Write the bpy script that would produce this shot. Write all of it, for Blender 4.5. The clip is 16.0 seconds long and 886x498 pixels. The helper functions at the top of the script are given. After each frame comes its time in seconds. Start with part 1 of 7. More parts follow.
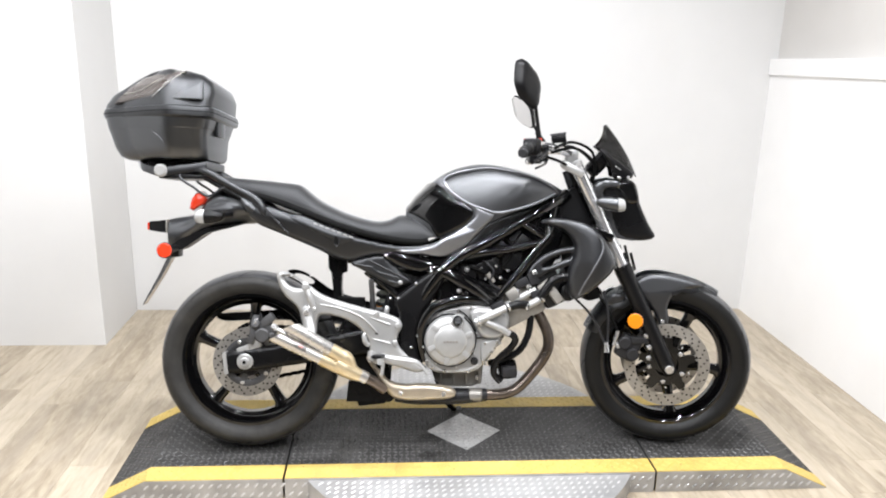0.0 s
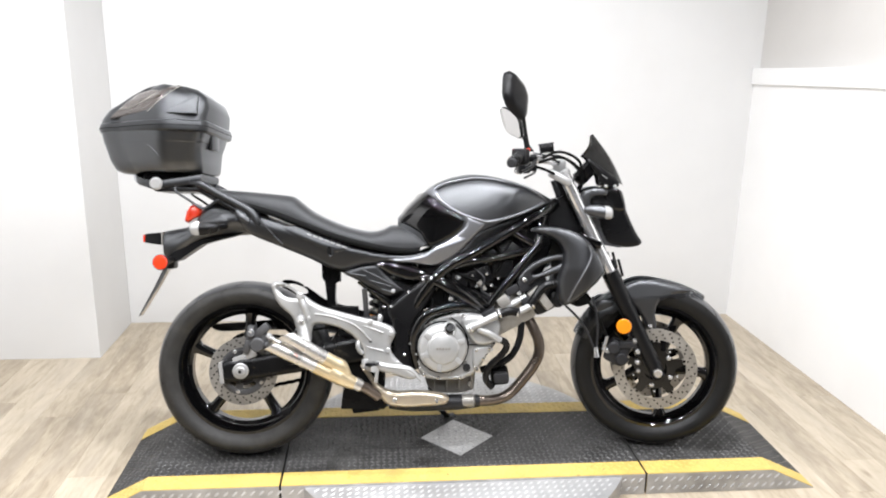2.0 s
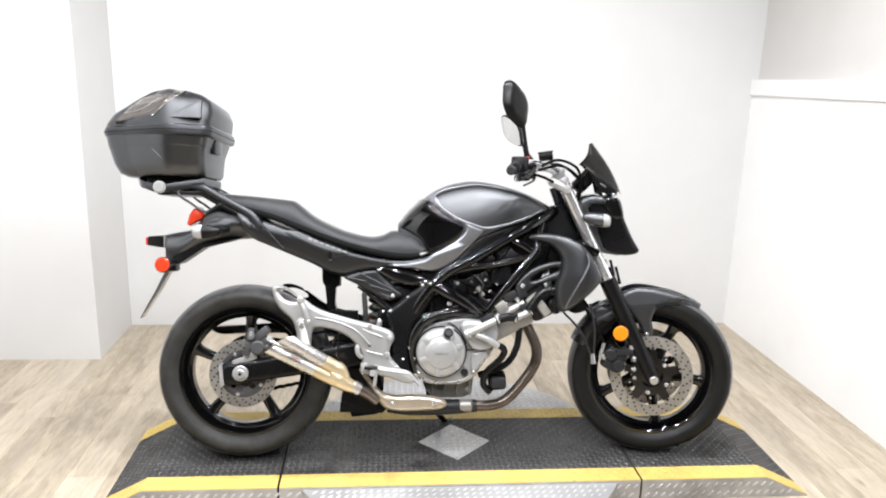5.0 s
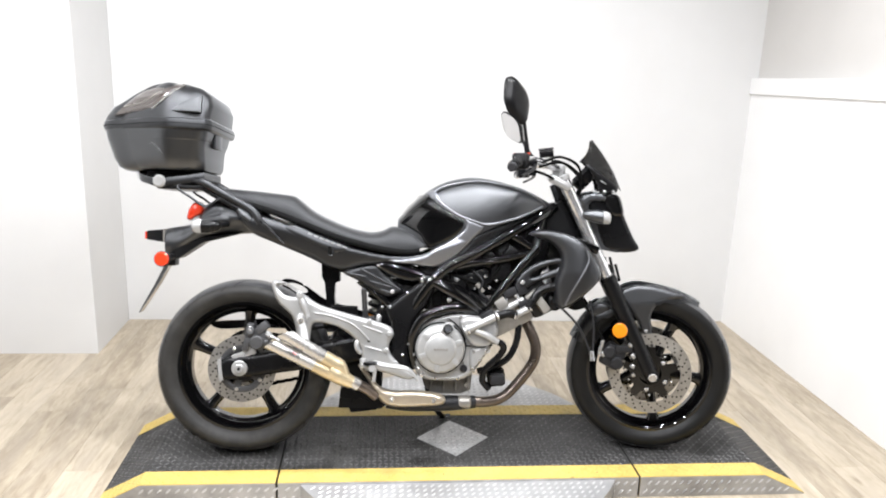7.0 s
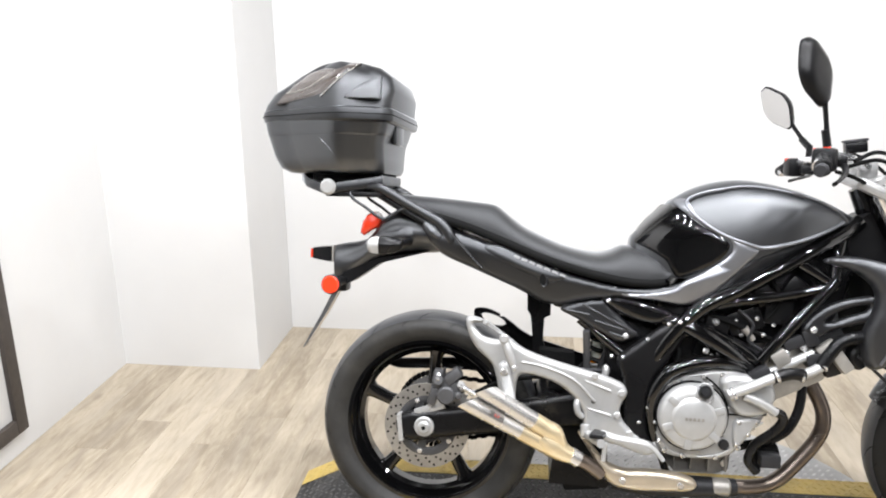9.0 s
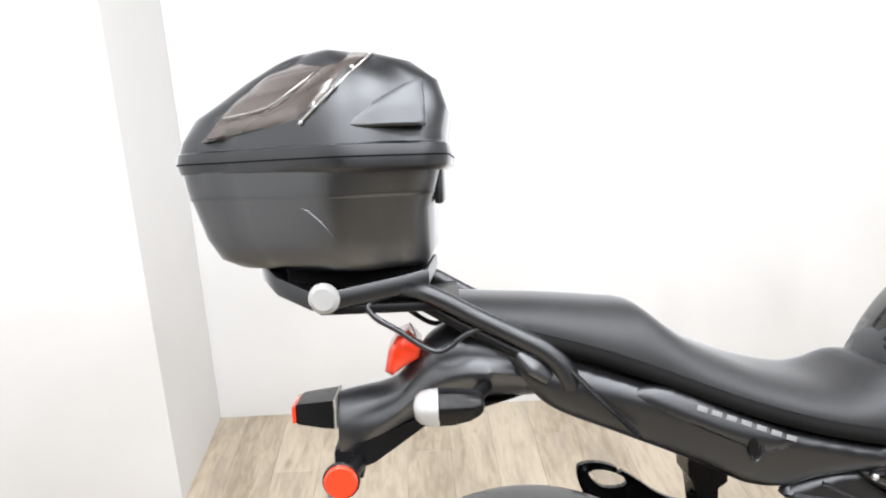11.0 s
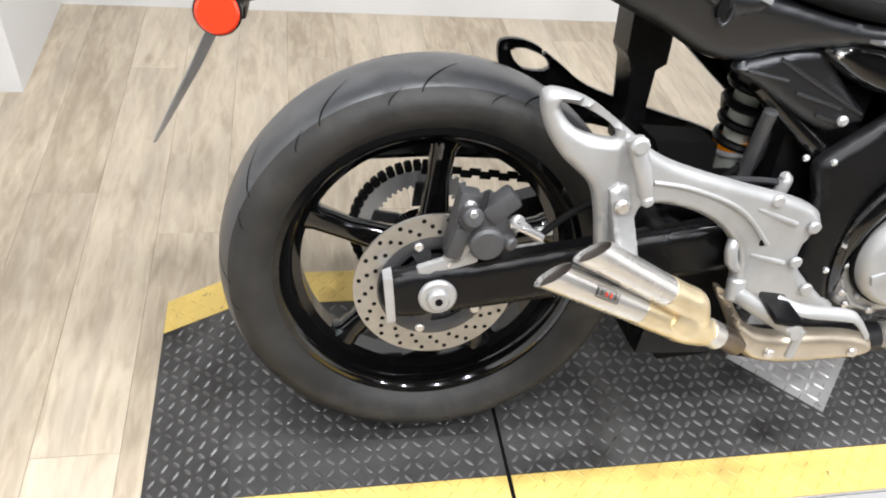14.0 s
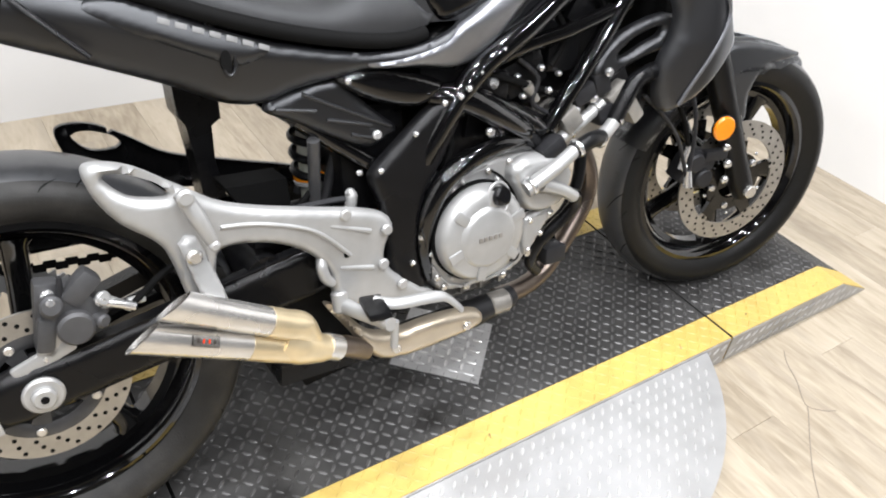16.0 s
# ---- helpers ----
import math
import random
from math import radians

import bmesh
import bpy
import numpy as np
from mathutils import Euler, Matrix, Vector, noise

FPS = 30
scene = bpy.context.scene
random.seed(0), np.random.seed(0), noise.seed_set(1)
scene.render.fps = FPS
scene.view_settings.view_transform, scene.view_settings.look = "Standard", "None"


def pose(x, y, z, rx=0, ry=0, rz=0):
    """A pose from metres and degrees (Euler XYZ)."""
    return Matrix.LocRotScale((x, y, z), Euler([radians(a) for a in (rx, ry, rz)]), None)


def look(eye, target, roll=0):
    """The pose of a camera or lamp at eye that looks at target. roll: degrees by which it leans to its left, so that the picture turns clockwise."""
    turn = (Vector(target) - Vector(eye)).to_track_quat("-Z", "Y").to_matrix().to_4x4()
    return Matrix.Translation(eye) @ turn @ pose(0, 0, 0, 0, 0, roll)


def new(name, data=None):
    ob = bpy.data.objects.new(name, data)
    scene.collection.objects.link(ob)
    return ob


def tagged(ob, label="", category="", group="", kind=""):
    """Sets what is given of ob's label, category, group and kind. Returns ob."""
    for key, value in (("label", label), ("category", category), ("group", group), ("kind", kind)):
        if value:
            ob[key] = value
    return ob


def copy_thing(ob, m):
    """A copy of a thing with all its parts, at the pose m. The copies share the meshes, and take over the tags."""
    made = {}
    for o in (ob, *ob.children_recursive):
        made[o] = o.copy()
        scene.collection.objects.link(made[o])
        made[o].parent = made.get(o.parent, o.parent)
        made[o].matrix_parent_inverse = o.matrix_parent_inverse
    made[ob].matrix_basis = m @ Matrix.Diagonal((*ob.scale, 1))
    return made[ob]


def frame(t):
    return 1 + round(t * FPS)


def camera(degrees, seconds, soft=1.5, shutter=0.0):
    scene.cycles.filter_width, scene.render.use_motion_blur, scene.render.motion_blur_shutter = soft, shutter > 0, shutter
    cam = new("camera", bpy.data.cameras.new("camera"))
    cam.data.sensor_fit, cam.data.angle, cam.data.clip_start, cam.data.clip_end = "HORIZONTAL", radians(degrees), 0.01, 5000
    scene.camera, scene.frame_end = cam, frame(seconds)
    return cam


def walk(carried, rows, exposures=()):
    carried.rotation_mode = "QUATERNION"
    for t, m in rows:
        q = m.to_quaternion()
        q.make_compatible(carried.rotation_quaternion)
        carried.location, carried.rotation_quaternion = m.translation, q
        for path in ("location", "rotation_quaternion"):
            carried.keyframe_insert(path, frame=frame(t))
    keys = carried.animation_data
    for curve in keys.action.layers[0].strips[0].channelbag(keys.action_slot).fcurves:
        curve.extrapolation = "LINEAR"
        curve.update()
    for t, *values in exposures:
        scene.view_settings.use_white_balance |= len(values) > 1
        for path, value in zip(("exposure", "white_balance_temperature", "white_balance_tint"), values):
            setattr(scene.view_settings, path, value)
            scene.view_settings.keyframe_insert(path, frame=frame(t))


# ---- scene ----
cam = camera(60.6, 16.0, soft=2.0)
PATH = [
    (0, (0.5186, -2.3691, 1.4765), (0.6300, -0.4462, 0.9381), 1.46),
    (0.5, (0.5175, -2.3754, 1.4751), (0.6326, -0.4512, 0.9419), 1.89),
    (1, (0.5153, -2.3823, 1.4743), (0.6370, -0.4574, 0.9452), 1.37),
    (1.5, (0.5151, -2.3964, 1.4753), (0.6500, -0.4697, 0.9560), 0.97),
    (2, (0.5136, -2.4188, 1.4822), (0.6487, -0.4896, 0.9722), 0.97),
    (2.5, (0.5164, -2.4386, 1.4938), (0.6744, -0.5072, 0.9989), 0.61),
    (3, (0.5169, -2.4471, 1.4893), (0.6662, -0.5153, 0.9936), 1.08),
    (3.5, (0.5136, -2.4440, 1.4902), (0.6534, -0.5114, 0.9948), 1.29),
    (4, (0.5151, -2.4435, 1.4876), (0.6532, -0.5099, 0.9954), 1.45),
    (6.5, (0.5015, -2.4510, 1.4880), (0.6403, -0.5189, 0.9903), 1.83),
    (7, (0.4996, -2.4449, 1.4830), (0.6457, -0.5141, 0.9823), 2.09),
    (7.5, (0.4967, -2.4160, 1.4759), (0.6383, -0.4918, 0.9492), 1.89),
    (8, (0.4252, -2.3185, 1.4670), (0.5802, -0.3927, 0.9501), 2.03),
    (8.5, (0.3512, -2.0925, 1.4115), (0.4199, -0.2036, 0.7580), 0.62),
    (8.7, (0.3337, -1.9638, 1.4180), (0.2621, -0.0569, 0.8190), 0.72),
    (9, (0.2870, -1.7837, 1.4481), (0.0394, 0.1173, 0.8780), -0.23),
    (9.5, (0.1434, -1.4813, 1.4413), (0.1328, 0.4510, 0.9255), -1.93),
    (9.7, (0.0984, -1.3693, 1.4373), (0.0908, 0.5570, 0.8995), -3.54),
    (11.8, (-0.1797, -0.6406, 1.3834), (-0.0700, 1.1700, 0.5411), 0.83),
    (12, (-0.1725, -0.6283, 1.3557), (-0.0280, 1.1275, 0.4092), 1.73),
    (12.5, (-0.1738, -0.6214, 1.2980), (0.0397, 1.0156, 0.1689), 3.62),
    (13, (-0.1770, -0.6310, 1.2472), (0.0838, 0.9072, -0.0043), 5.73),
    (13.5, (-0.1767, -0.6552, 1.2083), (0.1354, 0.7958, -0.1323), 7.65),
    (14, (-0.1717, -0.6856, 1.1833), (0.1702, 0.7237, -0.1941), 8.94),
    (14.5, (-0.1503, -0.7104, 1.1829), (0.3063, 0.6904, -0.1695), 7.94),
    (15, (-0.1101, -0.7498, 1.1925), (0.5552, 0.6205, -0.1036), 8.21),
    (15.5, (-0.0768, -0.7861, 1.2087), (0.7906, 0.5123, -0.0410), 10.80),
    (16, (0.0140, -0.8214, 1.2303), (0.9690, 0.4724, 0.0413), 7.67),
]
walk(cam, [(t, look(eye, target, roll)) for t, eye, target, roll in PATH], exposures=[(0, 0.01), (1.5, 0.02), (2.5, 0.05), (8, 0.06), (9, 0.11), (12, 0.10), (13.5, 0.04), (14.5, 0.02), (16, -0.08)])

# ---- world and lamps ----
world = bpy.data.worlds.new("world")
scene.world = world
world.use_nodes = True
world.node_tree.nodes["Background"].inputs[0].default_value = (0.9, 0.95, 1.0, 1)
world.node_tree.nodes["Background"].inputs[1].default_value = 0.05
CEILING = 2.75
ROW_SHARE = {-3.0: 0.72, -2.0: 0.85, -1.0: 1.1, 0.05: 1.28}
LAMP_ROWS = [(x, y) for y in ROW_SHARE for x in (-0.85, 0.0, 0.85, 1.55)]
LAMP_WATTS = 19.7
for lx, ly in LAMP_ROWS:
    lamp = bpy.data.lights.new("led_lamp", "AREA")
    lamp.shape, lamp.size, lamp.energy, lamp.color = "DISK", 0.11, LAMP_WATTS * ROW_SHARE[ly], (0.955, 0.965, 1.0)
    new("led_lamp", lamp).matrix_world = pose(lx, ly, CEILING - 0.035)

# ---- helpers for shapes ----
def thing(name, label, category, m=None, group="", kind=""):
    ob = new(name)
    ob.empty_display_size = 0.05
    if m is not None:
        ob.matrix_world = m
    return tagged(ob, label, category, group, kind)


def part(name, bm, material, parent=None, label="", smooth=40, xf=None):
    """One mesh object out of a bmesh, under a thing or a part."""
    if xf is not None:
        bm.transform(xf)
    bmesh.ops.recalc_face_normals(bm, faces=bm.faces)
    me = bpy.data.meshes.new(name)
    bm.to_mesh(me)
    bm.free()
    me.materials.append(material)
    if smooth:
        me.shade_smooth()
        me.set_sharp_from_angle(angle=radians(smooth))
    ob = new(name, me)
    ob.parent = parent
    if label:
        ob["label"] = label
    return ob


def spline(pts, n=8, closed=False):
    """Catmull-Rom through the points."""
    p = [Vector(q) for q in pts]
    k, out = len(p), []
    for i in range(k if closed else k - 1):
        if closed:
            a, b, c, d = p[i - 1], p[i], p[(i + 1) % k], p[(i + 2) % k]
        else:
            a, b, c, d = p[max(i - 1, 0)], p[i], p[i + 1], p[min(i + 2, k - 1)]
        for j in range(n):
            t = j / n
            out.append(0.5 * (2 * b + (c - a) * t + (2 * a - 5 * b + 4 * c - d) * t * t + (3 * b - a - 3 * c + d) * t ** 3))
    if not closed:
        out.append(p[-1])
    return out


def loft(rings, bm=None, caps=True, closed=True):
    bm = bm or bmesh.new()
    vs = [[bm.verts.new(c) for c in r] for r in rings]
    n = len(vs[0])
    for a, b in zip(vs, vs[1:]):
        for i in range(n if closed else n - 1):
            bm.faces.new((a[i], a[(i + 1) % n], b[(i + 1) % n], b[i]))
    if caps and closed:
        bm.faces.new(vs[0][::-1])
        bm.faces.new(vs[-1])
    return bm


def tube(pts, r, n=10, steps=6, bm=None, flat=1.0):
    """A round bar along a smooth line; r is one radius or one for each point."""
    path = spline(pts, steps) if len(pts) > 2 else [Vector(q) for q in pts]
    rs = [r] * len(pts) if isinstance(r, (int, float)) else list(r)
    rings, up = [], None
    for i, c in enumerate(path):
        d = (path[min(i + 1, len(path) - 1)] - path[max(i - 1, 0)]).normalized()
        if up is None:
            up = d.orthogonal().normalized()
        up = (up - d * up.dot(d)).normalized()
        side = d.cross(up)
        s = i / max(len(path) - 1, 1) * (len(pts) - 1)
        j = min(int(s), len(pts) - 2)
        rad = rs[j] + (rs[j + 1] - rs[j]) * (s - j)
        rings.append([c + rad * (up * math.cos(a) + flat * side * math.sin(a)) for a in (2 * math.pi * q / n for q in range(n))])
    return loft(rings, bm)


def box(cx, cy, cz, sx, sy, sz, bevel=0.004, bm=None, m=None):
    b = bmesh.new()
    bmesh.ops.create_cube(b, size=1.0, matrix=Matrix.Diagonal((sx, sy, sz, 1)))
    if bevel:
        bmesh.ops.bevel(b, geom=b.edges[:], offset=bevel, segments=2, affect="EDGES", profile=0.6)
    b.transform((m if m is not None else Matrix.Identity(4)) if m is not None else Matrix.Translation((cx, cy, cz)))
    if bm is None:
        return b
    tmp = bpy.data.meshes.new("t")
    b.to_mesh(tmp)
    b.free()
    bm.from_mesh(tmp)
    bpy.data.meshes.remove(tmp)
    return bm


def add(bm, other):
    tmp = bpy.data.meshes.new("t")
    other.to_mesh(tmp)
    other.free()
    bm.from_mesh(tmp)
    bpy.data.meshes.remove(tmp)
    return bm


def lathe(profile, cu, cw, n=96, arc=None, bm=None):
    """Turns (radius, v) pairs about the axle line through (cu, cw)."""
    rings = []
    for k in range(n):
        a = 2 * math.pi * k / n
        rings.append([Vector((cu + r * math.cos(a), v, cw + r * math.sin(a))) for r, v in profile])
    bm = bm or bmesh.new()
    vs = [[bm.verts.new(c) for c in r] for r in rings]
    for k in range(n):
        a, b = vs[k], vs[(k + 1) % n]
        for i in range(len(profile) - 1):
            if profile[i] != profile[i + 1]:
                bm.faces.new((a[i], a[i + 1], b[i + 1], b[i]))
    return bm


def disc(c, r, axis, depth, bm=None, n=20, bevel=0.0, r2=None):
    """A short cylinder, centred at c, along axis."""
    d = Vector(axis).normalized()
    up = d.orthogonal().normalized()
    side = d.cross(up)
    c, r2 = Vector(c), r if r2 is None else r2
    st = [(-depth / 2, r - bevel), (-depth / 2 + bevel, r), (depth / 2 - bevel, r2), (depth / 2, r2 - bevel)] if bevel else [(-depth / 2, r), (depth / 2, r2)]
    return loft([[c + d * h + q * (up * math.cos(a) + side * math.sin(a)) for a in (2 * math.pi * k / n for k in range(n))] for h, q in st], bm)


def inside(px, pw, poly):
    hit = np.zeros(px.shape, bool)
    m = len(poly)
    for i in range(m):
        (x1, y1), (x2, y2) = poly[i], poly[(i + 1) % m]
        if y1 != y2:
            cross = ((y1 > pw) != (y2 > pw)) & (px < (x2 - x1) * (pw - y1) / (y2 - y1) + x1)
            hit ^= cross
    return hit


def nearest(px, pw, poly):
    best = np.full(px.shape, 9.0)
    bx, bw = px.copy(), pw.copy()
    for i in range(len(poly)):
        (x1, y1), (x2, y2) = poly[i], poly[(i + 1) % len(poly)]
        dx, dy = x2 - x1, y2 - y1
        t = np.clip(((px - x1) * dx + (pw - y1) * dy) / (dx * dx + dy * dy + 1e-12), 0, 1)
        qx, qy = x1 + t * dx, y1 + t * dy
        d = np.hypot(px - qx, pw - qy)
        near = d < best
        best[near], bx[near], bw[near] = d[near], qx[near], qy[near]
    return best, bx, bw


def panel(outline, v_of, cell=0.008, edge=0.01, depth=0.012, holes=(), smooth_n=5, sharp=False, side=-1, bm=None, bulge=0.0):
    """A moulded plate: an outline in the side view (u, w), laid on the surface v_of(u, w), with rounded edges of that depth."""
    loops = [[(p[0], p[1]) for p in (spline([(a, b, 0) for a, b in o], smooth_n, True) if not sharp else [Vector((a, b, 0)) for a, b in o])] for o in (outline, *holes)]
    us, ws = [p[0] for p in loops[0]], [p[1] for p in loops[0]]
    nu, nw = int((max(us) - min(us)) / cell) + 4, int((max(ws) - min(ws)) / cell) + 4
    gu, gw = np.meshgrid(min(us) + cell * (np.arange(nu) - 1.3), min(ws) + cell * (np.arange(nw) - 1.3), indexing="ij")

    def within(a, b):
        ok = inside(a, b, loops[0])
        for h in loops[1:]:
            ok &= ~inside(a, b, h)
        return ok
    ok = within(gu + cell / 2, gw + cell / 2)[:-1, :-1]
    used, rim = np.zeros(gu.shape, int), np.zeros(gu.shape, int)
    for di in (0, 1):
        for dj in (0, 1):
            used[di:nu - 1 + di, dj:nw - 1 + dj] += ok
    rim = (used > 0) & (used < 4)
    dist, nx, nz = np.full(gu.shape, 9.0), gu.copy(), gw.copy()
    for lp in loops:
        d, x, z = nearest(gu, gw, lp)
        near = d < dist
        dist[near], nx[near], nz[near] = d[near], x[near], z[near]
    gu, gw = np.where(rim, nx, gu), np.where(rim, nz, gw)
    dist = np.where(rim, 0.0, dist)
    bm = bm or bmesh.new()
    verts = {}

    def vert(i, j):
        if (i, j) not in verts:
            u, w, d = float(gu[i, j]), float(gw[i, j]), float(dist[i, j])
            q = 1 - min(d / edge, 1.0)
            verts[i, j] = bm.verts.new((u, side * (abs(v_of(u, w)) - depth * (1 - math.sqrt(max(1 - q * q, 0))) + bulge * (1 - math.exp(-d / 0.03))), w))
        return verts[i, j]
    faces = []
    for i in range(nu - 1):
        for j in range(nw - 1):
            if ok[i, j]:
                faces.append(bm.faces.new((vert(i, j), vert(i + 1, j), vert(i + 1, j + 1), vert(i, j + 1))))
    open_edges = [e for f in faces for e in f.edges if len(e.link_faces) == 1]
    ext = bmesh.ops.extrude_edge_only(bm, edges=list(dict.fromkeys(open_edges)))
    for v in ext["geom"]:
        if isinstance(v, bmesh.types.BMVert):
            v.co.y -= side * 0.012
    return bm


def flip(bm):
    """The same shape on the other side of the machine."""
    bm.transform(Matrix.Diagonal((1, -1, 1, 1)))
    return bm


def bolt(bm, c, r, axis=(0, -1, 0), h=0.008):
    add(bm, disc(c, r, axis, h, n=10, bevel=h * 0.3))
    return bm


def studs(name, places, r, mat, parent, axis=(0, -1, 0), h=0.008, xf=None, label=""):
    """Bolt heads, each a part of its own."""
    for c in places:
        part(name, disc(c, r, axis, h, n=10, bevel=h * 0.3), mat, parent, label, xf=xf)


def lugs(spots, rise, length, width):
    """Raised tread lugs: each spot is a centre, a turn in radians and a slope's two axes."""
    co, fa = [], []
    for c, ax, ay, up in spots:
        k = len(co)
        for s, t, h in ((-1, 0, 0), (-0.45, -1, 0), (0.45, -1, 0), (1, 0, 0), (0.45, 1, 0), (-0.45, 1, 0), (-0.5, 0, 1), (0.5, 0, 1)):
            co.append(tuple(c + ax * (s * length / 2) + ay * (t * width / 2) + up * (h * rise)))
        fa += [(k, k + 1, k + 6), (k + 1, k + 2, k + 7, k + 6), (k + 2, k + 3, k + 7), (k + 3, k + 4, k + 7), (k + 4, k + 5, k + 6, k + 7), (k + 5, k, k + 6)]
    me = bpy.data.meshes.new("tread")
    me.from_pydata(co, [], fa)
    return me


# ---- materials ----
def material(name, colour, rough=0.5, metal=0.0, vary=0.12, scale=30.0, bump=0.0, bump_scale=200.0, coat=0.0, rough_vary=0.1, spec=0.5, stretch=(1, 1, 1)):
    """A painted, moulded or bare surface: two scales of variation in colour and gloss, and a fine relief."""
    m = bpy.data.materials.new(name)
    m.use_nodes = True
    nt = m.node_tree
    n, l = nt.nodes, nt.links
    b = n["Principled BSDF"]
    tc, mp = n.new("ShaderNodeTexCoord"), n.new("ShaderNodeMapping")
    mp.inputs["Scale"].default_value = stretch
    l.new(tc.outputs["Object"], mp.inputs[0])
    big, fine = n.new("ShaderNodeTexNoise"), n.new("ShaderNodeTexNoise")
    big.inputs["Scale"].default_value, big.inputs["Detail"].default_value = scale * 0.15, 4
    fine.inputs["Scale"].default_value, fine.inputs["Detail"].default_value = scale, 6
    l.new(mp.outputs[0], big.inputs[0]), l.new(mp.outputs[0], fine.inputs[0])
    mix = n.new("ShaderNodeMath")
    mix.operation = "ADD"
    l.new(big.outputs[0], mix.inputs[0]), l.new(fine.outputs[0], mix.inputs[1])
    ramp = n.new("ShaderNodeMapRange")
    ramp.inputs[1].default_value, ramp.inputs[2].default_value = 0.6, 1.4
    ramp.inputs[3].default_value, ramp.inputs[4].default_value = 1 - vary, 1 + vary
    l.new(mix.outputs[0], ramp.inputs[0])
    sc = n.new("ShaderNodeVectorMath")
    sc.operation = "SCALE"
    sc.inputs[0].default_value = colour[:3]
    l.new(ramp.outputs[0], sc.inputs["Scale"])
    l.new(sc.outputs[0], b.inputs["Base Color"])
    rr = n.new("ShaderNodeMapRange")
    rr.inputs[1].default_value, rr.inputs[2].default_value = 0.3, 0.7
    rr.inputs[3].default_value, rr.inputs[4].default_value = max(rough - rough_vary, 0.02), rough + rough_vary
    l.new(big.outputs[0], rr.inputs[0])
    l.new(rr.outputs[0], b.inputs["Roughness"])
    b.inputs["Metallic"].default_value = metal
    b.inputs["Coat Weight"].default_value = coat
    b.inputs["Coat Roughness"].default_value = 0.04
    b.inputs["Specular IOR Level"].default_value = spec
    if bump:
        bn, bp = n.new("ShaderNodeTexNoise"), n.new("ShaderNodeBump")
        bn.inputs["Scale"].default_value, bn.inputs["Detail"].default_value = bump_scale, 3
        bp.inputs["Strength"].default_value, bp.inputs["Distance"].default_value = bump, 0.002
        l.new(mp.outputs[0], bn.inputs[0]), l.new(bn.outputs[0], bp.inputs["Height"])
        l.new(bp.outputs[0], b.inputs["Normal"])
    return m


def satin(name, base, ior, rough, vary=0.06, scale=60.0, grain=900.0, relief=0.03):
    """Satin paint or moulded plastic: a dark body under a soft-edged sheen that grows towards grazing angles."""
    m = material(name, base, rough, 0.0, vary, scale, relief, grain)
    n, l = m.node_tree.nodes, m.node_tree.links
    b = n["Principled BSDF"]
    body, sheen, mix, fres = (n.new("ShaderNode" + k) for k in ("BsdfDiffuse", "BsdfAnisotropic", "MixShader", "Fresnel"))
    sheen.distribution = "BECKMANN"
    sheen.inputs["Color"].default_value = (0.94, 0.965, 1.0, 1)
    l.new(b.inputs["Base Color"].links[0].from_socket, body.inputs["Color"])
    wear = n.new("ShaderNodeTexNoise")
    wear.inputs["Scale"].default_value, wear.inputs["Detail"].default_value = 9.0, 5
    soft = n.new("ShaderNodeMapRange")
    soft.inputs[1].default_value, soft.inputs[2].default_value = 0.3, 0.7
    soft.inputs[3].default_value, soft.inputs[4].default_value = rough - 0.015, rough + 0.015
    l.new(n["Texture Coordinate"].outputs["Object"], wear.inputs[0]), l.new(wear.outputs[0], soft.inputs[0])
    l.new(soft.outputs[0], sheen.inputs["Roughness"])
    fres.inputs["IOR"].default_value = ior
    bump = b.inputs["Normal"].links[0].from_socket
    l.new(bump, body.inputs["Normal"]), l.new(bump, sheen.inputs["Normal"])
    l.new(fres.outputs[0], mix.inputs[0]), l.new(body.outputs[0], mix.inputs[1]), l.new(sheen.outputs[0], mix.inputs[2])
    l.new(mix.outputs[0], n["Material Output"].inputs["Surface"])
    n.remove(b)
    return m


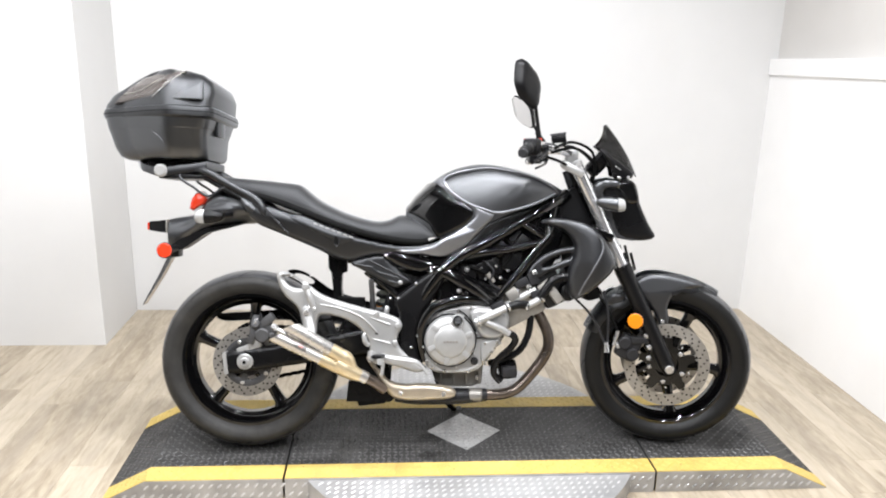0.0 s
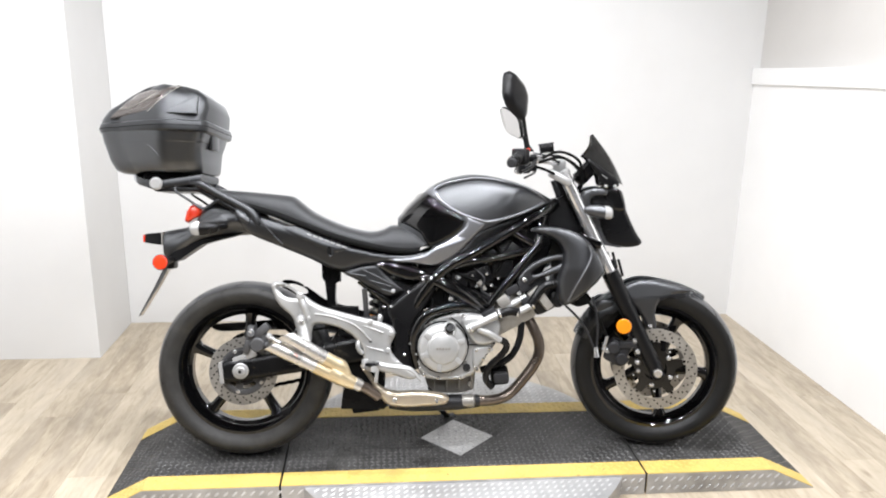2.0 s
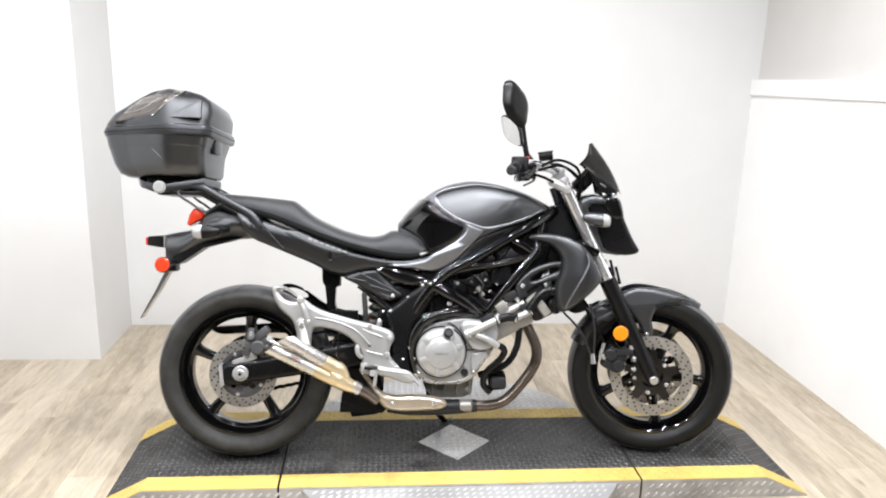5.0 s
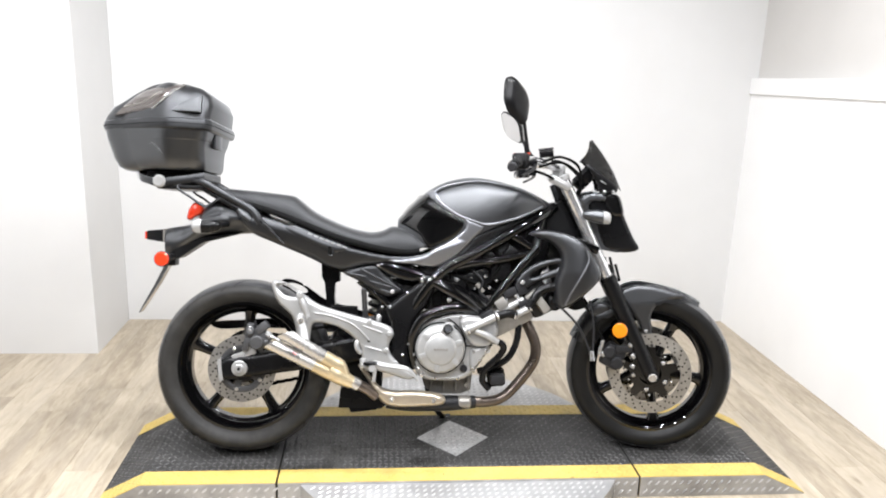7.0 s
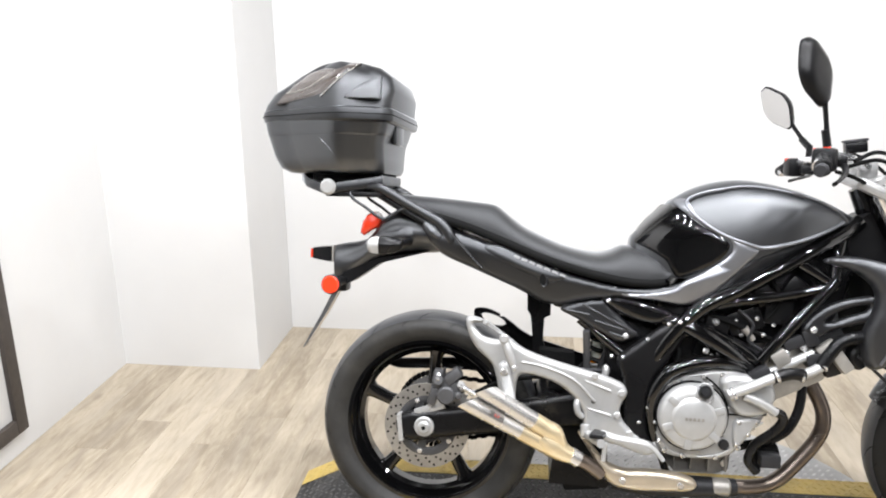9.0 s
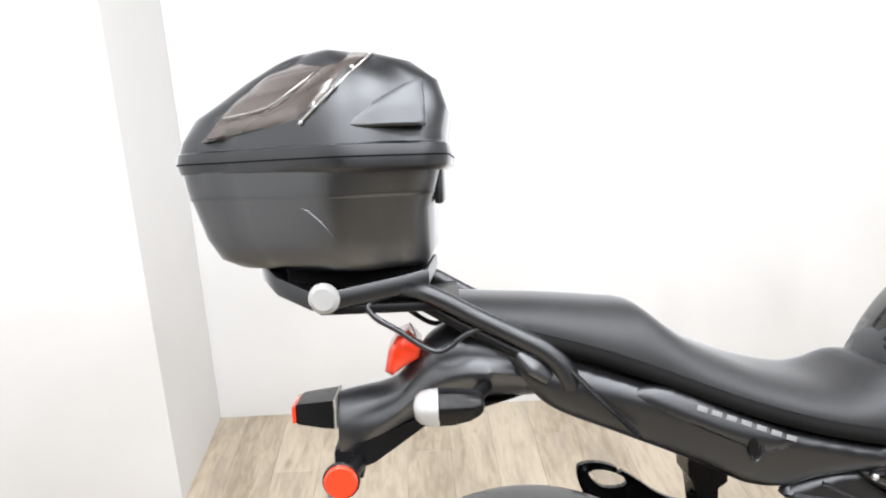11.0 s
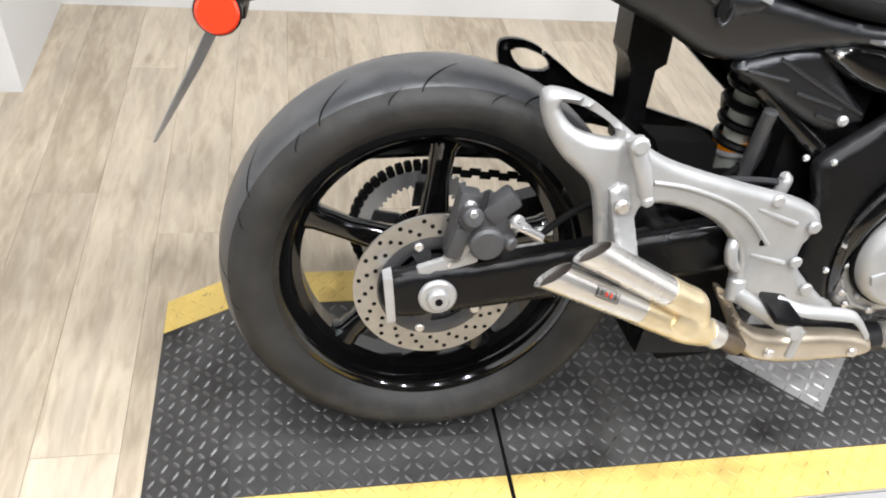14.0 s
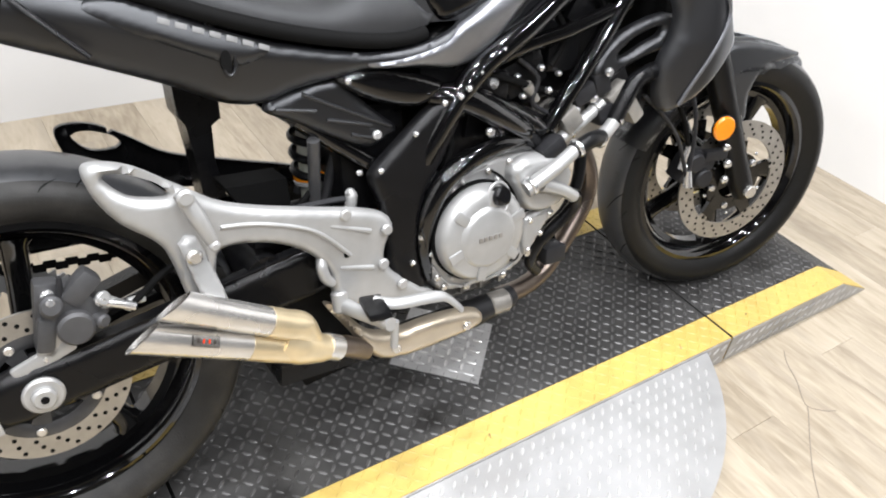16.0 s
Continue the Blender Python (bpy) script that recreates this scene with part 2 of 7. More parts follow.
def wood_material():
    """Pale oak vinyl: each plank has its own tone, long grain, darker streaks and knots."""
    m = material("oak_plank", (0.45, 0.36, 0.25), 0.36, 0, 0.1, 8, 0.12, 90, stretch=(1, 0.12, 1))
    nt = m.node_tree
    n, l = nt.nodes, nt.links
    b = n["Principled BSDF"]
    geo, tc = n.new("ShaderNodeObjectInfo"), n.new("ShaderNodeTexCoord")
    off = n.new("ShaderNodeVectorMath")
    off.operation = "MULTIPLY_ADD"
    comb = n.new("ShaderNodeCombineXYZ")
    for i in (0, 1, 2):
        l.new(geo.outputs["Random"], comb.inputs[i])
    l.new(comb.outputs[0], off.inputs[0])
    off.inputs[1].default_value = (37, 91, 13)
    l.new(tc.outputs["Object"], off.inputs[2])
    mp = n.new("ShaderNodeMapping")
    mp.inputs["Scale"].default_value = (1, 0.18, 1)
    l.new(off.outputs[0], mp.inputs[0])
    grain = n.new("ShaderNodeTexNoise")
    grain.inputs["Scale"].default_value, grain.inputs["Detail"].default_value, grain.inputs["Distortion"].default_value = 64, 9, 0.8
    l.new(mp.outputs[0], grain.inputs[0])
    broad = n.new("ShaderNodeTexNoise")
    broad.inputs["Scale"].default_value, broad.inputs["Detail"].default_value, broad.inputs["Distortion"].default_value = 19, 5, 1.0
    l.new(mp.outputs[0], broad.inputs[0])
    knot_map = n.new("ShaderNodeMapping")
    knot_map.inputs["Scale"].default_value = (1, 0.45, 1)
    l.new(off.outputs[0], knot_map.inputs[0])
    knots = n.new("ShaderNodeTexVoronoi")
    knots.inputs["Scale"].default_value = 5.5
    l.new(knot_map.outputs[0], knots.inputs[0])
    knot = n.new("ShaderNodeMapRange")
    knot.inputs[1].default_value, knot.inputs[2].default_value, knot.inputs[3].default_value, knot.inputs[4].default_value = 0.02, 0.10, 0.26, 0.0
    l.new(knots.outputs["Distance"], knot.inputs[0])
    ramp = n.new("ShaderNodeValToRGB")
    el = ramp.color_ramp.elements
    el[0].position, el[0].color = 0.31, (0.268, 0.219, 0.156, 1)
    el[1].position, el[1].color = 0.69, (0.482, 0.417, 0.325, 1)
    mid = el.new(0.45)
    mid.color = (0.362, 0.304, 0.224, 1)
    mid2 = el.new(0.54)
    mid2.color = (0.422, 0.359, 0.271, 1)
    mixer = n.new("ShaderNodeMath")
    mixer.operation = "MULTIPLY_ADD"
    mixer.inputs[1].default_value = 0.45
    half = n.new("ShaderNodeMath")
    half.operation = "MULTIPLY"
    half.inputs[1].default_value = 0.55
    l.new(broad.outputs[0], half.inputs[0])
    l.new(grain.outputs[0], mixer.inputs[0]), l.new(half.outputs[0], mixer.inputs[2])
    less = n.new("ShaderNodeMath")
    less.operation = "SUBTRACT"
    l.new(mixer.outputs[0], less.inputs[0]), l.new(knot.outputs[0], less.inputs[1])
    tone = n.new("ShaderNodeMath")
    tone.operation = "MULTIPLY_ADD"
    tone.inputs[1].default_value = 0.20
    sub = n.new("ShaderNodeMath")
    sub.operation = "SUBTRACT"
    sub.inputs[1].default_value = 0.5
    l.new(geo.outputs["Random"], sub.inputs[0])
    l.new(sub.outputs[0], tone.inputs[0]), l.new(less.outputs[0], tone.inputs[2])
    l.new(tone.outputs[0], ramp.inputs[0])
    hue = n.new("ShaderNodeTexNoise")
    hue.inputs["Scale"].default_value, hue.inputs["Detail"].default_value, hue.inputs["Distortion"].default_value = 5.0, 5, 2.0
    hue_map = n.new("ShaderNodeMapping")
    hue_map.inputs["Scale"].default_value = (1, 0.16, 1)
    l.new(off.outputs[0], hue_map.inputs[0]), l.new(hue_map.outputs[0], hue.inputs[0])
    fac = n.new("ShaderNodeMapRange")
    fac.inputs[1].default_value, fac.inputs[2].default_value, fac.inputs[3].default_value, fac.inputs[4].default_value = 0.48, 0.66, 0.0, 0.45
    l.new(hue.outputs[0], fac.inputs[0])
    blend = n.new("ShaderNodeMix")
    blend.data_type = "RGBA"
    l.new(fac.outputs[0], blend.inputs[0]), l.new(ramp.outputs[0], blend.inputs[6])
    blend.inputs[7].default_value = (0.298, 0.256, 0.204, 1)
    l.new(blend.outputs[2], b.inputs["Base Color"])
    return m


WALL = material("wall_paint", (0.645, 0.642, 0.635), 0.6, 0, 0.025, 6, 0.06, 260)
# Light on the right wall is put into its colour: paler than WALL.
WALL_LIT = material("side_wall_lit_paint", (0.82, 0.816, 0.808), 0.6, 0, 0.025, 6, 0.06, 260)
WALL_TAN = material("upper_wall_paint", (0.57, 0.553, 0.53), 0.6, 0, 0.03, 6, 0.06, 260)
# Ceiling and showroom are unseen; their greys are set to limit bounce and reflections.
CEIL = material("unseen_ceiling_tone", (0.05, 0.05, 0.05), 0.8, 0, 0.03, 6)
DIM = material("unseen_showroom_tone", (0.22, 0.22, 0.224), 0.7, 0, 0.05, 6)
OAK = wood_material()
SEAM = material("floor_seam", (0.46, 0.395, 0.30), 0.6)
SEAMDARK = material("floor_crack_dirt", (0.25, 0.21, 0.17), 0.8)
DECK = material("deck_coating", (0.0385, 0.0375, 0.0365), 0.55, 0.0, 0.5, 14, 0.25, 120, rough_vary=0.15, spec=0.25)
LUG = material("worn_tread", (0.092, 0.090, 0.089), 0.40, 0.35, 0.6, 22, rough_vary=0.15)
YELLOW = material("yellow_safety_paint", (0.55, 0.395, 0.105), 0.5, 0, 0.16, 25, 0.1, 150)
SKIRT = material("worn_plate", (0.40, 0.396, 0.392), 0.45, 0.45, 0.35, 20, 0.05, 150)
PLATE = material("tread_plate", (0.41, 0.409, 0.408), 0.42, 0.5, 0.16, 20, 0.05, 150)
DARK = material("dark_gap", (0.004, 0.004, 0.004), 0.8, spec=0.1)


def scuff(m, colour, scale, start, blur=0.06, stretch=(1, 1, 1), most=0.85):
    """Marks with a shape of their own: stains, scrapes and grease over a surface's colour."""
    n, l = m.node_tree.nodes, m.node_tree.links
    b = n["Principled BSDF"]
    base = b.inputs["Base Color"].links[0].from_socket
    tc, mp, nz, mr, mx = n.new("ShaderNodeTexCoord"), n.new("ShaderNodeMapping"), n.new("ShaderNodeTexNoise"), n.new("ShaderNodeMapRange"), n.new("ShaderNodeMix")
    mp.inputs["Scale"].default_value = stretch
    nz.inputs["Scale"].default_value, nz.inputs["Detail"].default_value, nz.inputs["Roughness"].default_value = scale, 6, 0.62
    mr.inputs[1].default_value, mr.inputs[2].default_value, mr.inputs[3].default_value, mr.inputs[4].default_value = start, start + blur, 0.0, most
    mx.data_type = "RGBA"
    l.new(tc.outputs["Object"], mp.inputs[0]), l.new(mp.outputs[0], nz.inputs[0]), l.new(nz.outputs[0], mr.inputs[0])
    l.new(mr.outputs[0], mx.inputs[0]), l.new(base, mx.inputs[6])
    mx.inputs[7].default_value = (*colour, 1)
    l.new(mx.outputs[2], b.inputs["Base Color"])


scuff(YELLOW, (0.10, 0.08, 0.03), 38, 0.66, 0.04, (1, 1, 1), 0.8)
scuff(YELLOW, (0.40, 0.30, 0.10), 6, 0.56, 0.15, (1, 1, 1), 0.6)
scuff(PLATE, (0.16, 0.155, 0.15), 24, 0.66, 0.05, (1, 1, 1), 0.7)
scuff(PLATE, (0.33, 0.32, 0.31), 4, 0.52, 0.15, (1, 1, 1), 0.6)
scuff(DECK, (0.012, 0.011, 0.010), 5, 0.56, 0.10, (1, 1, 1), 0.9)
scuff(DECK, (0.078, 0.076, 0.072), 3, 0.54, 0.14, (1.5, 0.7, 1), 0.5)
scuff(LUG, (0.020, 0.019, 0.018), 5, 0.56, 0.10, (1, 1, 1), 0.8)
scuff(WALL, (0.62, 0.605, 0.585), 1.1, 0.55, 0.2, (1, 1, 0.5), 0.6)
SIDEGUN = satin("dark_satin_panel", (0.010, 0.0102, 0.0112), 1.58, 0.43)
SHROUDGUN = satin("dark_gunmetal_paint", (0.012, 0.0122, 0.0135), 1.70, 0.44)
GUN = satin("gunmetal_paint", (0.015, 0.0153, 0.0168), 1.86, 0.44)
# Lighter copy of the gunmetal: its sheen is put into the colour.
FLASH = material("gunmetal_sheen_tone", (0.26, 0.267, 0.287), 0.40, 0.88, 0.05, 60, rough_vary=0.02)
# Pale grey for the raised border; on crease and ridge it paints the highlight.
PALE_EDGE = material("pale_border_and_highlight", (0.19, 0.195, 0.21), 0.50, 0.85, 0.05, 60)
GLOSS = material("gloss_black", (0.002, 0.002, 0.0022), 0.08, 0, 0.1, 20, coat=0.5, rough_vary=0.03, spec=0.35)
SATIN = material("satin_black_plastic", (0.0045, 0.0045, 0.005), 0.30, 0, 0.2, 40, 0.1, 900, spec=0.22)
CASE = satin("case_plastic", (0.009, 0.0092, 0.010), 1.62, 0.45, 0.12, 60, 1200, 0.05)
SHELL = satin("metallic_grey_plastic", (0.010, 0.0103, 0.0112), 1.95, 0.40, 0.03, 60, 1200)
LUGBRIGHT = material("polished_tread", (0.58, 0.58, 0.575), 0.34, 0.45, 0.2, 20)
SEATM = satin("seat_vinyl", (0.015, 0.0148, 0.015), 1.42, 0.55, 0.2, 60, 1500, 0.2)
RUBBER = material("tyre_rubber", (0.0075, 0.0074, 0.0072), 0.46, 0, 0.35, 20, 0.15, 400, spec=0.25)
DUSTY = material("dusty_tyre_rubber", (0.0215, 0.0208, 0.0196), 0.50, 0, 0.45, 24, 0.25, 300, spec=0.3)
TREAD = material("tyre_tread_rubber", (0.040, 0.041, 0.044), 0.33, 0, 0.3, 20, 0.1, 400, spec=0.9)
ALU = material("cast_aluminium", (0.41, 0.41, 0.405), 0.40, 0.5, 0.1, 40, 0.08, 500)
DULL = material("dull_casting", (0.31, 0.295, 0.27), 0.48, 0.5, 0.25, 45, 0.15, 300)
STEEL = material("brushed_steel", (0.64, 0.625, 0.60), 0.27, 0.82, 0.10, 60, 0.05, 600)
DAMPER = material("pale_damper", (0.42, 0.43, 0.38), 0.35, 0.3, 0.1, 40)
CHROME = material("bright_zinc", (0.62, 0.62, 0.62), 0.22, 0.8, 0.04, 20, rough_vary=0.04)
GOLD = material("heat_tinted_steel", (0.66, 0.55, 0.36), 0.30, 0.7, 0.3, 18)
BROWN = material("tarnished_header", (0.17, 0.140, 0.118), 0.32, 0.9, 0.35, 25)
SOOT = material("sooty_bore", (0.024, 0.016, 0.011), 0.7, 0.0, 0.6, 60)
# Tan tint; the wood floor's reflection is put into this colour too.
TANSTEEL = material("tan_tint_reflection_steel", (0.52, 0.455, 0.36), 0.34, 0.75, 0.2, 22, 0.05, 400)
CALIPER = material("grey_caliper_paint", (0.060, 0.060, 0.062), 0.45, 0.3, 0.25, 50)
DISC = material("brake_disc_steel", (0.41, 0.395, 0.37), 0.36, 0.85, 0.2, 50)
FORK = material("polished_fork", (0.86, 0.86, 0.87), 0.22, 0.9, 0.05, 30)
HOLDER = material("polished_blade", (0.55, 0.56, 0.58), 0.18, 0.95, 0.1, 40)
GREYCAST = material("grey_casting", (0.022, 0.022, 0.024), 0.5, 0.3, 0.25, 50, spec=0.35)
RED = material("red_lens", (0.66, 0.042, 0.012), 0.18, 0, 0.06, 60, coat=0.6)
ORANGE = material("amber_lens", (0.82, 0.25, 0.006), 0.2, 0, 0.06, 60, coat=0.6)
CLEAR = material("clear_lens", (0.345, 0.345, 0.34), 0.2, 0, 0.05, 60, coat=0.5)
MIRROR = material("mirror_glass", (0.85, 0.85, 0.86), 0.04, 1.0, 0.0, 10, rough_vary=0.02)
PALE = material("pale_lettering", (0.17, 0.17, 0.168), 0.5)
BRONZE = material("smoked_panel", (0.055, 0.045, 0.040), 0.22, 0.2, 0.15, 30, coat=0.8)
FRAMEWOOD = material("dark_frame_wood", (0.045, 0.037, 0.032), 0.5, 0, 0.35, 40, 0.2, 120)
scuff(DUSTY, (0.045, 0.042, 0.038), 14, 0.50, 0.22, (1, 1, 1), 0.75)
scuff(TREAD, (0.075, 0.074, 0.073), 9, 0.50, 0.22, (1, 1, 1), 0.55)
scuff(TREAD, (0.020, 0.020, 0.020), 60, 0.58, 0.10, (1, 1, 1), 0.6)
GLOW = bpy.data.materials.new("lamp_glow")
GLOW.use_nodes = True
GLOW.node_tree.nodes["Principled BSDF"].inputs["Emission Color"].default_value = (1, 0.97, 0.93, 1)
GLOW.node_tree.nodes["Principled BSDF"].inputs["Emission Strength"].default_value = 6.0

# ---- the room ----
X0, X1, YB, YF = -1.495, 2.512, 1.645, -1.1
SX0, SX1, SY = -3.4, 4.4, -6.2
COLX, COLY = -0.880, 1.156
LEDGE = 1.408
# the whole bay stands a little askew to the path's axes
PM = Matrix.Translation((0.75, 0.13, 0)) @ pose(0, 0, 0, 0, 0, 1.25) @ Matrix.Translation((-0.75, -0.13, 0))


def solid(name, x0, x1, y0, y1, z0, z1, mat, label, category, bevel=0.0):
    ob = part(name, box((x0 + x1) / 2, (y0 + y1) / 2, (z0 + z1) / 2, x1 - x0, y1 - y0, z1 - z0, bevel), mat, smooth=0)
    ob.matrix_world = PM
    return tagged(ob, label, category, kind="structure")


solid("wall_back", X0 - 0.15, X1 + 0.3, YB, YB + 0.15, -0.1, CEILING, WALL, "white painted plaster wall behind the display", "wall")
solid("wall_left", X0 - 0.15, X0, YF, COLY, -0.1, CEILING, WALL, "white painted side wall with a framed board", "wall")
solid("wall_column", X0 - 0.15, COLX, COLY, YB, -0.1, CEILING, WALL, "white boxed-out wall corner", "wall column", 0.003)
solid("wall_right", X1, X1 + 0.15, YF, YB, -0.1, LEDGE - 0.006, WALL_LIT, "white lower wall under a ledge", "wall")
solid("wall_right_upper", X1 + 0.03, X1 + 0.18, YF, YB, LEDGE - 0.006, CEILING, WALL_TAN, "pale tan upper wall above the ledge", "wall")
ledge = solid("ledge_trim", X1 - 0.014, X1 + 0.18, YF, YB, LEDGE - 0.085, LEDGE, WALL_LIT, "white painted ledge board along the wall", "trim", 0.004)
ledge.matrix_world = PM @ Matrix.Translation((X1, YB, LEDGE)) @ Matrix.Rotation(radians(-1.7), 4, "X") @ Matrix.Translation((-X1, -YB, -LEDGE))
# Unseen walls added to close the room around the viewpoint.
solid("wall_showroom_front", SX0, SX1, SY - 0.15, SY, -0.1, CEILING, DIM, "unseen grey wall added to close the showroom", "wall")
solid("wall_showroom_left", SX0 - 0.15, SX0, SY, YF, -0.1, CEILING, DIM, "unseen grey showroom side wall, added", "wall")
solid("wall_showroom_right", SX1, SX1 + 0.15, SY, YF, -0.1, CEILING, DIM, "unseen grey showroom side wall, added", "wall")
solid("wall_return_left", SX0, X0 - 0.15, YF, YF + 0.15, -0.1, CEILING, DIM, "unseen grey wall added beside the display bay", "wall")
solid("wall_return_right", X1 + 0.181, SX1, YF, YF + 0.15, -0.1, CEILING, DIM, "unseen grey wall added beside the display bay", "wall")
solid("ceiling", SX0 - 0.15, SX1 + 0.15, SY - 0.15, YB + 0.15, CEILING, CEILING + 0.1, CEIL, "unseen ceiling with round lamps, darkened to hold back bounce", "ceiling")
solid("floor_base", SX0 - 0.15, SX1 + 0.15, SY - 0.15, YB + 0.15, -0.12, -0.006, SEAM, "brown screed under the plank floor", "floor")

fitting = thing("ceiling_lamp", "round white recessed LED lamp in the ceiling", "lamp", pose(*LAMP_ROWS[0], CEILING), "ceiling lamps")
part("ring", lathe([(0.085, 0.0), (0.11, 0.0), (0.11, 0.03), (0.085, 0.03)], 0, 0, 32), CEIL, fitting, xf=Matrix.Rotation(radians(90), 4, "X") @ Matrix.Translation((0, -0.032, 0)))
for lx, ly in LAMP_ROWS[1:]:
    copy_thing(fitting, pose(lx, ly, CEILING))

# framed board on the side wall
board = thing("framed_board", "white board in a dark wooden frame on the wall", "picture frame", PM @ pose(X0, 0.443, 0.09))
HB, WB, FW = 1.15, 0.8, 0.055
for name, cy, cz, sy, sz in (("frame_stile", -FW / 2, HB / 2, FW, HB), ("frame_stile", -WB + FW / 2, HB / 2, FW, HB), ("frame_rail", -WB / 2, FW / 2, WB - 2 * FW - 0.001, FW), ("frame_rail", -WB / 2, HB - FW / 2, WB - 2 * FW - 0.001, FW)):
    part(name, box(0.017, cy, cz, 0.03, sy, sz, 0.005), FRAMEWOOD, board)
part("white_panel", box(0.008, -WB / 2, HB / 2, 0.012, WB - FW, HB - FW, 0.001), WALL, board)

# plank floor: real planks with bevelled edges
PW, PL = 0.142, 1.22
floor_ob = tagged(new("floor"), "pale oak vinyl plank floor", "floor", kind="structure")
floor_ob.matrix_world = PM


def plank_mesh(length, width):
    e, t = 0.0007, 0.0006
    x, y = width / 2 - 0.0002, length / 2 - 0.0002
    co = [(-x, -y, -0.006), (x, -y, -0.006), (x, y, -0.006), (-x, y, -0.006), (-x, -y, -t), (x, -y, -t), (x, y, -t), (-x, y, -t),
          (-x + e, -y + e, 0), (x - e, -y + e, 0), (x - e, y - e, 0), (-x + e, y - e, 0)]
    fa = [(8, 9, 10, 11)] + [(i, (i + 1) % 4, (i + 1) % 4 + 4, i + 4) for i in range(4)] + [(i + 4, (i + 1) % 4 + 4, (i + 1) % 4 + 8, i + 8) for i in range(4)]
    me = bpy.data.meshes.new("plank")
    me.from_pydata(co, [], fa)
    me.materials.append(OAK)
    return me



# ---- the display platform ----
TOP = 0.076
PA, PB, PJ1, PJ2, PC1, PC2 = -0.45, 2.0, 0.138, 1.385, -0.305, 1.842
YN, YP, STRIPE = -0.153, 0.405, 0.082


def profile_z(x):
    """Height of the top along the platform: flat between the two crests, ramps beyond."""
    if x < PC1:
        return TOP * (0.02 + 0.98 * (x - PA) / (PC1 - PA))
    if x > PC2:
        return TOP * (0.02 + 0.98 * (PB - x) / (PB - PC2))
    return TOP


def slab(xs, y0, y1, lift=0.0, base=0.0):
    """A block from y0 to y1, whose top follows the profile at the stations xs."""
    bm = bmesh.new()
    rings = [[Vector((x, y0, base)), Vector((x, y1, base)), Vector((x, y1, profile_z(x) + lift)), Vector((x, y0, profile_z(x) + lift))] for x in xs]
    return loft(rings, bm)


def tread(x0, x1, y0, y1, pitch, keep=None, lift=0.0005, one_way=False):
    spots, i = [], 0
    x = x0 + pitch * 0.5
    while x < x1:
        j, y = 0, y0 + pitch * 0.45
        while y < y1 - pitch * 0.3:
            if keep is None or keep(x, y):
                z0, z1 = profile_z(x - 0.005), profile_z(x + 0.005)
                slope = Vector((0.01, 0, z1 - z0)).normalized()
                across = Vector((0, 1, 0))
                a = radians(45 if one_way or (i + j) % 2 else -45)
                ax, ay = slope * math.cos(a) + across * math.sin(a), -slope * math.sin(a) + across * math.cos(a)
                spots.append((Vector((x, y, profile_z(x) + lift)), ax, ay, slope.cross(across)))
            y += pitch
            j += 1
        x += pitch
        i += 1
    return spots


def stuff(name, me, mat, parent, label):
    me.materials.append(mat)
    ob = new(name, me)
    ob.parent = parent
    return tagged(ob, label, kind="stuff")


def module(name, x0, x1, crest, label):
    t = thing(name, label, "platform", PM)
    xs = sorted({x0, x1, *( [crest] if crest is not None else [])})
    part("deck_body", slab(xs, YN + 0.003, YP - 0.003), DECK, t, smooth=0)
    for y0, y1, tag in ((YN, YN + STRIPE, "near"), (YP - STRIPE, YP, "far")):
        part("edge_stripe", slab([x + (0.0008 if x == x0 else -0.0008 if x == x1 else 0) for x in xs], y0 + 0.0005, y1 - 0.0005, 0.0014, 0.0), YELLOW, t, "worn yellow painted edge stripe", smooth=0)
        ys = y0 - 0.002 if tag == "near" else y1
        part("side_skirt", slab([x + (0.0008 if x == x0 else -0.0008 if x == x1 else 0) for x in xs], ys, ys + 0.002, -0.001, 0.0), SKIRT, t, "worn grey tread-plate side", smooth=0)
    stuff("tread", lugs(tread(x0 + 0.004, x1 - 0.004, YN + STRIPE, YP - STRIPE, 0.0205), 0.0020, 0.0205, 0.0066), LUG, t, "raised diagonal lugs of worn dark tread plate")
    for y0, y1 in ((YN, YN + STRIPE), (YP - STRIPE, YP)):
        stuff("stripe_tread", lugs(tread(x0 + 0.004, x1 - 0.004, y0 + 0.004, y1, 0.0205, lift=0.0015), 0.0016, 0.0205, 0.0056), YELLOW, t, "yellow painted lugs")
    spots = []
    for n, x in enumerate(np.arange(x0 + 0.02, x1 - 0.01, 0.029)):
        for row in range(2):
            z = 0.02 + 0.033 * row
            if z < profile_z(x) - 0.014:
                a = radians(45)
                spots.append((Vector((x + 0.014 * row, YN - 0.0022, z)), Vector((math.cos(a), 0, math.sin(a))), Vector((-math.sin(a), 0, math.cos(a))), Vector((0, -1, 0))))
    stuff("skirt_tread", lugs(spots, 0.0026, 0.026, 0.0085), LUGBRIGHT, t, "raised lugs of the tread-plate side")
    return t


module("rear_ramp", PA, PJ1 - 0.003, PC1, "dark tread-plate ramp with yellow edges under the rear wheel")
deck = module("platform_deck", PJ1 + 0.003, PJ2 - 0.003, None, "dark tread-plate deck with yellow edges under the motorcycle")
module("front_ramp", PJ2 + 0.003, PB, PC2, "dark tread-plate ramp with yellow edges under the front wheel")
DCX, DCY = 0.757, 0.139
bm = bmesh.new()
loft([[Vector((DCX + r * math.cos(a), DCY + r * math.sin(a), z)) for a in (0, math.pi / 2, math.pi, 3 * math.pi / 2)] for r, z in ((0.1355, TOP), (0.1355, TOP + 0.0022))], bm)
part("diamond_inset", bm, PLATE, deck, "bright bare tread-plate diamond", smooth=0)
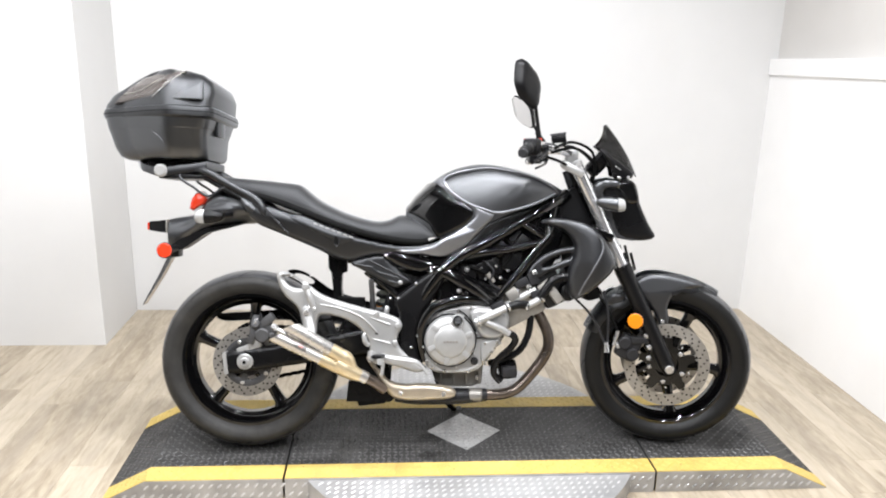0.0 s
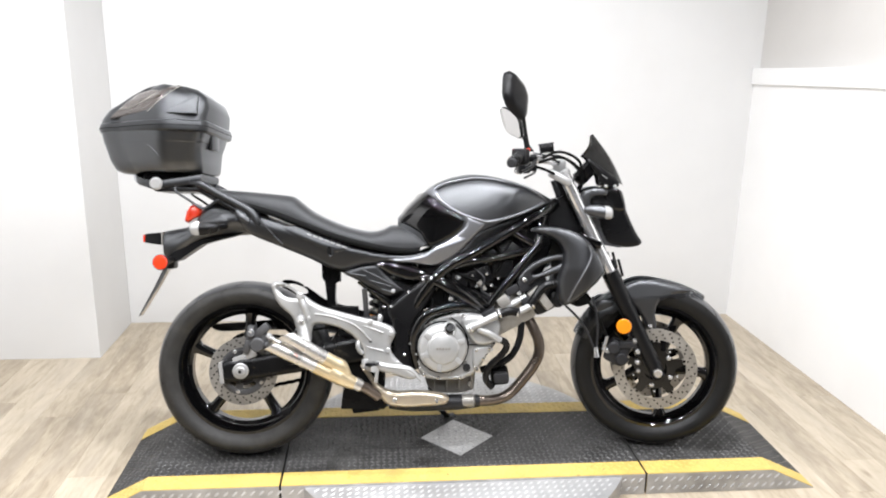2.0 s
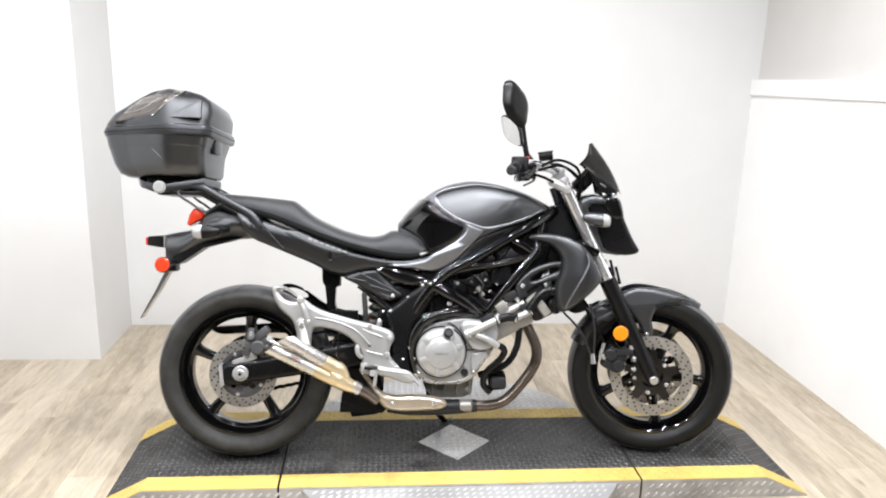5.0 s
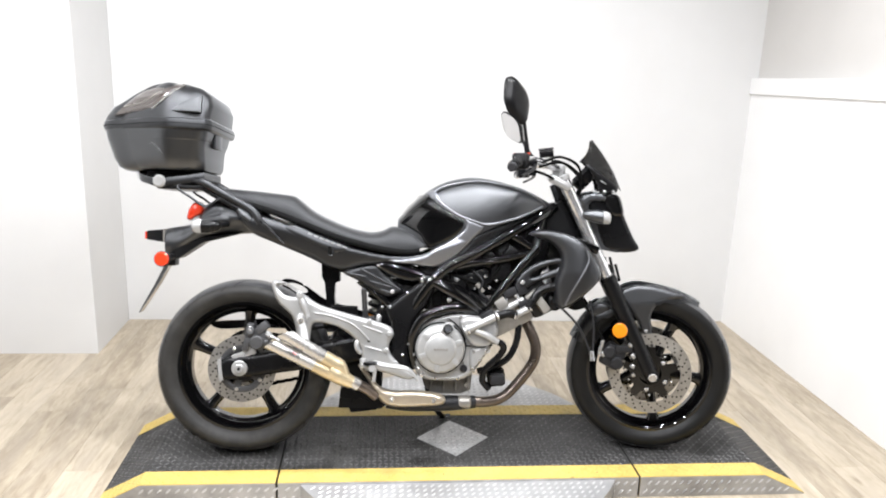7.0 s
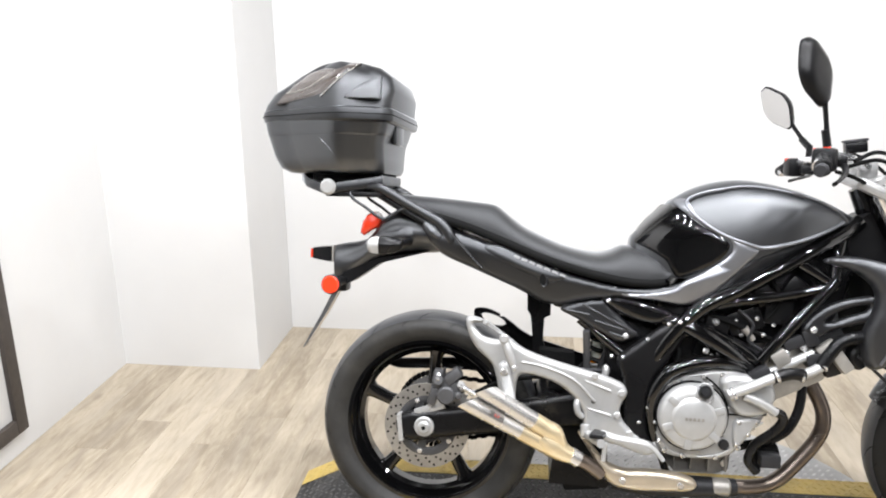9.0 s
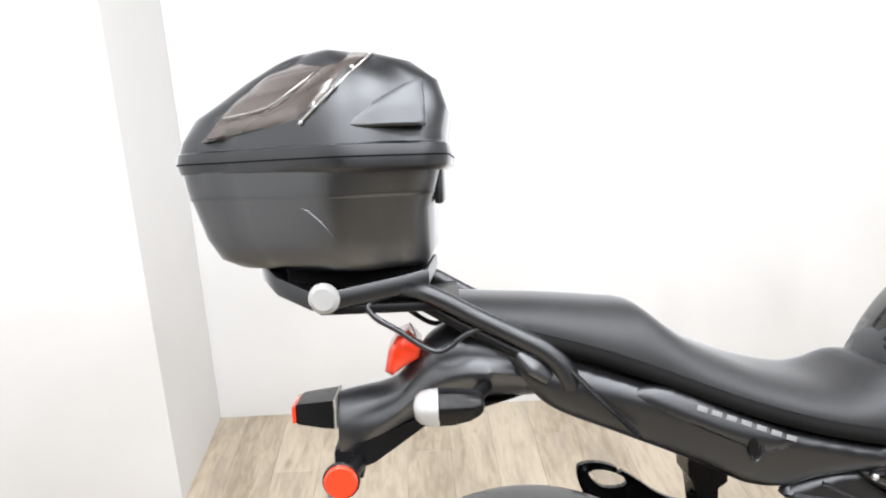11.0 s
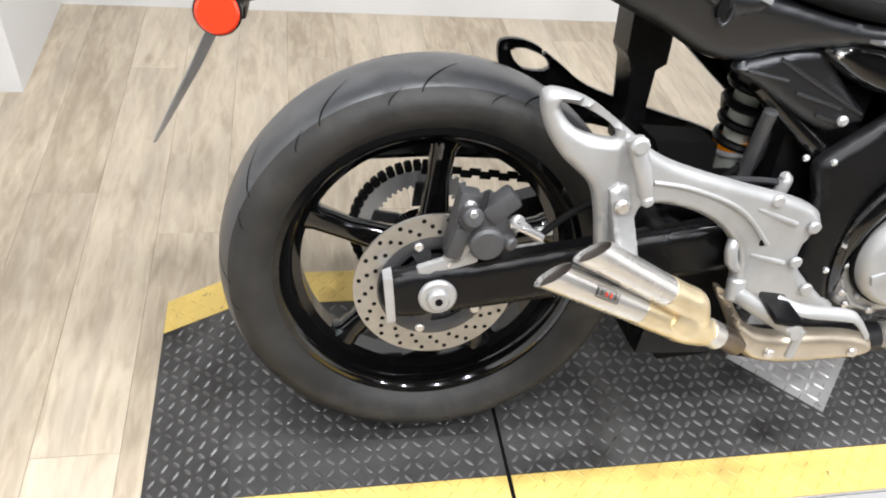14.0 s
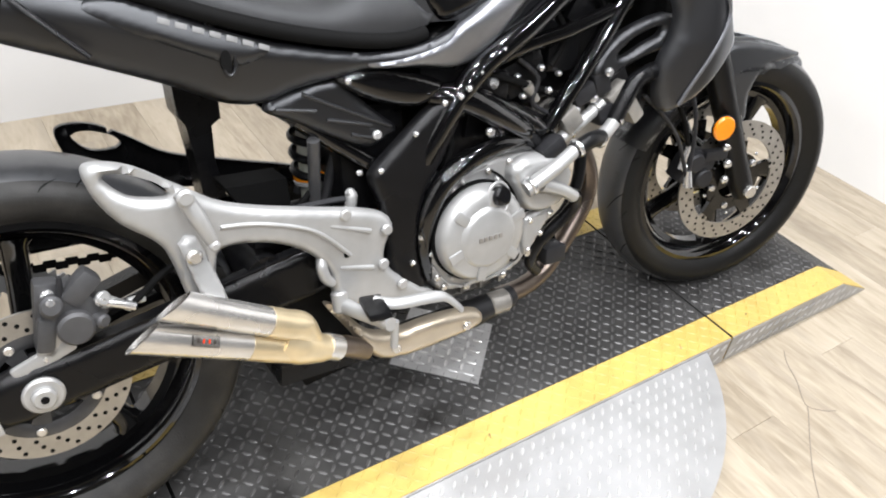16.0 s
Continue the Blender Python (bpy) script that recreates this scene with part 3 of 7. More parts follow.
spots = [s for s in tread(DCX - 0.14, DCX + 0.14, DCY - 0.14, DCY + 0.14, 0.0250, lambda x, y: abs(x - DCX) + abs(y - DCY) < 0.122, 0.0024)]
stuff("diamond_tread", lugs(spots, 0.0018, 0.024, 0.0066), LUGBRIGHT, deck, "bright lugs on the diamond")

# turntable disc under the deck
TR = 0.615
table = thing("turntable", "round bare tread-plate turntable under the deck", "turntable", PM)
for sign, y_edge, name in ((-1, YN - 0.0025, "front_plate"), (1, YP + 0.0025, "back_plate")):
    a0 = math.asin(abs(y_edge - DCY) / TR)
    arc = [a0 + (math.pi - 2 * a0) * k / 40 for k in range(41)]
    ring = [(DCX + TR * math.cos(a), DCY + sign * TR * math.sin(a)) for a in arc]
    bm = loft([[Vector((x, y, z)) for x, y in ring] for z in (0.004, TOP - 0.010, TOP - 0.007)])
    part(name, bm, PLATE, table, smooth=30)
    y0, y1 = sorted((y_edge, DCY + sign * TR))
    spots = [(c - Vector((0, 0, 0.0075)), ax, ay, up) for c, ax, ay, up in tread(DCX - TR, DCX + TR, y0, y1, 0.0265, lambda x, y: (x - DCX) ** 2 + (y - DCY) ** 2 < (TR - 0.02) ** 2, one_way=True)]
    stuff("plate_tread", lugs(spots, 0.002, 0.023, 0.0068), LUGBRIGHT, table, "bright diagonal lugs")

# ---- the motorcycle ----
LEAN = 13.0
BIKE = Matrix.Translation((0, 0.064, TOP + 0.002)) @ Matrix.Rotation(radians(-LEAN), 4, "X")
HEAD = Vector((1.436, 0, 0.289))
STEER = Matrix.Translation(HEAD) @ Matrix.Rotation(radians(-12), 4, Vector((-0.4226, 0, 0.9063))) @ Matrix.Translation(-HEAD)
bike = thing("motorcycle", "gunmetal grey and black naked motorcycle leaning on its stand", "motorcycle", BIKE)
RC, RR = (0.002, 0.304), 0.306
FC, FR = (1.474, 0.300), 0.299


def tyre_profile(radius, half, bead):
    pts = [(bead, half * 0.62), (bead + 0.012, half * 0.80)]
    for a in range(0, 181, 12):
        s = math.cos(radians(a))
        c = math.sin(radians(a))
        side = (radius - bead) * 0.56
        pts.append((radius - side + side * c ** 0.85, half * math.copysign(abs(s) ** 0.9, s)))
    pts += [(bead + 0.012, -half * 0.80), (bead, -half * 0.62)]
    return pts


def wheel(name, centre, radius, half, bead, spoke_from, xf, label, rubber):
    cu, cw = centre
    rim = lathe([(bead + 0.004, half * 0.66), (bead + 0.006, half * 0.70), (bead - 0.004, half * 0.72), (bead - 0.012, half * 0.62), (bead - 0.022, half * 0.30), (bead - 0.034, half * 0.22),
                 (bead - 0.034, -half * 0.22), (bead - 0.022, -half * 0.30), (bead - 0.012, -half * 0.62), (bead - 0.004, -half * 0.72), (bead + 0.006, -half * 0.70), (bead + 0.004, -half * 0.66), (bead + 0.004, half * 0.66)], cu, cw, 120)
    w = part(name, rim, GLOSS, bike, label, xf=xf)
    ty = part("tyre", lathe(tyre_profile(radius, half, bead), cu, cw, 144), rubber, w, "black road tyre with curved tread grooves", 60, xf)
    ty.data.materials.append(TREAD)
    n_face = len(tyre_profile(radius, half, bead)) - 1
    for f in ty.data.polygons:
        f.material_index = 1 if 5 <= f.index % n_face < n_face - 5 else 0
    for k in range(5):
        a = radians(spoke_from + 72 * k)
        d, s = Vector((math.cos(a), 0, math.sin(a))), Vector((-math.sin(a), 0, math.cos(a)))
        c = Vector((cu, 0, cw))
        rings = []
        for r, wd, th, tw in ((0.045, 0.030, 0.022, 0.0), (0.075, 0.022, 0.018, 0.0), (0.13, 0.017, 0.016, 0.004), (bead - 0.045, 0.019, 0.018, 0.004), (bead - 0.030, 0.028, 0.022, 0.0)):
            rings.append([c + d * r + s * (wd * math.copysign(abs(math.cos(q)) ** 0.7, math.cos(q)) + tw) + Vector((0, th * math.copysign(abs(math.sin(q)) ** 0.7, math.sin(q)), 0)) for q in (2 * math.pi * i / 14 for i in range(14))])
        part("spoke", loft(rings), GLOSS, w, xf=xf)
    part("hub", lathe([(0.012, 0.055), (0.05, 0.055), (0.056, 0.045), (0.05, 0.02), (0.05, -0.02), (0.056, -0.045), (0.05, -0.055), (0.012, -0.055)], cu, cw, 48), GLOSS, w, xf=xf)
    return w


def groove_strips(centre, radius, half, bead, count, reach, xf, name, parent):
    """Curved slits on the tread, each a thin dark strip that follows the carcass."""
    prof = [p for p in tyre_profile(radius, half, bead)[2:-2]]

    def at(a, s):
        x = s * (len(prof) - 1)
        i = min(int(x), len(prof) - 2)
        r = prof[i][0] + (prof[i + 1][0] - prof[i][0]) * (x - i) + 0.0006
        v = prof[i][1] + (prof[i + 1][1] - prof[i][1]) * (x - i)
        return Vector((centre[0] + r * math.cos(a), v * 1.004, centre[1] + r * math.sin(a)))
    for k in range(count):
        for sign in (0, 1):
            for row, (s0, s1, lean, wide) in enumerate(((0.16, 0.43, 0.16, 0.0070), (0.10, 0.22, 0.07, 0.0062))):
                a0 = 2 * math.pi * (k + 0.5 * sign + 0.33 * row) / count
                prev, bm = None, bmesh.new()
                for i in range(11):
                    t = i / 10
                    s = s0 + (s1 - s0) * t
                    if sign:
                        s = 1 - s
                    a = a0 + reach * lean * (t ** 1.6)
                    wd = wide * (0.25 + 0.75 * math.sin(math.pi * min(max(t, 0.06), 0.94)))
                    pair = (bm.verts.new(at(a - wd, s)), bm.verts.new(at(a + wd, s)))
                    if prev:
                        bm.faces.new((prev[0], prev[1], pair[1], pair[0]))
                    prev = pair
                part(name, bm, DARK, parent, xf=xf)


def brake_disc(centre, v, r_out, r_in, rows, xf, parent, buttons=0):
    cu, cw = centre
    bm = lathe([(r_in, v - 0.0022), (r_out, v - 0.0022), (r_out, v + 0.0022), (r_in, v + 0.0022), (r_in, v - 0.0022)], cu, cw, 96)
    d = part("brake_disc", bm, DISC, parent, "drilled steel brake disc", 30, xf)
    holes = bmesh.new()
    for i in range(rows):
        for j, f in enumerate((0.22, 0.5, 0.78)):
            a = 2 * math.pi * (i + 0.33 * j) / rows
            r = r_in + (r_out - r_in) * f
            add(holes, disc((cu + r * math.cos(a), v, cw + r * math.sin(a)), 0.0034, (0, 1, 0), 0.0052, n=8))
    part("drill_hole", holes, DARK, d, xf=xf)
    if buttons:
        car = lathe([(r_in * 0.38, v - 0.004), (r_in * 0.66, v - 0.004), (r_in * 0.66, v + 0.004), (r_in * 0.38, v + 0.004), (r_in * 0.38, v - 0.004)], cu, cw, 60)
        for i in range(5):
            a = 2 * math.pi * i / 5 + 0.3
            arm_d, arm_s = Vector((math.cos(a), 0, math.sin(a))), Vector((-math.sin(a), 0, math.cos(a)))
            add(car, loft([[Vector((cu, v + q, cw)) + arm_d * r + arm_s * h for r, h in ((r_in * 0.45, -0.020), (r_in * 0.92, -0.013), (r_in * 0.92, 0.013), (r_in * 0.45, 0.020))] for q in (-0.005, 0.005)]))
        part("disc_carrier", car, GLOSS, d, xf=xf)
        turn = [2 * math.pi * i / 5 + 0.3 for i in range(5)]
        for a in turn:
            c = (cu + r_in * 0.97 * math.cos(a), v, cw + r_in * 0.97 * math.sin(a))
            part("disc_tab", disc(c, 0.012, (0, 1, 0), 0.0046, n=18), DISC, d, "steel tab on the disc's inner edge", xf=xf)
            part("bobbin_hole", disc(c, 0.0050, (0, 1, 0), 0.0056, n=12), DARK, d, xf=xf)
        studs("disc_bolt", [(cu + r_in * 0.56 * math.cos(a + 0.45), v - 0.006, cw + r_in * 0.56 * math.sin(a + 0.45)) for a in turn], 0.0085, CHROME, parent, h=0.008, xf=xf)
        studs("carrier_rivet", [(cu + r_in * 0.74 * math.cos(a + 0.63), v - 0.006, cw + r_in * 0.74 * math.sin(a + 0.63)) for a in turn], 0.0042, CHROME, parent, h=0.006, xf=xf)
    return d


rear = wheel("rear_wheel", RC, RR, 0.080, 0.224, 85, None, "gloss black five-spoke rear wheel", DUSTY)
groove_strips(RC, RR, 0.080, 0.222, 13, -1.1, None, "tread_groove", rear)
brake_disc(RC, -0.088, 0.117, 0.083, 20, None, rear)
part("disc_carrier", lathe([(0.062, -0.088), (0.070, -0.092), (0.084, -0.090), (0.084, -0.084), (0.062, -0.080), (0.062, -0.088)], RC[0], RC[1], 64), CALIPER, rear, "dark grey carrier ring of the rear disc")
part("hub_flange", lathe([(0.020, -0.086), (0.046, -0.088), (0.050, -0.080), (0.020, -0.070)], RC[0], RC[1], 48), GREYCAST, rear)
for k in range(5):
    a = radians(40 + 72 * k)
    d, sd_v = Vector((math.cos(a), 0, math.sin(a))), Vector((-math.sin(a), 0, math.cos(a)))
    part("carrier_arm", loft([[Vector((RC[0], v, RC[1])) + d * r + sd_v * h for r, h in ((0.040, -0.010), (0.066, -0.014), (0.066, 0.014), (0.040, 0.010))] for v in (-0.089, -0.080)]), CALIPER, rear)
studs("disc_bolt", [(RC[0] + 0.073 * math.cos(a), -0.093, RC[1] + 0.073 * math.sin(a)) for a in (radians(40 + 72 * k) for k in range(5))], 0.0070, STEEL, rear, h=0.006)
teeth = bmesh.new()
ring = []
for k in range(45 * 4):
    a = 2 * math.pi * k / 180
    ring.append((0.098 + (0.007 if k % 4 in (0, 1) else 0.0), a))
loft([[Vector((RC[0] + r * math.cos(a), v, RC[1] + r * math.sin(a))) for r, a in ring] for v in (0.086, 0.092)], teeth, caps=False)
loft([[Vector((RC[0] + r * math.cos(a) * q, v, RC[1] + r * math.sin(a) * q)) for r, a in ring] for v, q in ((0.086, 1.0), (0.086, 0.72), (0.092, 0.72), (0.092, 1.0))], teeth, caps=False)
part("sprocket", teeth, ALU, rear, "pale steel chain sprocket", 30)
for k in range(5):
    a = radians(20 + 72 * k)
    d, sd_v = Vector((math.cos(a), 0, math.sin(a))), Vector((-math.sin(a), 0, math.cos(a)))
    part("sprocket_arm", loft([[Vector((RC[0], v, RC[1])) + d * r + sd_v * h for r, h in ((0.040, -0.014), (0.080, -0.009), (0.080, 0.009), (0.040, 0.014))] for v in (0.080, 0.087)]), GREYCAST, rear)
wrap = bmesh.new()
for k in range(27):
    a = radians(80 + 200 * k / 26)
    box(0, 0, 0, 0.0125, 0.018, 0.015, 0.004, wrap, Matrix.Translation((RC[0] + 0.108 * math.cos(a), 0.089, RC[1] + 0.108 * math.sin(a))) @ Matrix.Rotation(-a - math.pi / 2, 4, "Y"))
part("chain_wrap", wrap, DARK, rear, "black chain round the sprocket")
front = wheel("front_wheel", FC, FR, 0.060, 0.222, 62, STEER, "gloss black five-spoke front wheel", RUBBER)
groove_strips(FC, FR, 0.060, 0.222, 13, 1.1, STEER, "tread_groove", front)
for v in (-0.072, 0.072):
    brake_disc(FC, v, 0.147, 0.108, 24, STEER, front, 10)

# rear end: swing arm, chain, brake, shock
arm = part("swing_arm", panel([(-0.069, 0.339), (-0.058, 0.272), (0.069, 0.286), (0.201, 0.305), (0.333, 0.327), (0.438, 0.346), (0.443, 0.412), (0.408, 0.423), (0.238, 0.392), (0.069, 0.362)], lambda u, w: 0.124, 0.008, 0.014, 0.012, smooth_n=3), SATIN, bike, "satin black box-section swing arm", 50)
inner = [(-0.069, 0.339), (-0.058, 0.272), (0.069, 0.286), (0.201, 0.305), (0.333, 0.327), (0.438, 0.346), (0.443, 0.412), (0.408, 0.423), (0.238, 0.392), (0.069, 0.362)]
part("arm_beam", loft([[Vector((u, v, w)) for u, w in inner] for v in (-0.094, -0.117)]), SATIN, arm)
FAR_ARM = [(-0.055, 0.296), (-0.050, 0.262), (0.069, 0.268), (0.201, 0.290), (0.333, 0.322), (0.438, 0.346), (0.443, 0.412), (0.408, 0.423), (0.300, 0.398), (0.190, 0.352), (0.069, 0.316)]
part("arm_beam", loft([[Vector((u, v, w)) for u, w in FAR_ARM] for v in (0.098, 0.102, 0.130, 0.134)]), SATIN, arm)
part("cross_tube", tube([(0.33, -0.11, 0.385), (0.33, 0.11, 0.385)], 0.035, 16), SATIN, arm)
part("end_cap", loft([[Vector((u, v, w)) for u, w in ((-0.064, 0.344), (-0.076, 0.338), (-0.068, 0.268), (-0.056, 0.270))] for v in (-0.097, -0.126)]), ALU, arm, "bright end plate")
axle = bmesh.new()
add(axle, disc((0.0, -0.127, 0.312), 0.027, (0, -1, 0), 0.010, n=28, bevel=0.003))
add(axle, disc((0.0, -0.135, 0.312), 0.016, (0, -1, 0), 0.012, n=28, bevel=0.003))
part("axle_nut", axle, ALU, arm, "bright axle nut and washer")
part("axle_bore", disc((0.0, -0.1412, 0.312), 0.0055, (0, -1, 0), 0.002, n=14), DARK, arm)

# chain along both runs, and its guard
for w0, w1, u0, u1 in ((0.405, 0.365, 0.0, 0.50), (0.205, 0.300, 0.02, 0.50)):
    n = 32
    links = bmesh.new()
    for i in range(n):
        f = (i + 0.5) / n
        m = Matrix.Translation((u0 + (u1 - u0) * f, 0.089 + (0.005 if i % 2 else -0.005), w0 + (w1 - w0) * f)) @ Matrix.Rotation(-math.atan2(w1 - w0, u1 - u0), 4, "Y")
        box(0, 0, 0, 0.019, 0.003, 0.013, 0.002, links, m)
    part("chain", links, DARK, bike, "run of black drive chain")
part("chain_guard", panel([(-0.143, 0.442), (-0.034, 0.451), (0.130, 0.461), (0.274, 0.454), (0.398, 0.438), (0.398, 0.400), (0.212, 0.416), (0.028, 0.423), (-0.115, 0.418)], lambda u, w: 0.112, 0.01, 0.006, 0.004, side=1), SATIN, bike, "black plastic chain guard")

# rear caliper on its bracket
cal = bmesh.new()
box(0, 0, 0, 0.062, 0.045, 0.070, 0.012, cal, Matrix.Translation((0.062, -0.105, 0.418)) @ Matrix.Rotation(radians(-35), 4, "Y"))
add(cal, disc((0.058, -0.132, 0.402), 0.024, (0, -1, 0), 0.022, n=24, bevel=0.004))
box(0, 0, 0, 0.03, 0.03, 0.08, 0.006, cal, Matrix.Translation((0.030, -0.10, 0.425)) @ Matrix.Rotation(radians(10), 4, "Y"))
caliper = part("rear_caliper", cal, CALIPER, bike, "dark grey rear brake caliper")
part("caliper_bridge", box(0, 0, 0, 0.05, 0.03, 0.03, 0.008, m=Matrix.Translation((0.075, -0.118, 0.452)) @ Matrix.Rotation(radians(-40), 4, "Y")), CALIPER, caliper)
part("caliper_lug", box(0, 0, 0, 0.024, 0.04, 0.05, 0.007, m=Matrix.Translation((0.022, -0.108, 0.395)) @ Matrix.Rotation(radians(15), 4, "Y")), CALIPER, caliper)
part("piston_boss", disc((0.036, -0.128, 0.440), 0.014, (0, -1, 0.2), 0.026, n=18, bevel=0.003), CALIPER, caliper)
part("bleed_boss", disc((0.088, -0.130, 0.402), 0.010, (0.5, -1, 0), 0.024, n=14, bevel=0.003), CALIPER, caliper)
studs("caliper_bolt", [(0.095, -0.13, 0.430), (0.035, -0.115, 0.448), (0.015, -0.112, 0.358)], 0.009, CHROME, caliper, (0.2, -1, 0), 0.014)
part("hose_union", tube([(0.09, -0.128, 0.428), (0.112, -0.13, 0.420), (0.135, -0.13, 0.408)], 0.0065), CHROME, caliper)
for pts in (((0.100, -0.128, 0.431), (0.116, -0.126, 0.417), (0.130, -0.124, 0.405)), ((0.128, -0.122, 0.413), (0.140, -0.120, 0.412), (0.150, -0.118, 0.411))):
    part("hose_fitting", tube(pts, 0.0062, 10), ALU, caliper, "bright brake hose fitting")
part("pin_boot", disc((0.100, -0.122, 0.425), 0.012, (1, 0, 0.25), 0.016, n=16, bevel=0.003), ALU, caliper)
brk = bmesh.new()
box(0, 0, 0, 0.085, 0.012, 0.022, 0.005, brk, Matrix.Translation((0.012, -0.113, 0.358)) @ Matrix.Rotation(radians(-20), 4, "Y"))
box(0, 0, 0, 0.028, 0.012, 0.06, 0.006, brk, Matrix.Translation((0.028, -0.113, 0.385)) @ Matrix.Rotation(radians(25), 4, "Y"))
part("caliper_bracket", brk, ALU, caliper)
part("bleed_nipple", tube([(0.048, -0.124, 0.447), (0.051, -0.126, 0.462), (0.053, -0.127, 0.476)], [0.0055, 0.0045, 0.0030], 10), GREYCAST, caliper)
part("bleed_cap", disc((0.036, -0.136, 0.447), 0.0062, (0, -1, 0.2), 0.010, n=14, bevel=0.002), CHROME, caliper)
part("hose_banjo", disc((0.098, -0.132, 0.433), 0.0095, (0.3, -1, 0.2), 0.008, n=16, bevel=0.002), ALU, caliper)
part("brake_hose", tube([(0.13, -0.13, 0.410), (0.20, -0.10, 0.440), (0.30, -0.09, 0.455), (0.38, -0.09, 0.47), (0.42, -0.09, 0.50)], 0.005), DARK, bike, "black brake hose")

# shock with its spring
coil = [(0.466 + 0.029 * math.cos(a), 0.012 + 0.031 * math.sin(a), 0.600 - 0.0046 * a) for a in (0.5 * k for k in range(52))]
shock = part("shock_spring", tube(coil, 0.0070, 8, 2), SATIN, bike, "black coil spring of the rear shock")
part("damper", tube([(0.466, 0.012, 0.63), (0.466, 0.012, 0.42)], 0.0210, 18), DAMPER, shock, "pale grey damper body")
part("spring_label", disc((0.466, 0.012, 0.492), 0.0325, (0.12, 0, -1), 0.009, n=24), ORANGE, shock, "orange label on the spring collar")
part("spring_collar", disc((0.467, 0.012, 0.482), 0.0325, (0.12, 0, -1), 0.009, n=24, bevel=0.002), CLEAR, shock, "white collar under the spring")

part("linkage_rod", tube([(0.420, -0.120, 0.590), (0.424, -0.102, 0.530), (0.428, -0.084, 0.462)], 0.0095, 12), CALIPER, bike, "grey linkage rod beside the shock")
part("linkage_cover", box(0.452, -0.035, 0.425, 0.13, 0.02, 0.085, 0.008), SATIN, bike, "black cover in front of the shock linkage")
# black mudguard stay and rear inner guard
STAY = [(0.262, 0.700), (0.324, 0.700), (0.324, 0.606), (0.312, 0.598), (0.310, 0.545), (0.320, 0.480), (0.284, 0.480), (0.280, 0.550), (0.274, 0.604), (0.264, 0.620)]
stay = part("guard_stay", loft([[Vector((u, v, w)) for u, w in STAY] for v in (0.012, 0.016, 0.066, 0.070)]), SATIN, bike, "black bracket under the seat", 30)
part("stay_flange", box(0, 0, 0, 0.006, 0.05, 0.095, 0.002, m=Matrix.Translation((0.326, 0.041, 0.652))), GREYCAST, stay)
part("inner_guard", loft([[Vector((u, v, w)) for u, w in ((0.30, 0.522), (0.395, 0.518), (0.400, 0.440), (0.345, 0.440))] for v in (-0.06, 0.0)]), DARK, stay)
part("reservoir", tube([(0.534, -0.05, 0.505), (0.512, -0.05, 0.450)], 0.018, 16), GREYCAST, bike, "dark brake fluid reservoir")
part("reservoir_cap", tube([(0.536, -0.05, 0.511), (0.533, -0.05, 0.503)], 0.020, 16), SATIN, bike)
part("hose_union", tube([(0.470, -0.12, 0.468), (0.474, -0.12, 0.492), (0.468, -0.12, 0.500)], [0.009, 0.010, 0.005], 10), ALU, bike, "bright hose union")
part("brake_line", tube([(0.29, -0.10, 0.470), (0.36, -0.105, 0.484), (0.44, -0.11, 0.486), (0.472, -0.12, 0.487)], 0.005, 8), GREYCAST, bike)

# passenger peg brackets
slot = [(0.127, 0.598), (0.153, 0.600), (0.190, 0.582), (0.198, 0.563), (0.153, 0.568)]
shape = [(0.106, 0.608), (0.123, 0.617), (0.165, 0.607), (0.217, 0.573), (0.274, 0.536), (0.390, 0.501), (0.465, 0.481), (0.514, 0.462), (0.528, 0.439), (0.515, 0.413), (0.510, 0.386), (0.527, 0.356), (0.571, 0.321), (0.604, 0.293), (0.572, 0.281), (0.509, 0.302), (0.486, 0.306), (0.452, 0.321), (0.421, 0.344), (0.414, 0.386), (0.391, 0.423), (0.349, 0.455), (0.300, 0.472), (0.255, 0.474), (0.244, 0.449), (0.241, 0.415), (0.228, 0.385), (0.206, 0.396), (0.192, 0.460), (0.177, 0.500), (0.138, 0.533), (0.114, 0.570)]


def bracket_v(u, w):
    return float(np.interp(u, [0.08, 0.12, 0.20, 0.34, 0.50, 0.58], [0.132, 0.142, 0.168, 0.168, 0.158, 0.158]))


bracket = part("peg_bracket", panel(shape, bracket_v, 0.006, 0.010, 0.009, holes=[slot], smooth_n=4), ALU, bike, "silver cast footpeg bracket", 50)
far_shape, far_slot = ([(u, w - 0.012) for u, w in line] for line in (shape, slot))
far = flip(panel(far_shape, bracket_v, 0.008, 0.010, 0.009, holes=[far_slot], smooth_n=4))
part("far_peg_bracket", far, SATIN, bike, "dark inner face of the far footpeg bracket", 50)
rib = bmesh.new()
add(rib, tube([(*p[:1], -0.169, p[1]) for p in [(0.256, 0.510), (0.315, 0.500), (0.390, 0.470), (0.444, 0.417)]], 0.0032))
add(rib, tube([(*p[:1], -0.160, p[1]) for p in [(0.418, 0.468), (0.484, 0.444)]], 0.004))
add(rib, tube([(*p[:1], -0.160, p[1]) for p in [(0.428, 0.396), (0.485, 0.381)]], 0.004))
part("casting_rib", rib, ALU, bracket)
studs("bracket_bolt", [(p[0], -0.163, p[1]) for p in [(0.511, 0.440), (0.502, 0.383), (0.535, 0.337), (0.443, 0.481)]], 0.0095, ALU, bracket)
part("bracket_hole", disc((*(0.441, 0.416)[:1], -0.1605, (0.441, 0.416)[1]), 0.006, (0, 1, 0), 0.003, n=14), DARK, bracket)
folded = bmesh.new()
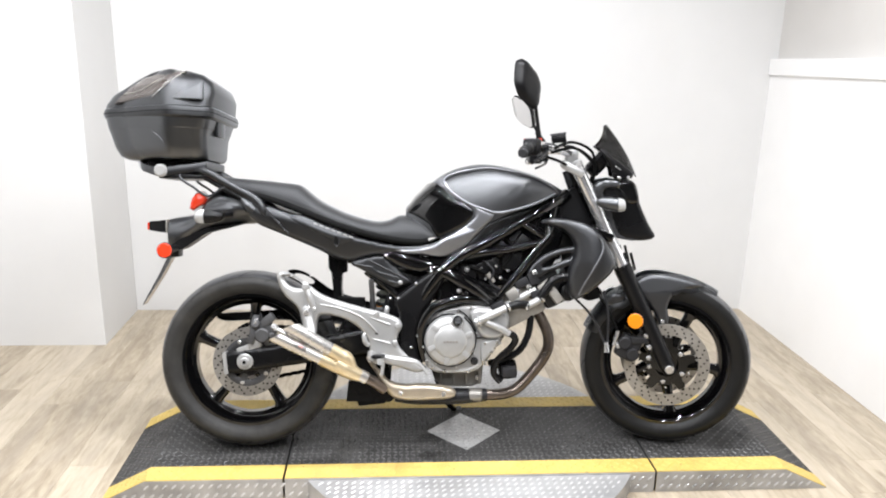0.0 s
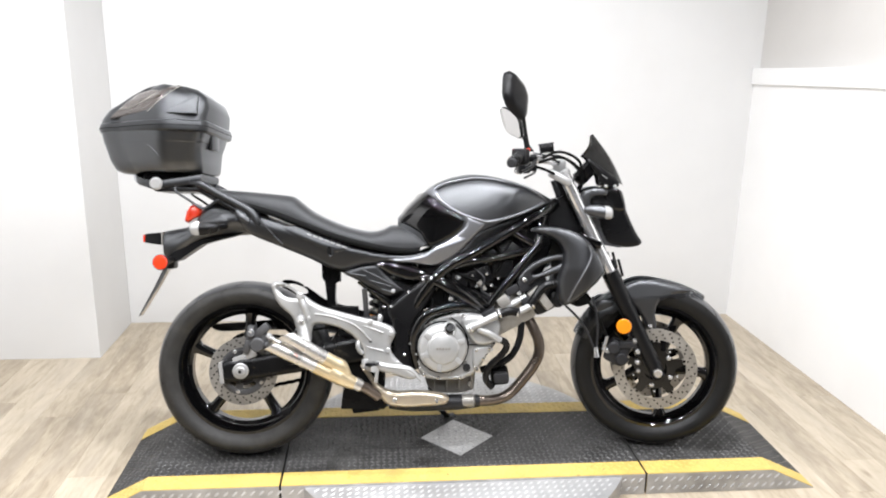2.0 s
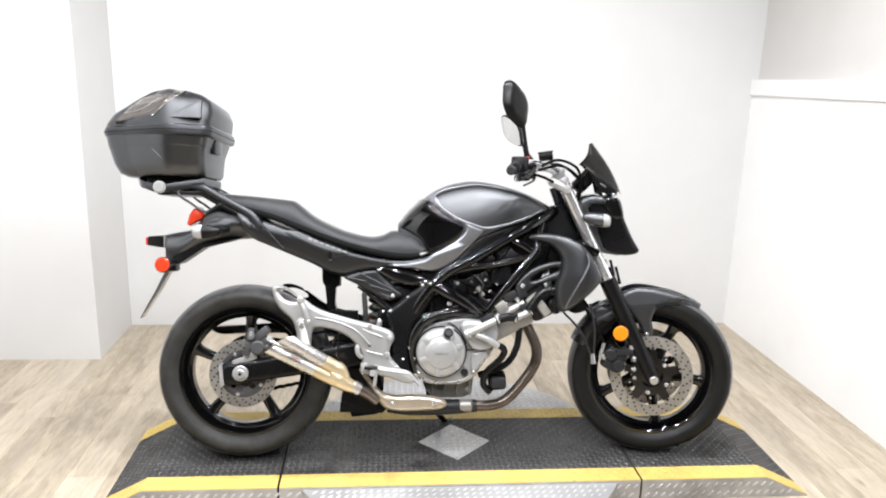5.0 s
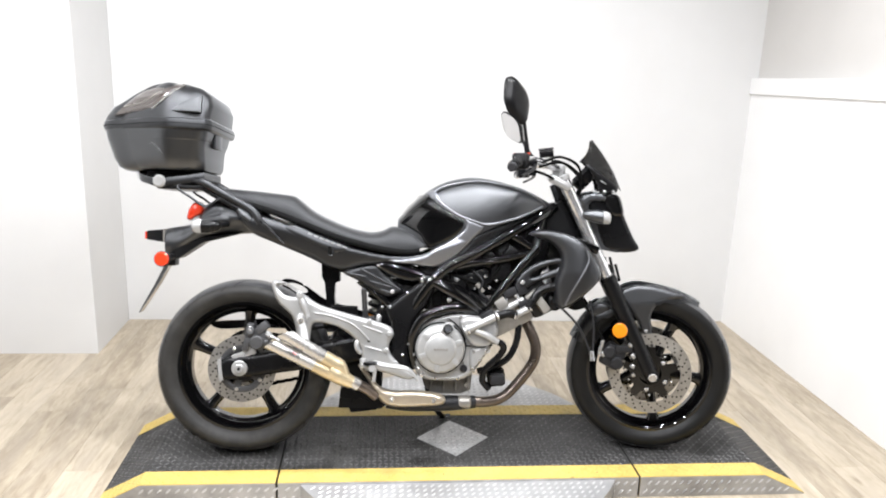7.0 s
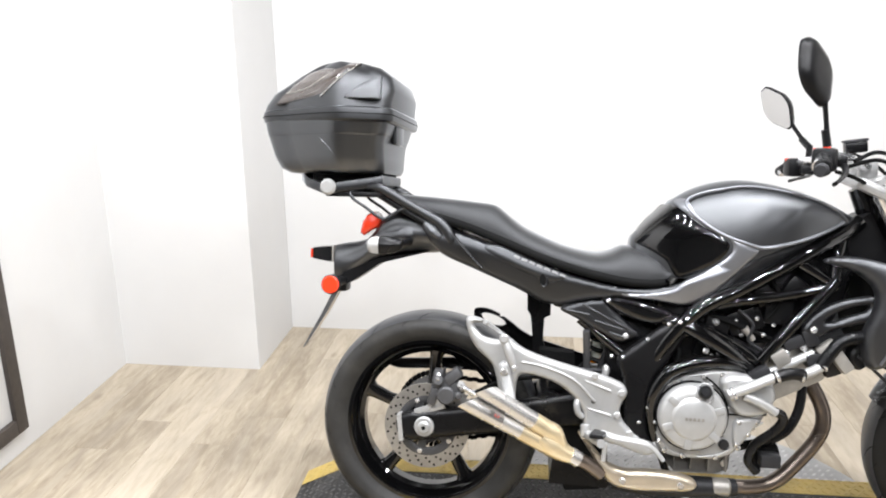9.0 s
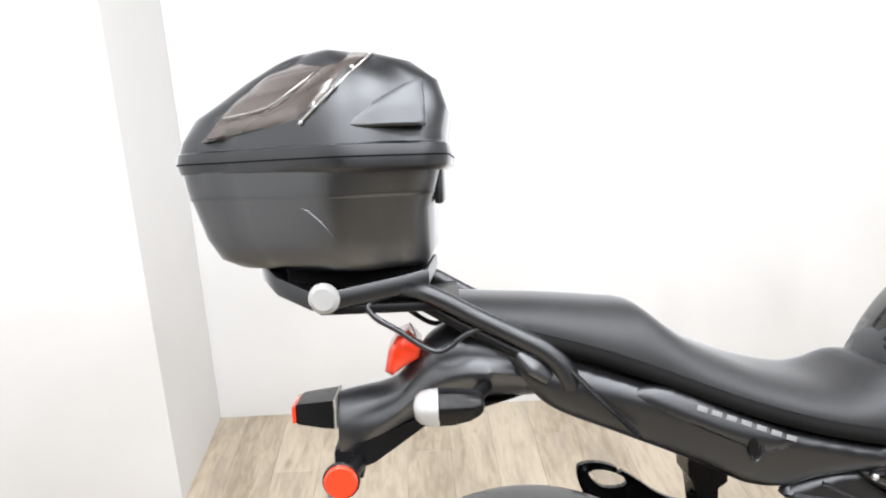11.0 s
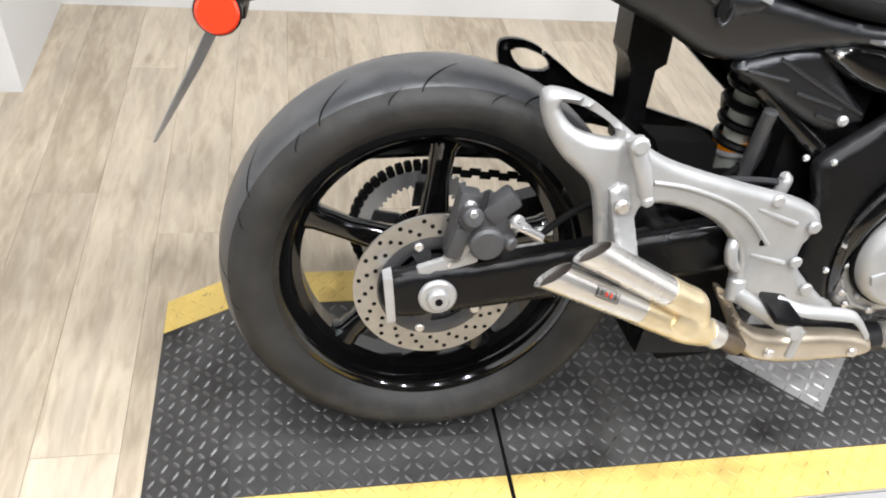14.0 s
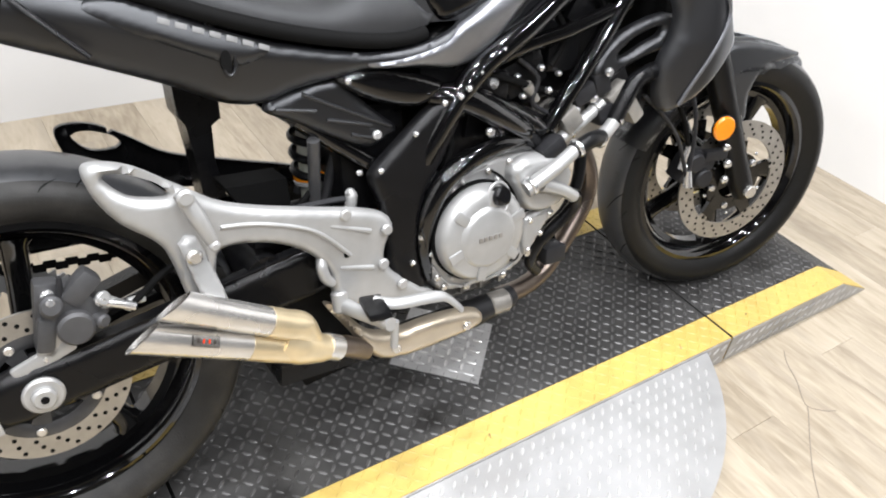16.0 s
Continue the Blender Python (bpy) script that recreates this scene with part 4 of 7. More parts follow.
add(folded, tube([(0.208, -0.188, 0.578), (0.222, -0.195, 0.542), (0.235, -0.195, 0.505)], [0.0115, 0.012, 0.009], 12))
bolt(folded, (0.210, -0.202, 0.574), 0.012, (0, -1, 0), 0.012)
bolt(folded, (0.237, -0.200, 0.500), 0.008, (0, -1, 0), 0.012)
part("passenger_peg", folded, ALU, bracket, "folded silver passenger footpeg")
part("silencer_strap", panel([(0.197, 0.501), (0.208, 0.511), (0.221, 0.507), (0.228, 0.487), (0.240, 0.439), (0.247, 0.405), (0.222, 0.399), (0.210, 0.439)], lambda u, w: 0.205 - 0.25 * (w - 0.40), 0.004, 0.004, 0.004, sharp=True), ALU, bracket, "bright silencer hanger")
bo = bmesh.new()
bolt(bo, (0.212, -0.187, 0.485), 0.011, (0, -1, 0), 0.012)
part("hanger_bolt", bo, STEEL, bracket)

# rider peg and brake pedal
peg = part("rider_peg", tube([(0.428, -0.160, 0.330), (0.442, -0.21, 0.334), (0.456, -0.268, 0.340)], [0.013, 0.012, 0.011], 12), ALU, bracket, "silver rider footpeg with a black rubber pad")
part("peg_rubber", box(0, 0, 0, 0.036, 0.078, 0.012, 0.005, m=Matrix.Translation((0.452, -0.226, 0.350)) @ Matrix.Rotation(radians(-14), 4, "Z") @ Matrix.Rotation(radians(-6), 4, "X")), SATIN, peg, "black ribbed rubber pad")
part("peg_hinge", disc((0.424, -0.160, 0.338), 0.013, (0, 0.2, 1), 0.034, n=14, bevel=0.003), ALU, peg)
part("return_spring", tube([(0.405, -0.150, 0.420), (0.400, -0.158, 0.405), (0.404, -0.160, 0.385), (0.416, -0.158, 0.372)], [0.008, 0.009, 0.009, 0.007], 10), ALU, bracket)
part("peg_feeler", tube([(0.466, -0.262, 0.340), (0.464, -0.262, 0.318), (0.462, -0.262, 0.296)], 0.006), ALU, bracket)
part("brake_pedal", tube([(0.460, -0.205, 0.350), (0.490, -0.225, 0.345), (0.560, -0.225, 0.335), (0.585, -0.222, 0.322), (0.612, -0.220, 0.292)], [0.009, 0.010, 0.010, 0.008, 0.007], 10, flat=0.6), ALU, bracket, "silver rear brake pedal")
part("linkage_block", box(0.535, 0, 0.50, 0.12, 0.17, 0.24, 0.02), SATIN, bike, "black castings behind the pivot")
part("exhaust_chamber", loft([[Vector((u, v, w)) for u, w in ((0.345, 0.345), (0.460, 0.365), (0.490, 0.250), (0.470, 0.160), (0.380, 0.150), (0.350, 0.230))] for v in (-0.085, -0.075, 0.10)]), DARK, bike, "black exhaust chamber ahead of the rear wheel")
part("inner_tyre_guard", box(0.375, 0.0, 0.42, 0.10, 0.15, 0.05, 0.015), SATIN, bike)

# ---- bodywork ----
def pw(x, e=0.6):
    return math.copysign(abs(x) ** e, x)


TANK_TOP = [(0.535, 0.828), (0.567, 0.876), (0.636, 0.940), (0.696, 0.977), (0.796, 0.999), (0.897, 0.985), (0.999, 0.953), (1.071, 0.914), (1.10, 0.895)]
TANK_LOW = [(0.535, 0.74), (0.62, 0.735), (0.72, 0.74), (0.84, 0.80), (0.95, 0.845), (1.05, 0.885), (1.10, 0.885)]
TANK_HALF = [(0.535, 0.055), (0.60, 0.105), (0.70, 0.140), (0.80, 0.155), (0.92, 0.150), (1.02, 0.115), (1.08, 0.07), (1.10, 0.04)]


def smooth_table(table):
    pts = spline([(a, b, 0) for a, b in table], 8)
    us, vs = [p[0] for p in pts], [p[1] for p in pts]
    return lambda u: float(np.interp(u, us, vs))


def eased(f, r):
    return lambda u: sum(f(min(max(u + r * k / 6, 0.535), 1.10)) * (7 - abs(k)) for k in range(-6, 7)) / 49


tank_top, tank_low, tank_half = eased(smooth_table(TANK_TOP), 0.022), eased(smooth_table(TANK_LOW), 0.07), eased(smooth_table(TANK_HALF), 0.05)


def tank_v(u, w):
    """Half width of the tank at a place in the side view."""
    lo, hi, b = tank_low(u), tank_top(u), tank_half(u)
    wide = lo + (hi - lo) * 0.42
    q = (w - wide) / (hi - wide) if w > wide else 0.35 * (wide - w) / (wide - lo + 1e-6)
    q = min(max(abs(q), 0), 0.999)
    return b * (1 - q ** 2.3) ** (1 / 2.3)


rings = []
for k in range(49):
    u = 0.536 + (1.10 - 0.536) * k / 48
    lo, hi = tank_low(u), tank_top(u)
    line = [(hi - (hi - lo) * (0.5 - 0.5 * math.cos(math.pi * j / 20))) for j in range(21)]
    right = [Vector((u, -tank_v(u, min(w, hi - 1e-5)) if 0 < j < 20 else (0 if j == 0 else -tank_half(u) * 0.8), w)) for j, w in enumerate(line)]
    left = [Vector((p.x, -p.y, p.z)) for p in right[::-1]]
    rings.append(right + left[:-1] if right[0].y == 0 else right + left)
tank_bm = loft(rings)
for _ in range(14):
    bmesh.ops.smooth_vert(tank_bm, verts=[v for v in tank_bm.verts if 0.55 < v.co.x < 1.085 and v.co.z > tank_low(v.co.x) + 0.01], factor=0.5, use_axis_x=False, use_axis_y=True, use_axis_z=True)
tank = part("fuel_tank", tank_bm, GUN, bike, "satin gunmetal fuel tank with a raised pale border", 60)

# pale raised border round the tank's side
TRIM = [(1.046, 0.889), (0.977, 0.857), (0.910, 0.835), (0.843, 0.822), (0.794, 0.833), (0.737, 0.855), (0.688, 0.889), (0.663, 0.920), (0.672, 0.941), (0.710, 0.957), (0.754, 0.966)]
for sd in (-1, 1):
    part("tank_border", tube([(u, sd * (tank_v(u, w) + 0.0002), w) for u, w in [(p[0], p[1]) for p in spline([(a, b, 0) for a, b in TRIM], 5)]], 0.0048, 8, 1), PALE_EDGE, tank, "pale grey raised tank border")
# Pale tube that paints the highlight along the tank's top crease.
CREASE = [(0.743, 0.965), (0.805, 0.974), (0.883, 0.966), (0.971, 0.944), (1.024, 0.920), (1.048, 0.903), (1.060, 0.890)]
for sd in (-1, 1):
    part("tank_crease", tube([(p[0], sd * (tank_v(p[0], min(p[1], tank_top(p[0]) - 0.006)) - 0.001), min(p[1], tank_top(p[0]) - 0.006)) for p in spline([(a, b, 0) for a, b in CREASE], 5)], 0.0034, 8, 1), PALE_EDGE, tank, "tank-top crease with its highlight painted pale")
# gloss black knee panel
KNEE = [(0.627, 0.925), (0.688, 0.877), (0.750, 0.840), (0.760, 0.817), (0.738, 0.786), (0.690, 0.755), (0.648, 0.737), (0.629, 0.754), (0.613, 0.781), (0.571, 0.807), (0.540, 0.825), (0.555, 0.860), (0.589, 0.898)]
for sd in (-1, 1):
    part("knee_panel", panel(KNEE, lambda u, w: tank_v(u, w) + 0.004, 0.006, 0.010, 0.0034, side=sd), GLOSS, tank, "gloss black knee panel", 60)
# seat
SEAT_TOP = smooth_table([(-0.10, 0.934), (0.024, 0.926), (0.120, 0.917), (0.166, 0.911), (0.186, 0.899), (0.24, 0.857), (0.30, 0.827), (0.365, 0.803), (0.439, 0.788), (0.485, 0.796), (0.51, 0.809), (0.545, 0.808), (0.60, 0.79), (0.632, 0.755)])
SEAT_LOW = smooth_table([(-0.10, 0.907), (0.046, 0.877), (0.159, 0.839), (0.31, 0.782), (0.424, 0.750), (0.538, 0.730), (0.614, 0.733), (0.632, 0.747)])
SEAT_HALF = smooth_table([(-0.10, 0.075), (0.05, 0.100), (0.16, 0.112), (0.26, 0.126), (0.38, 0.138), (0.50, 0.138), (0.58, 0.130), (0.632, 0.115)])
rings = []
for k in range(61):
    u = -0.10 + 0.732 * k / 60
    lo, hi, b = SEAT_LOW(u), SEAT_TOP(u), SEAT_HALF(u)
    sect = []
    for j in range(25):
        a = math.pi * j / 24
        c, s = math.cos(a), math.sin(a)
        sect.append(Vector((u, -b * math.copysign(abs(c) ** 0.7, c), lo + (hi - lo) * (s ** 0.85))))
    rings.append(sect)
seat = part("seat", loft(rings), SEATM, bike, "black vinyl stepped seat", 50)
piping = [(u, -SEAT_HALF(u) - 0.001, SEAT_LOW(u) - 0.006) for u in (0.0, 0.1, 0.2, 0.3, 0.4, 0.5, 0.57, 0.61)]
for sd in (1, -1):
    part("seat_gap", tube([(a, b * sd, c - 0.003) for a, b, c in piping], 0.011), DARK, seat)

# side panels from tail to tank
SIDE_HALF = smooth_table([(-0.12, 0.080), (0.0, 0.105), (0.15, 0.128), (0.30, 0.140), (0.45, 0.147), (0.60, 0.152), (0.75, 0.148), (0.90, 0.125), (1.08, 0.07)])
SIDE_MID = smooth_table([(-0.12, 0.85), (0.15, 0.785), (0.30, 0.735), (0.45, 0.715), (0.60, 0.710), (0.75, 0.755), (0.90, 0.82), (1.08, 0.89)])


def side_v(u, w):
    q = (w - SIDE_MID(u)) / 0.075
    return SIDE_HALF(u) * (1 - 0.05 * q * q) - max(0.0, -q) * 0.012 - 0.034 * max(0.0, q) ** 1.5


REAR_SIDE = [(-0.027, 0.870), (0.066, 0.841), (0.159, 0.810), (0.235, 0.783), (0.310, 0.756), (0.386, 0.734), (0.481, 0.712), (0.557, 0.706), (0.630, 0.718), (0.691, 0.751), (0.748, 0.790), (0.786, 0.779), (0.767, 0.748), (0.711, 0.690), (0.657, 0.668), (0.586, 0.677), (0.500, 0.682), (0.405, 0.671), (0.358, 0.656), (0.303, 0.661), (0.235, 0.694), (0.122, 0.740), (0.033, 0.777), (-0.008, 0.821)]
for sd in (-1, 1):
    sp = part("side_panel", panel(REAR_SIDE, side_v, 0.008, 0.016, 0.008, side=sd), SIDEGUN, bike, "gunmetal side panel under the seat", 60)
    INLAY = [(0.145, 0.803), (0.198, 0.805), (0.292, 0.765), (0.352, 0.741), (0.360, 0.728), (0.333, 0.716), (0.311, 0.716), (0.235, 0.749), (0.179, 0.777)]
    part("panel_inlay", panel(INLAY, lambda u, w: side_v(u, w) + 0.0035, 0.006, 0.012, 0.0028, side=sd), SIDEGUN, sp, smooth=60)
    hu, hw = 0.302, 0.722
    part("panel_hole", loft([[Vector((hu + 0.0070 * math.cos(a), sd * (side_v(hu, hw) + q), hw + 0.0150 * math.sin(a))) for a in (2 * math.pi * k / 20 for k in range(20))] for q in (0.0, 0.0062)]), DARK, sp)
    lip = [(hu + 0.004 + 0.0085 * math.cos(a), sd * (side_v(hu, hw) + 0.0040), hw - 0.002 + 0.0165 * math.sin(a)) for a in (radians(-150 + 20 * k) for k in range(10))]
    part("hole_lip", tube(lip, 0.0028, 8, 2), SIDEGUN, sp)
    # lettering as plain bars
    for k in range(7):
        u0 = 0.2345 + 0.0198 * k
        w0 = 0.7775 - 0.36 * (u0 - 0.2345)
        bm = box(0, 0, 0, 0.0150, 0.0014, 0.0072, 0.0004, m=Matrix.Translation((u0, sd * (side_v(u0, w0) + 0.0040), w0)) @ Matrix.Rotation(radians(19.8), 4, "Y") @ Matrix.Rotation(radians(14 * sd), 4, "X"))
        part("letter_bar", bm, PALE, sp)
FRONT_SIDE = [(0.715, 0.690), (0.771, 0.747), (0.798, 0.783), (0.844, 0.809), (0.940, 0.835), (1.017, 0.863), (1.059, 0.883), (1.063, 0.868), (0.979, 0.811), (0.883, 0.758), (0.788, 0.703), (0.726, 0.667), (0.673, 0.659)]
for sd in (-1, 1):
    part("frame_cover", panel(FRONT_SIDE, lambda u, w: side_v(u, w) - 0.004, 0.008, 0.014, 0.008, side=sd), SIDEGUN, bike, "gunmetal panel along the frame rail", 60)
# Panel that carries the painted sheen between tank and side panel.
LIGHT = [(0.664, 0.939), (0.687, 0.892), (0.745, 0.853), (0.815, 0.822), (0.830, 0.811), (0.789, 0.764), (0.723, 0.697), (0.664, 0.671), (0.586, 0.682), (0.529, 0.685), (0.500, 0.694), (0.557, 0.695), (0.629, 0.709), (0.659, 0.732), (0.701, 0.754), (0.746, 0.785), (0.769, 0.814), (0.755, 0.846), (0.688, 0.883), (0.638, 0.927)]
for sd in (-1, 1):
    part("sheen_flash", panel(LIGHT, lambda u, w: max(tank_v(u, w), side_v(u, w)) + 0.0045, 0.004, 0.010, 0.0036, side=sd, smooth_n=4), FLASH, bike, "gunmetal cover below the tank, its sheen painted in lighter grey", 60)
WEDGE = [(0.349, 0.646), (0.393, 0.665), (0.464, 0.676), (0.480, 0.660), (0.520, 0.620), (0.558, 0.586), (0.535, 0.572), (0.508, 0.564), (0.475, 0.577), (0.395, 0.621)]
for sd in (-1, 1):
    wd = part("under_cover", panel(WEDGE, lambda u, w: 0.128, 0.007, 0.01, 0.008, side=sd, smooth_n=3), SIDEGUN, bike, "grey ribbed cover below the side panel", 50)
    part("cover_bolt", disc((0.519, sd * 0.131, 0.583), 0.0075, (0, sd, 0), 0.010, n=14, bevel=0.003), ALU, wd)
ribs = bmesh.new()
for q in (((0.406, 0.661), (0.545, 0.592)), ((0.440, 0.619), (0.512, 0.599)), ((0.478, 0.590), (0.513, 0.579)), ((0.365, 0.645), (0.425, 0.634))):
    add(ribs, tube([(u, -0.1275, w) for u, w in q], 0.0032, 8))
part("cover_rib", ribs, SIDEGUN, wd)
studs("frame_bolt", [(p[0], -0.150, p[1]) for p in [(0.971, 0.622), (0.582, 0.406), (0.716, 0.558)]], 0.0085, CHROME, bike, h=0.012, label="bright frame bolt")

# tail unit
tail_v = smooth_table([(-0.33, 0.030), (-0.25, 0.045), (-0.15, 0.065), (-0.05, 0.085), (0.06, 0.105)])
tail_top = smooth_table([(-0.284, 0.786), (-0.250, 0.793), (-0.211, 0.800), (-0.185, 0.812), (-0.160, 0.842), (-0.135, 0.874), (-0.088, 0.890), (-0.003, 0.866), (0.064, 0.815)])
tail_bot = smooth_table([(-0.284, 0.672), (-0.251, 0.681), (-0.226, 0.695), (-0.183, 0.727), (-0.132, 0.750), (-0.059, 0.769), (0.013, 0.774), (0.064, 0.790)])


def tail_ring(u):
    """A rounded section of the tail: a shoulder crease above, a fuller belly, drawn in underneath."""
    lo, hi, b = tail_bot(u), tail_top(u), tail_v(u)
    side = []
    for k in range(17):
        f = k / 16
        w = hi + (lo - hi) * (0.5 - 0.5 * math.cos(math.pi * f))
        q = (hi - w) / (hi - lo)
        bulge = math.sin(math.pi * min(max(q, 0.0), 1.0)) ** 0.55
        hollow = 0.16 * math.exp(-((q - 0.36) / 0.10) ** 2) * min(1.0, max(0.0, (u + 0.27) / 0.05))
        side.append((b * (bulge * (1 - 0.22 * q) - hollow + 0.06), w))
    return [Vector((u, -v, w)) for v, w in side] + [Vector((u, v, w)) for v, w in side[::-1]]


tail = part("tail_cowl", loft([tail_ring(-0.280 + 0.344 * k / 43) for k in range(44)]), GUN, bike, "gunmetal tail and rear mudguard", 50)
part("plate_lamp", loft([[Vector((u, v * q, w)) for v, w in ((-1, lo), (-1, hi), (1, hi), (1, lo))] for u, q, lo, hi in ((-0.344, 0.031, 0.750, 0.775), (-0.340, 0.033, 0.747, 0.778), (-0.300, 0.038, 0.741, 0.782), (-0.286, 0.039, 0.740, 0.783))]), SATIN, tail, "black number-plate lamp housing")
part("housing_seam", box(-0.2835, 0, 0.762, 0.004, 0.081, 0.047, 0.002), DULL, tail, "pale seam of the lamp housing")
part("rear_reflector", box(-0.346, 0, 0.762, 0.006, 0.07, 0.026, 0.002), RED, tail, "small red reflector")
lampbox = loft([[Vector((-0.178 + (u + 0.178) * q, v, 0.850 + (w - 0.850) * q)) for u, w in ((-0.168, 0.884), (-0.150, 0.862), (-0.153, 0.842), (-0.176, 0.830), (-0.196, 0.816), (-0.207, 0.823), (-0.200, 0.856), (-0.186, 0.876))] for v, q in ((-0.046, 0.62), (-0.043, 0.84), (-0.036, 0.97), (-0.028, 1.0), (0.028, 1.0), (0.036, 0.97), (0.043, 0.84), (0.046, 0.62))])
part("tail_lamp_lens", lampbox, RED, tail, "red tail lamp lens", 50)
part("inner_mudguard", loft([[Vector((u, v, w)) for u, w in [(-0.286, 0.668), (-0.228, 0.685), (-0.146, 0.741), (-0.034, 0.772), (0.044, 0.797), (-0.014, 0.776), (-0.146, 0.757), (-0.247, 0.714)]] for v in (-0.04, 0.04)]), SATIN, tail)
# plate holder seen on edge
holder = part("plate_holder", loft([[Vector((u, v, w)) for u, w in ((-0.264, 0.670), (-0.306, 0.592), (-0.350, 0.520), (-0.371, 0.488), (-0.374, 0.487), (-0.359, 0.516), (-0.320, 0.588), (-0.280, 0.670))] for v in (-0.012, 0.030)]), HOLDER, tail, "slim number-plate holder without a plate")
part("holder_face", loft([[Vector((u, v, w)) for u, w in ((-0.2815, 0.6705), (-0.279, 0.6705), (-0.319, 0.588), (-0.358, 0.5155), (-0.374, 0.4865), (-0.3755, 0.4865), (-0.3605, 0.5165), (-0.3215, 0.5885))] for v in (-0.010, 0.028)]), PALE, holder, "light grey rear face of the holder")
part("holder_bracket", box(-0.268, 0, 0.680, 0.045, 0.06, 0.05, 0.008), SATIN, tail)
part("side_reflector", disc((-0.272, -0.100, 0.682), 0.0245, (0, -1, 0), 0.010, n=32, bevel=0.003), RED, tail, "round red side reflector")
part("reflector_rim", disc((-0.272, -0.094, 0.682), 0.027, (0, -1, 0), 0.010, n=32, bevel=0.002), SATIN, tail)
part("reflector_arm", tube([(-0.262, -0.09, 0.682), (-0.25, -0.03, 0.69)], 0.012), SATIN, tail)
for sd in (-1, 1):
    def pod(u, q, h=1.0, sink=0.0):
        """A six-sided section of the indicator: flat top and bottom, blunt sides."""
        return [Vector((u, sd * (0.135 + 0.028 * q * cy), 0.797 - sink + 0.0235 * q * h * cz)) for cy, cz in ((1.0, 0.12), (0.95, 0.32), (0.55, 0.95), (0.40, 1.0), (-0.40, 1.0), (-0.55, 0.95), (-0.95, 0.32), (-1.0, 0.12), (-0.95, -0.2), (-0.55, -0.95), (-0.40, -1.0), (0.40, -1.0), (0.55, -0.95), (0.95, -0.2))]
    body = loft([pod(-0.128, 1.0), pod(-0.108, 0.98), pod(-0.086, 0.90, 0.9, -0.001), pod(-0.073, 0.80, 0.78, -0.003), pod(-0.068, 0.66, 0.7, -0.004), pod(-0.066, 0.3, 0.7, -0.004)])
    bl = part("rear_indicator", body, SATIN, tail, "black rear indicator with a clear lens", 35)
    part("indicator_lens", loft([pod(-0.129, 1.0), pod(-0.142, 0.97), pod(-0.153, 0.86), pod(-0.160, 0.62), pod(-0.163, 0.25)]), CLEAR, bl, "clear indicator lens", 35)
    part("indicator_stalk", tube([(-0.08, sd * 0.12, 0.80), (-0.06, sd * 0.07, 0.805)], 0.011), SATIN, bl)

# grab rails and rack
for sd in (-1, 1):
    pts = [(a, sd * 0.105 if i > 0 else sd * 0.07, b) for i, (a, b) in enumerate(((-0.19, 0.950), (-0.141, 0.951), (-0.076, 0.916), (-0.020, 0.886), (0.020, 0.864), (0.044, 0.842), (0.057, 0.820), (0.060, 0.806)))]
    gr = part("grab_rail", tube(pts, [0.010, 0.0125, 0.013, 0.0135, 0.0145, 0.0155, 0.0155, 0.013], 14), SIDEGUN, bike, "black tubular grab rail", 60)
    loop = [(a, sd * v, b) for (a, b), v in zip(((-0.17, 0.945), (-0.219, 0.937), (-0.213, 0.919), (-0.181, 0.898), (-0.128, 0.866), (-0.086, 0.889), (-0.055, 0.900)), (0.07, 0.095, 0.10, 0.10, 0.10, 0.10, 0.10))]
    part("rack_loop", tube(loop, 0.0044, 10), SIDEGUN, gr)
    part("rail_pad", tube([(-0.012, sd * 0.102, 0.862), (0.010, sd * 0.104, 0.842), (0.030, sd * 0.105, 0.823)], [0.010, 0.019, 0.012], 14, flat=0.5), GUN, gr)
    part("rail_brace", tube([(-0.15, sd * 0.085, 0.935), (-0.08, sd * 0.092, 0.895), (0.0, sd * 0.10, 0.852)], 0.010, 10), SATIN, gr)
    part("rail_strap", tube([(0.058, sd * 0.116, 0.835), (0.10, sd * 0.128, 0.790), (0.145, sd * 0.134, 0.745)], 0.0045, 8, flat=0.5), SATIN, gr)
part("rack_plate", box(-0.19, 0, 0.930, 0.20, 0.20, 0.014, 0.004), SATIN, bike, "black rack plate")

# ---- frame ----
def rails(name, pts, r, label="", mat=None, both=True, n=12, flat=1.0):
    made = None
    for sd in ((1, -1) if both else (1,)):
        ob = part(name, tube([(a, b * sd, c) for a, b, c in pts], r, n, flat=flat), mat or GLOSS, bike, label, 60)
        made = made or ob
    return made


rails("frame_rail", [(1.097, -0.050, 0.888), (1.055, -0.080, 0.861), (0.961, -0.115, 0.811), (0.805, -0.138, 0.721), (0.691, -0.145, 0.657)] + [(0.612, -0.140, 0.562), (0.588, -0.130, 0.500), (0.570, -0.124, 0.430), (0.572, -0.122, 0.362), (0.590, -0.120, 0.310)], [0.022, 0.020, 0.019, 0.019, 0.020, 0.019, 0.017, 0.016, 0.015, 0.013], "gloss black trellis frame rail")
rails("frame_rail", [(1.023, -0.125, 0.744), (0.962, -0.128, 0.670), (0.908, -0.130, 0.604), (0.856, -0.125, 0.534)], 0.016, "gloss black trellis frame rail")
rails("frame_rail", [(0.691, -0.138, 0.660), (0.787, -0.135, 0.684), (0.893, -0.130, 0.700), (1.016, -0.122, 0.728)], 0.013, "gloss black trellis frame rail")
rails("frame_rail", [(0.933, -0.115, 0.787), (0.981, -0.120, 0.759), (1.030, -0.120, 0.728)], 0.014, "gloss black trellis frame rail")
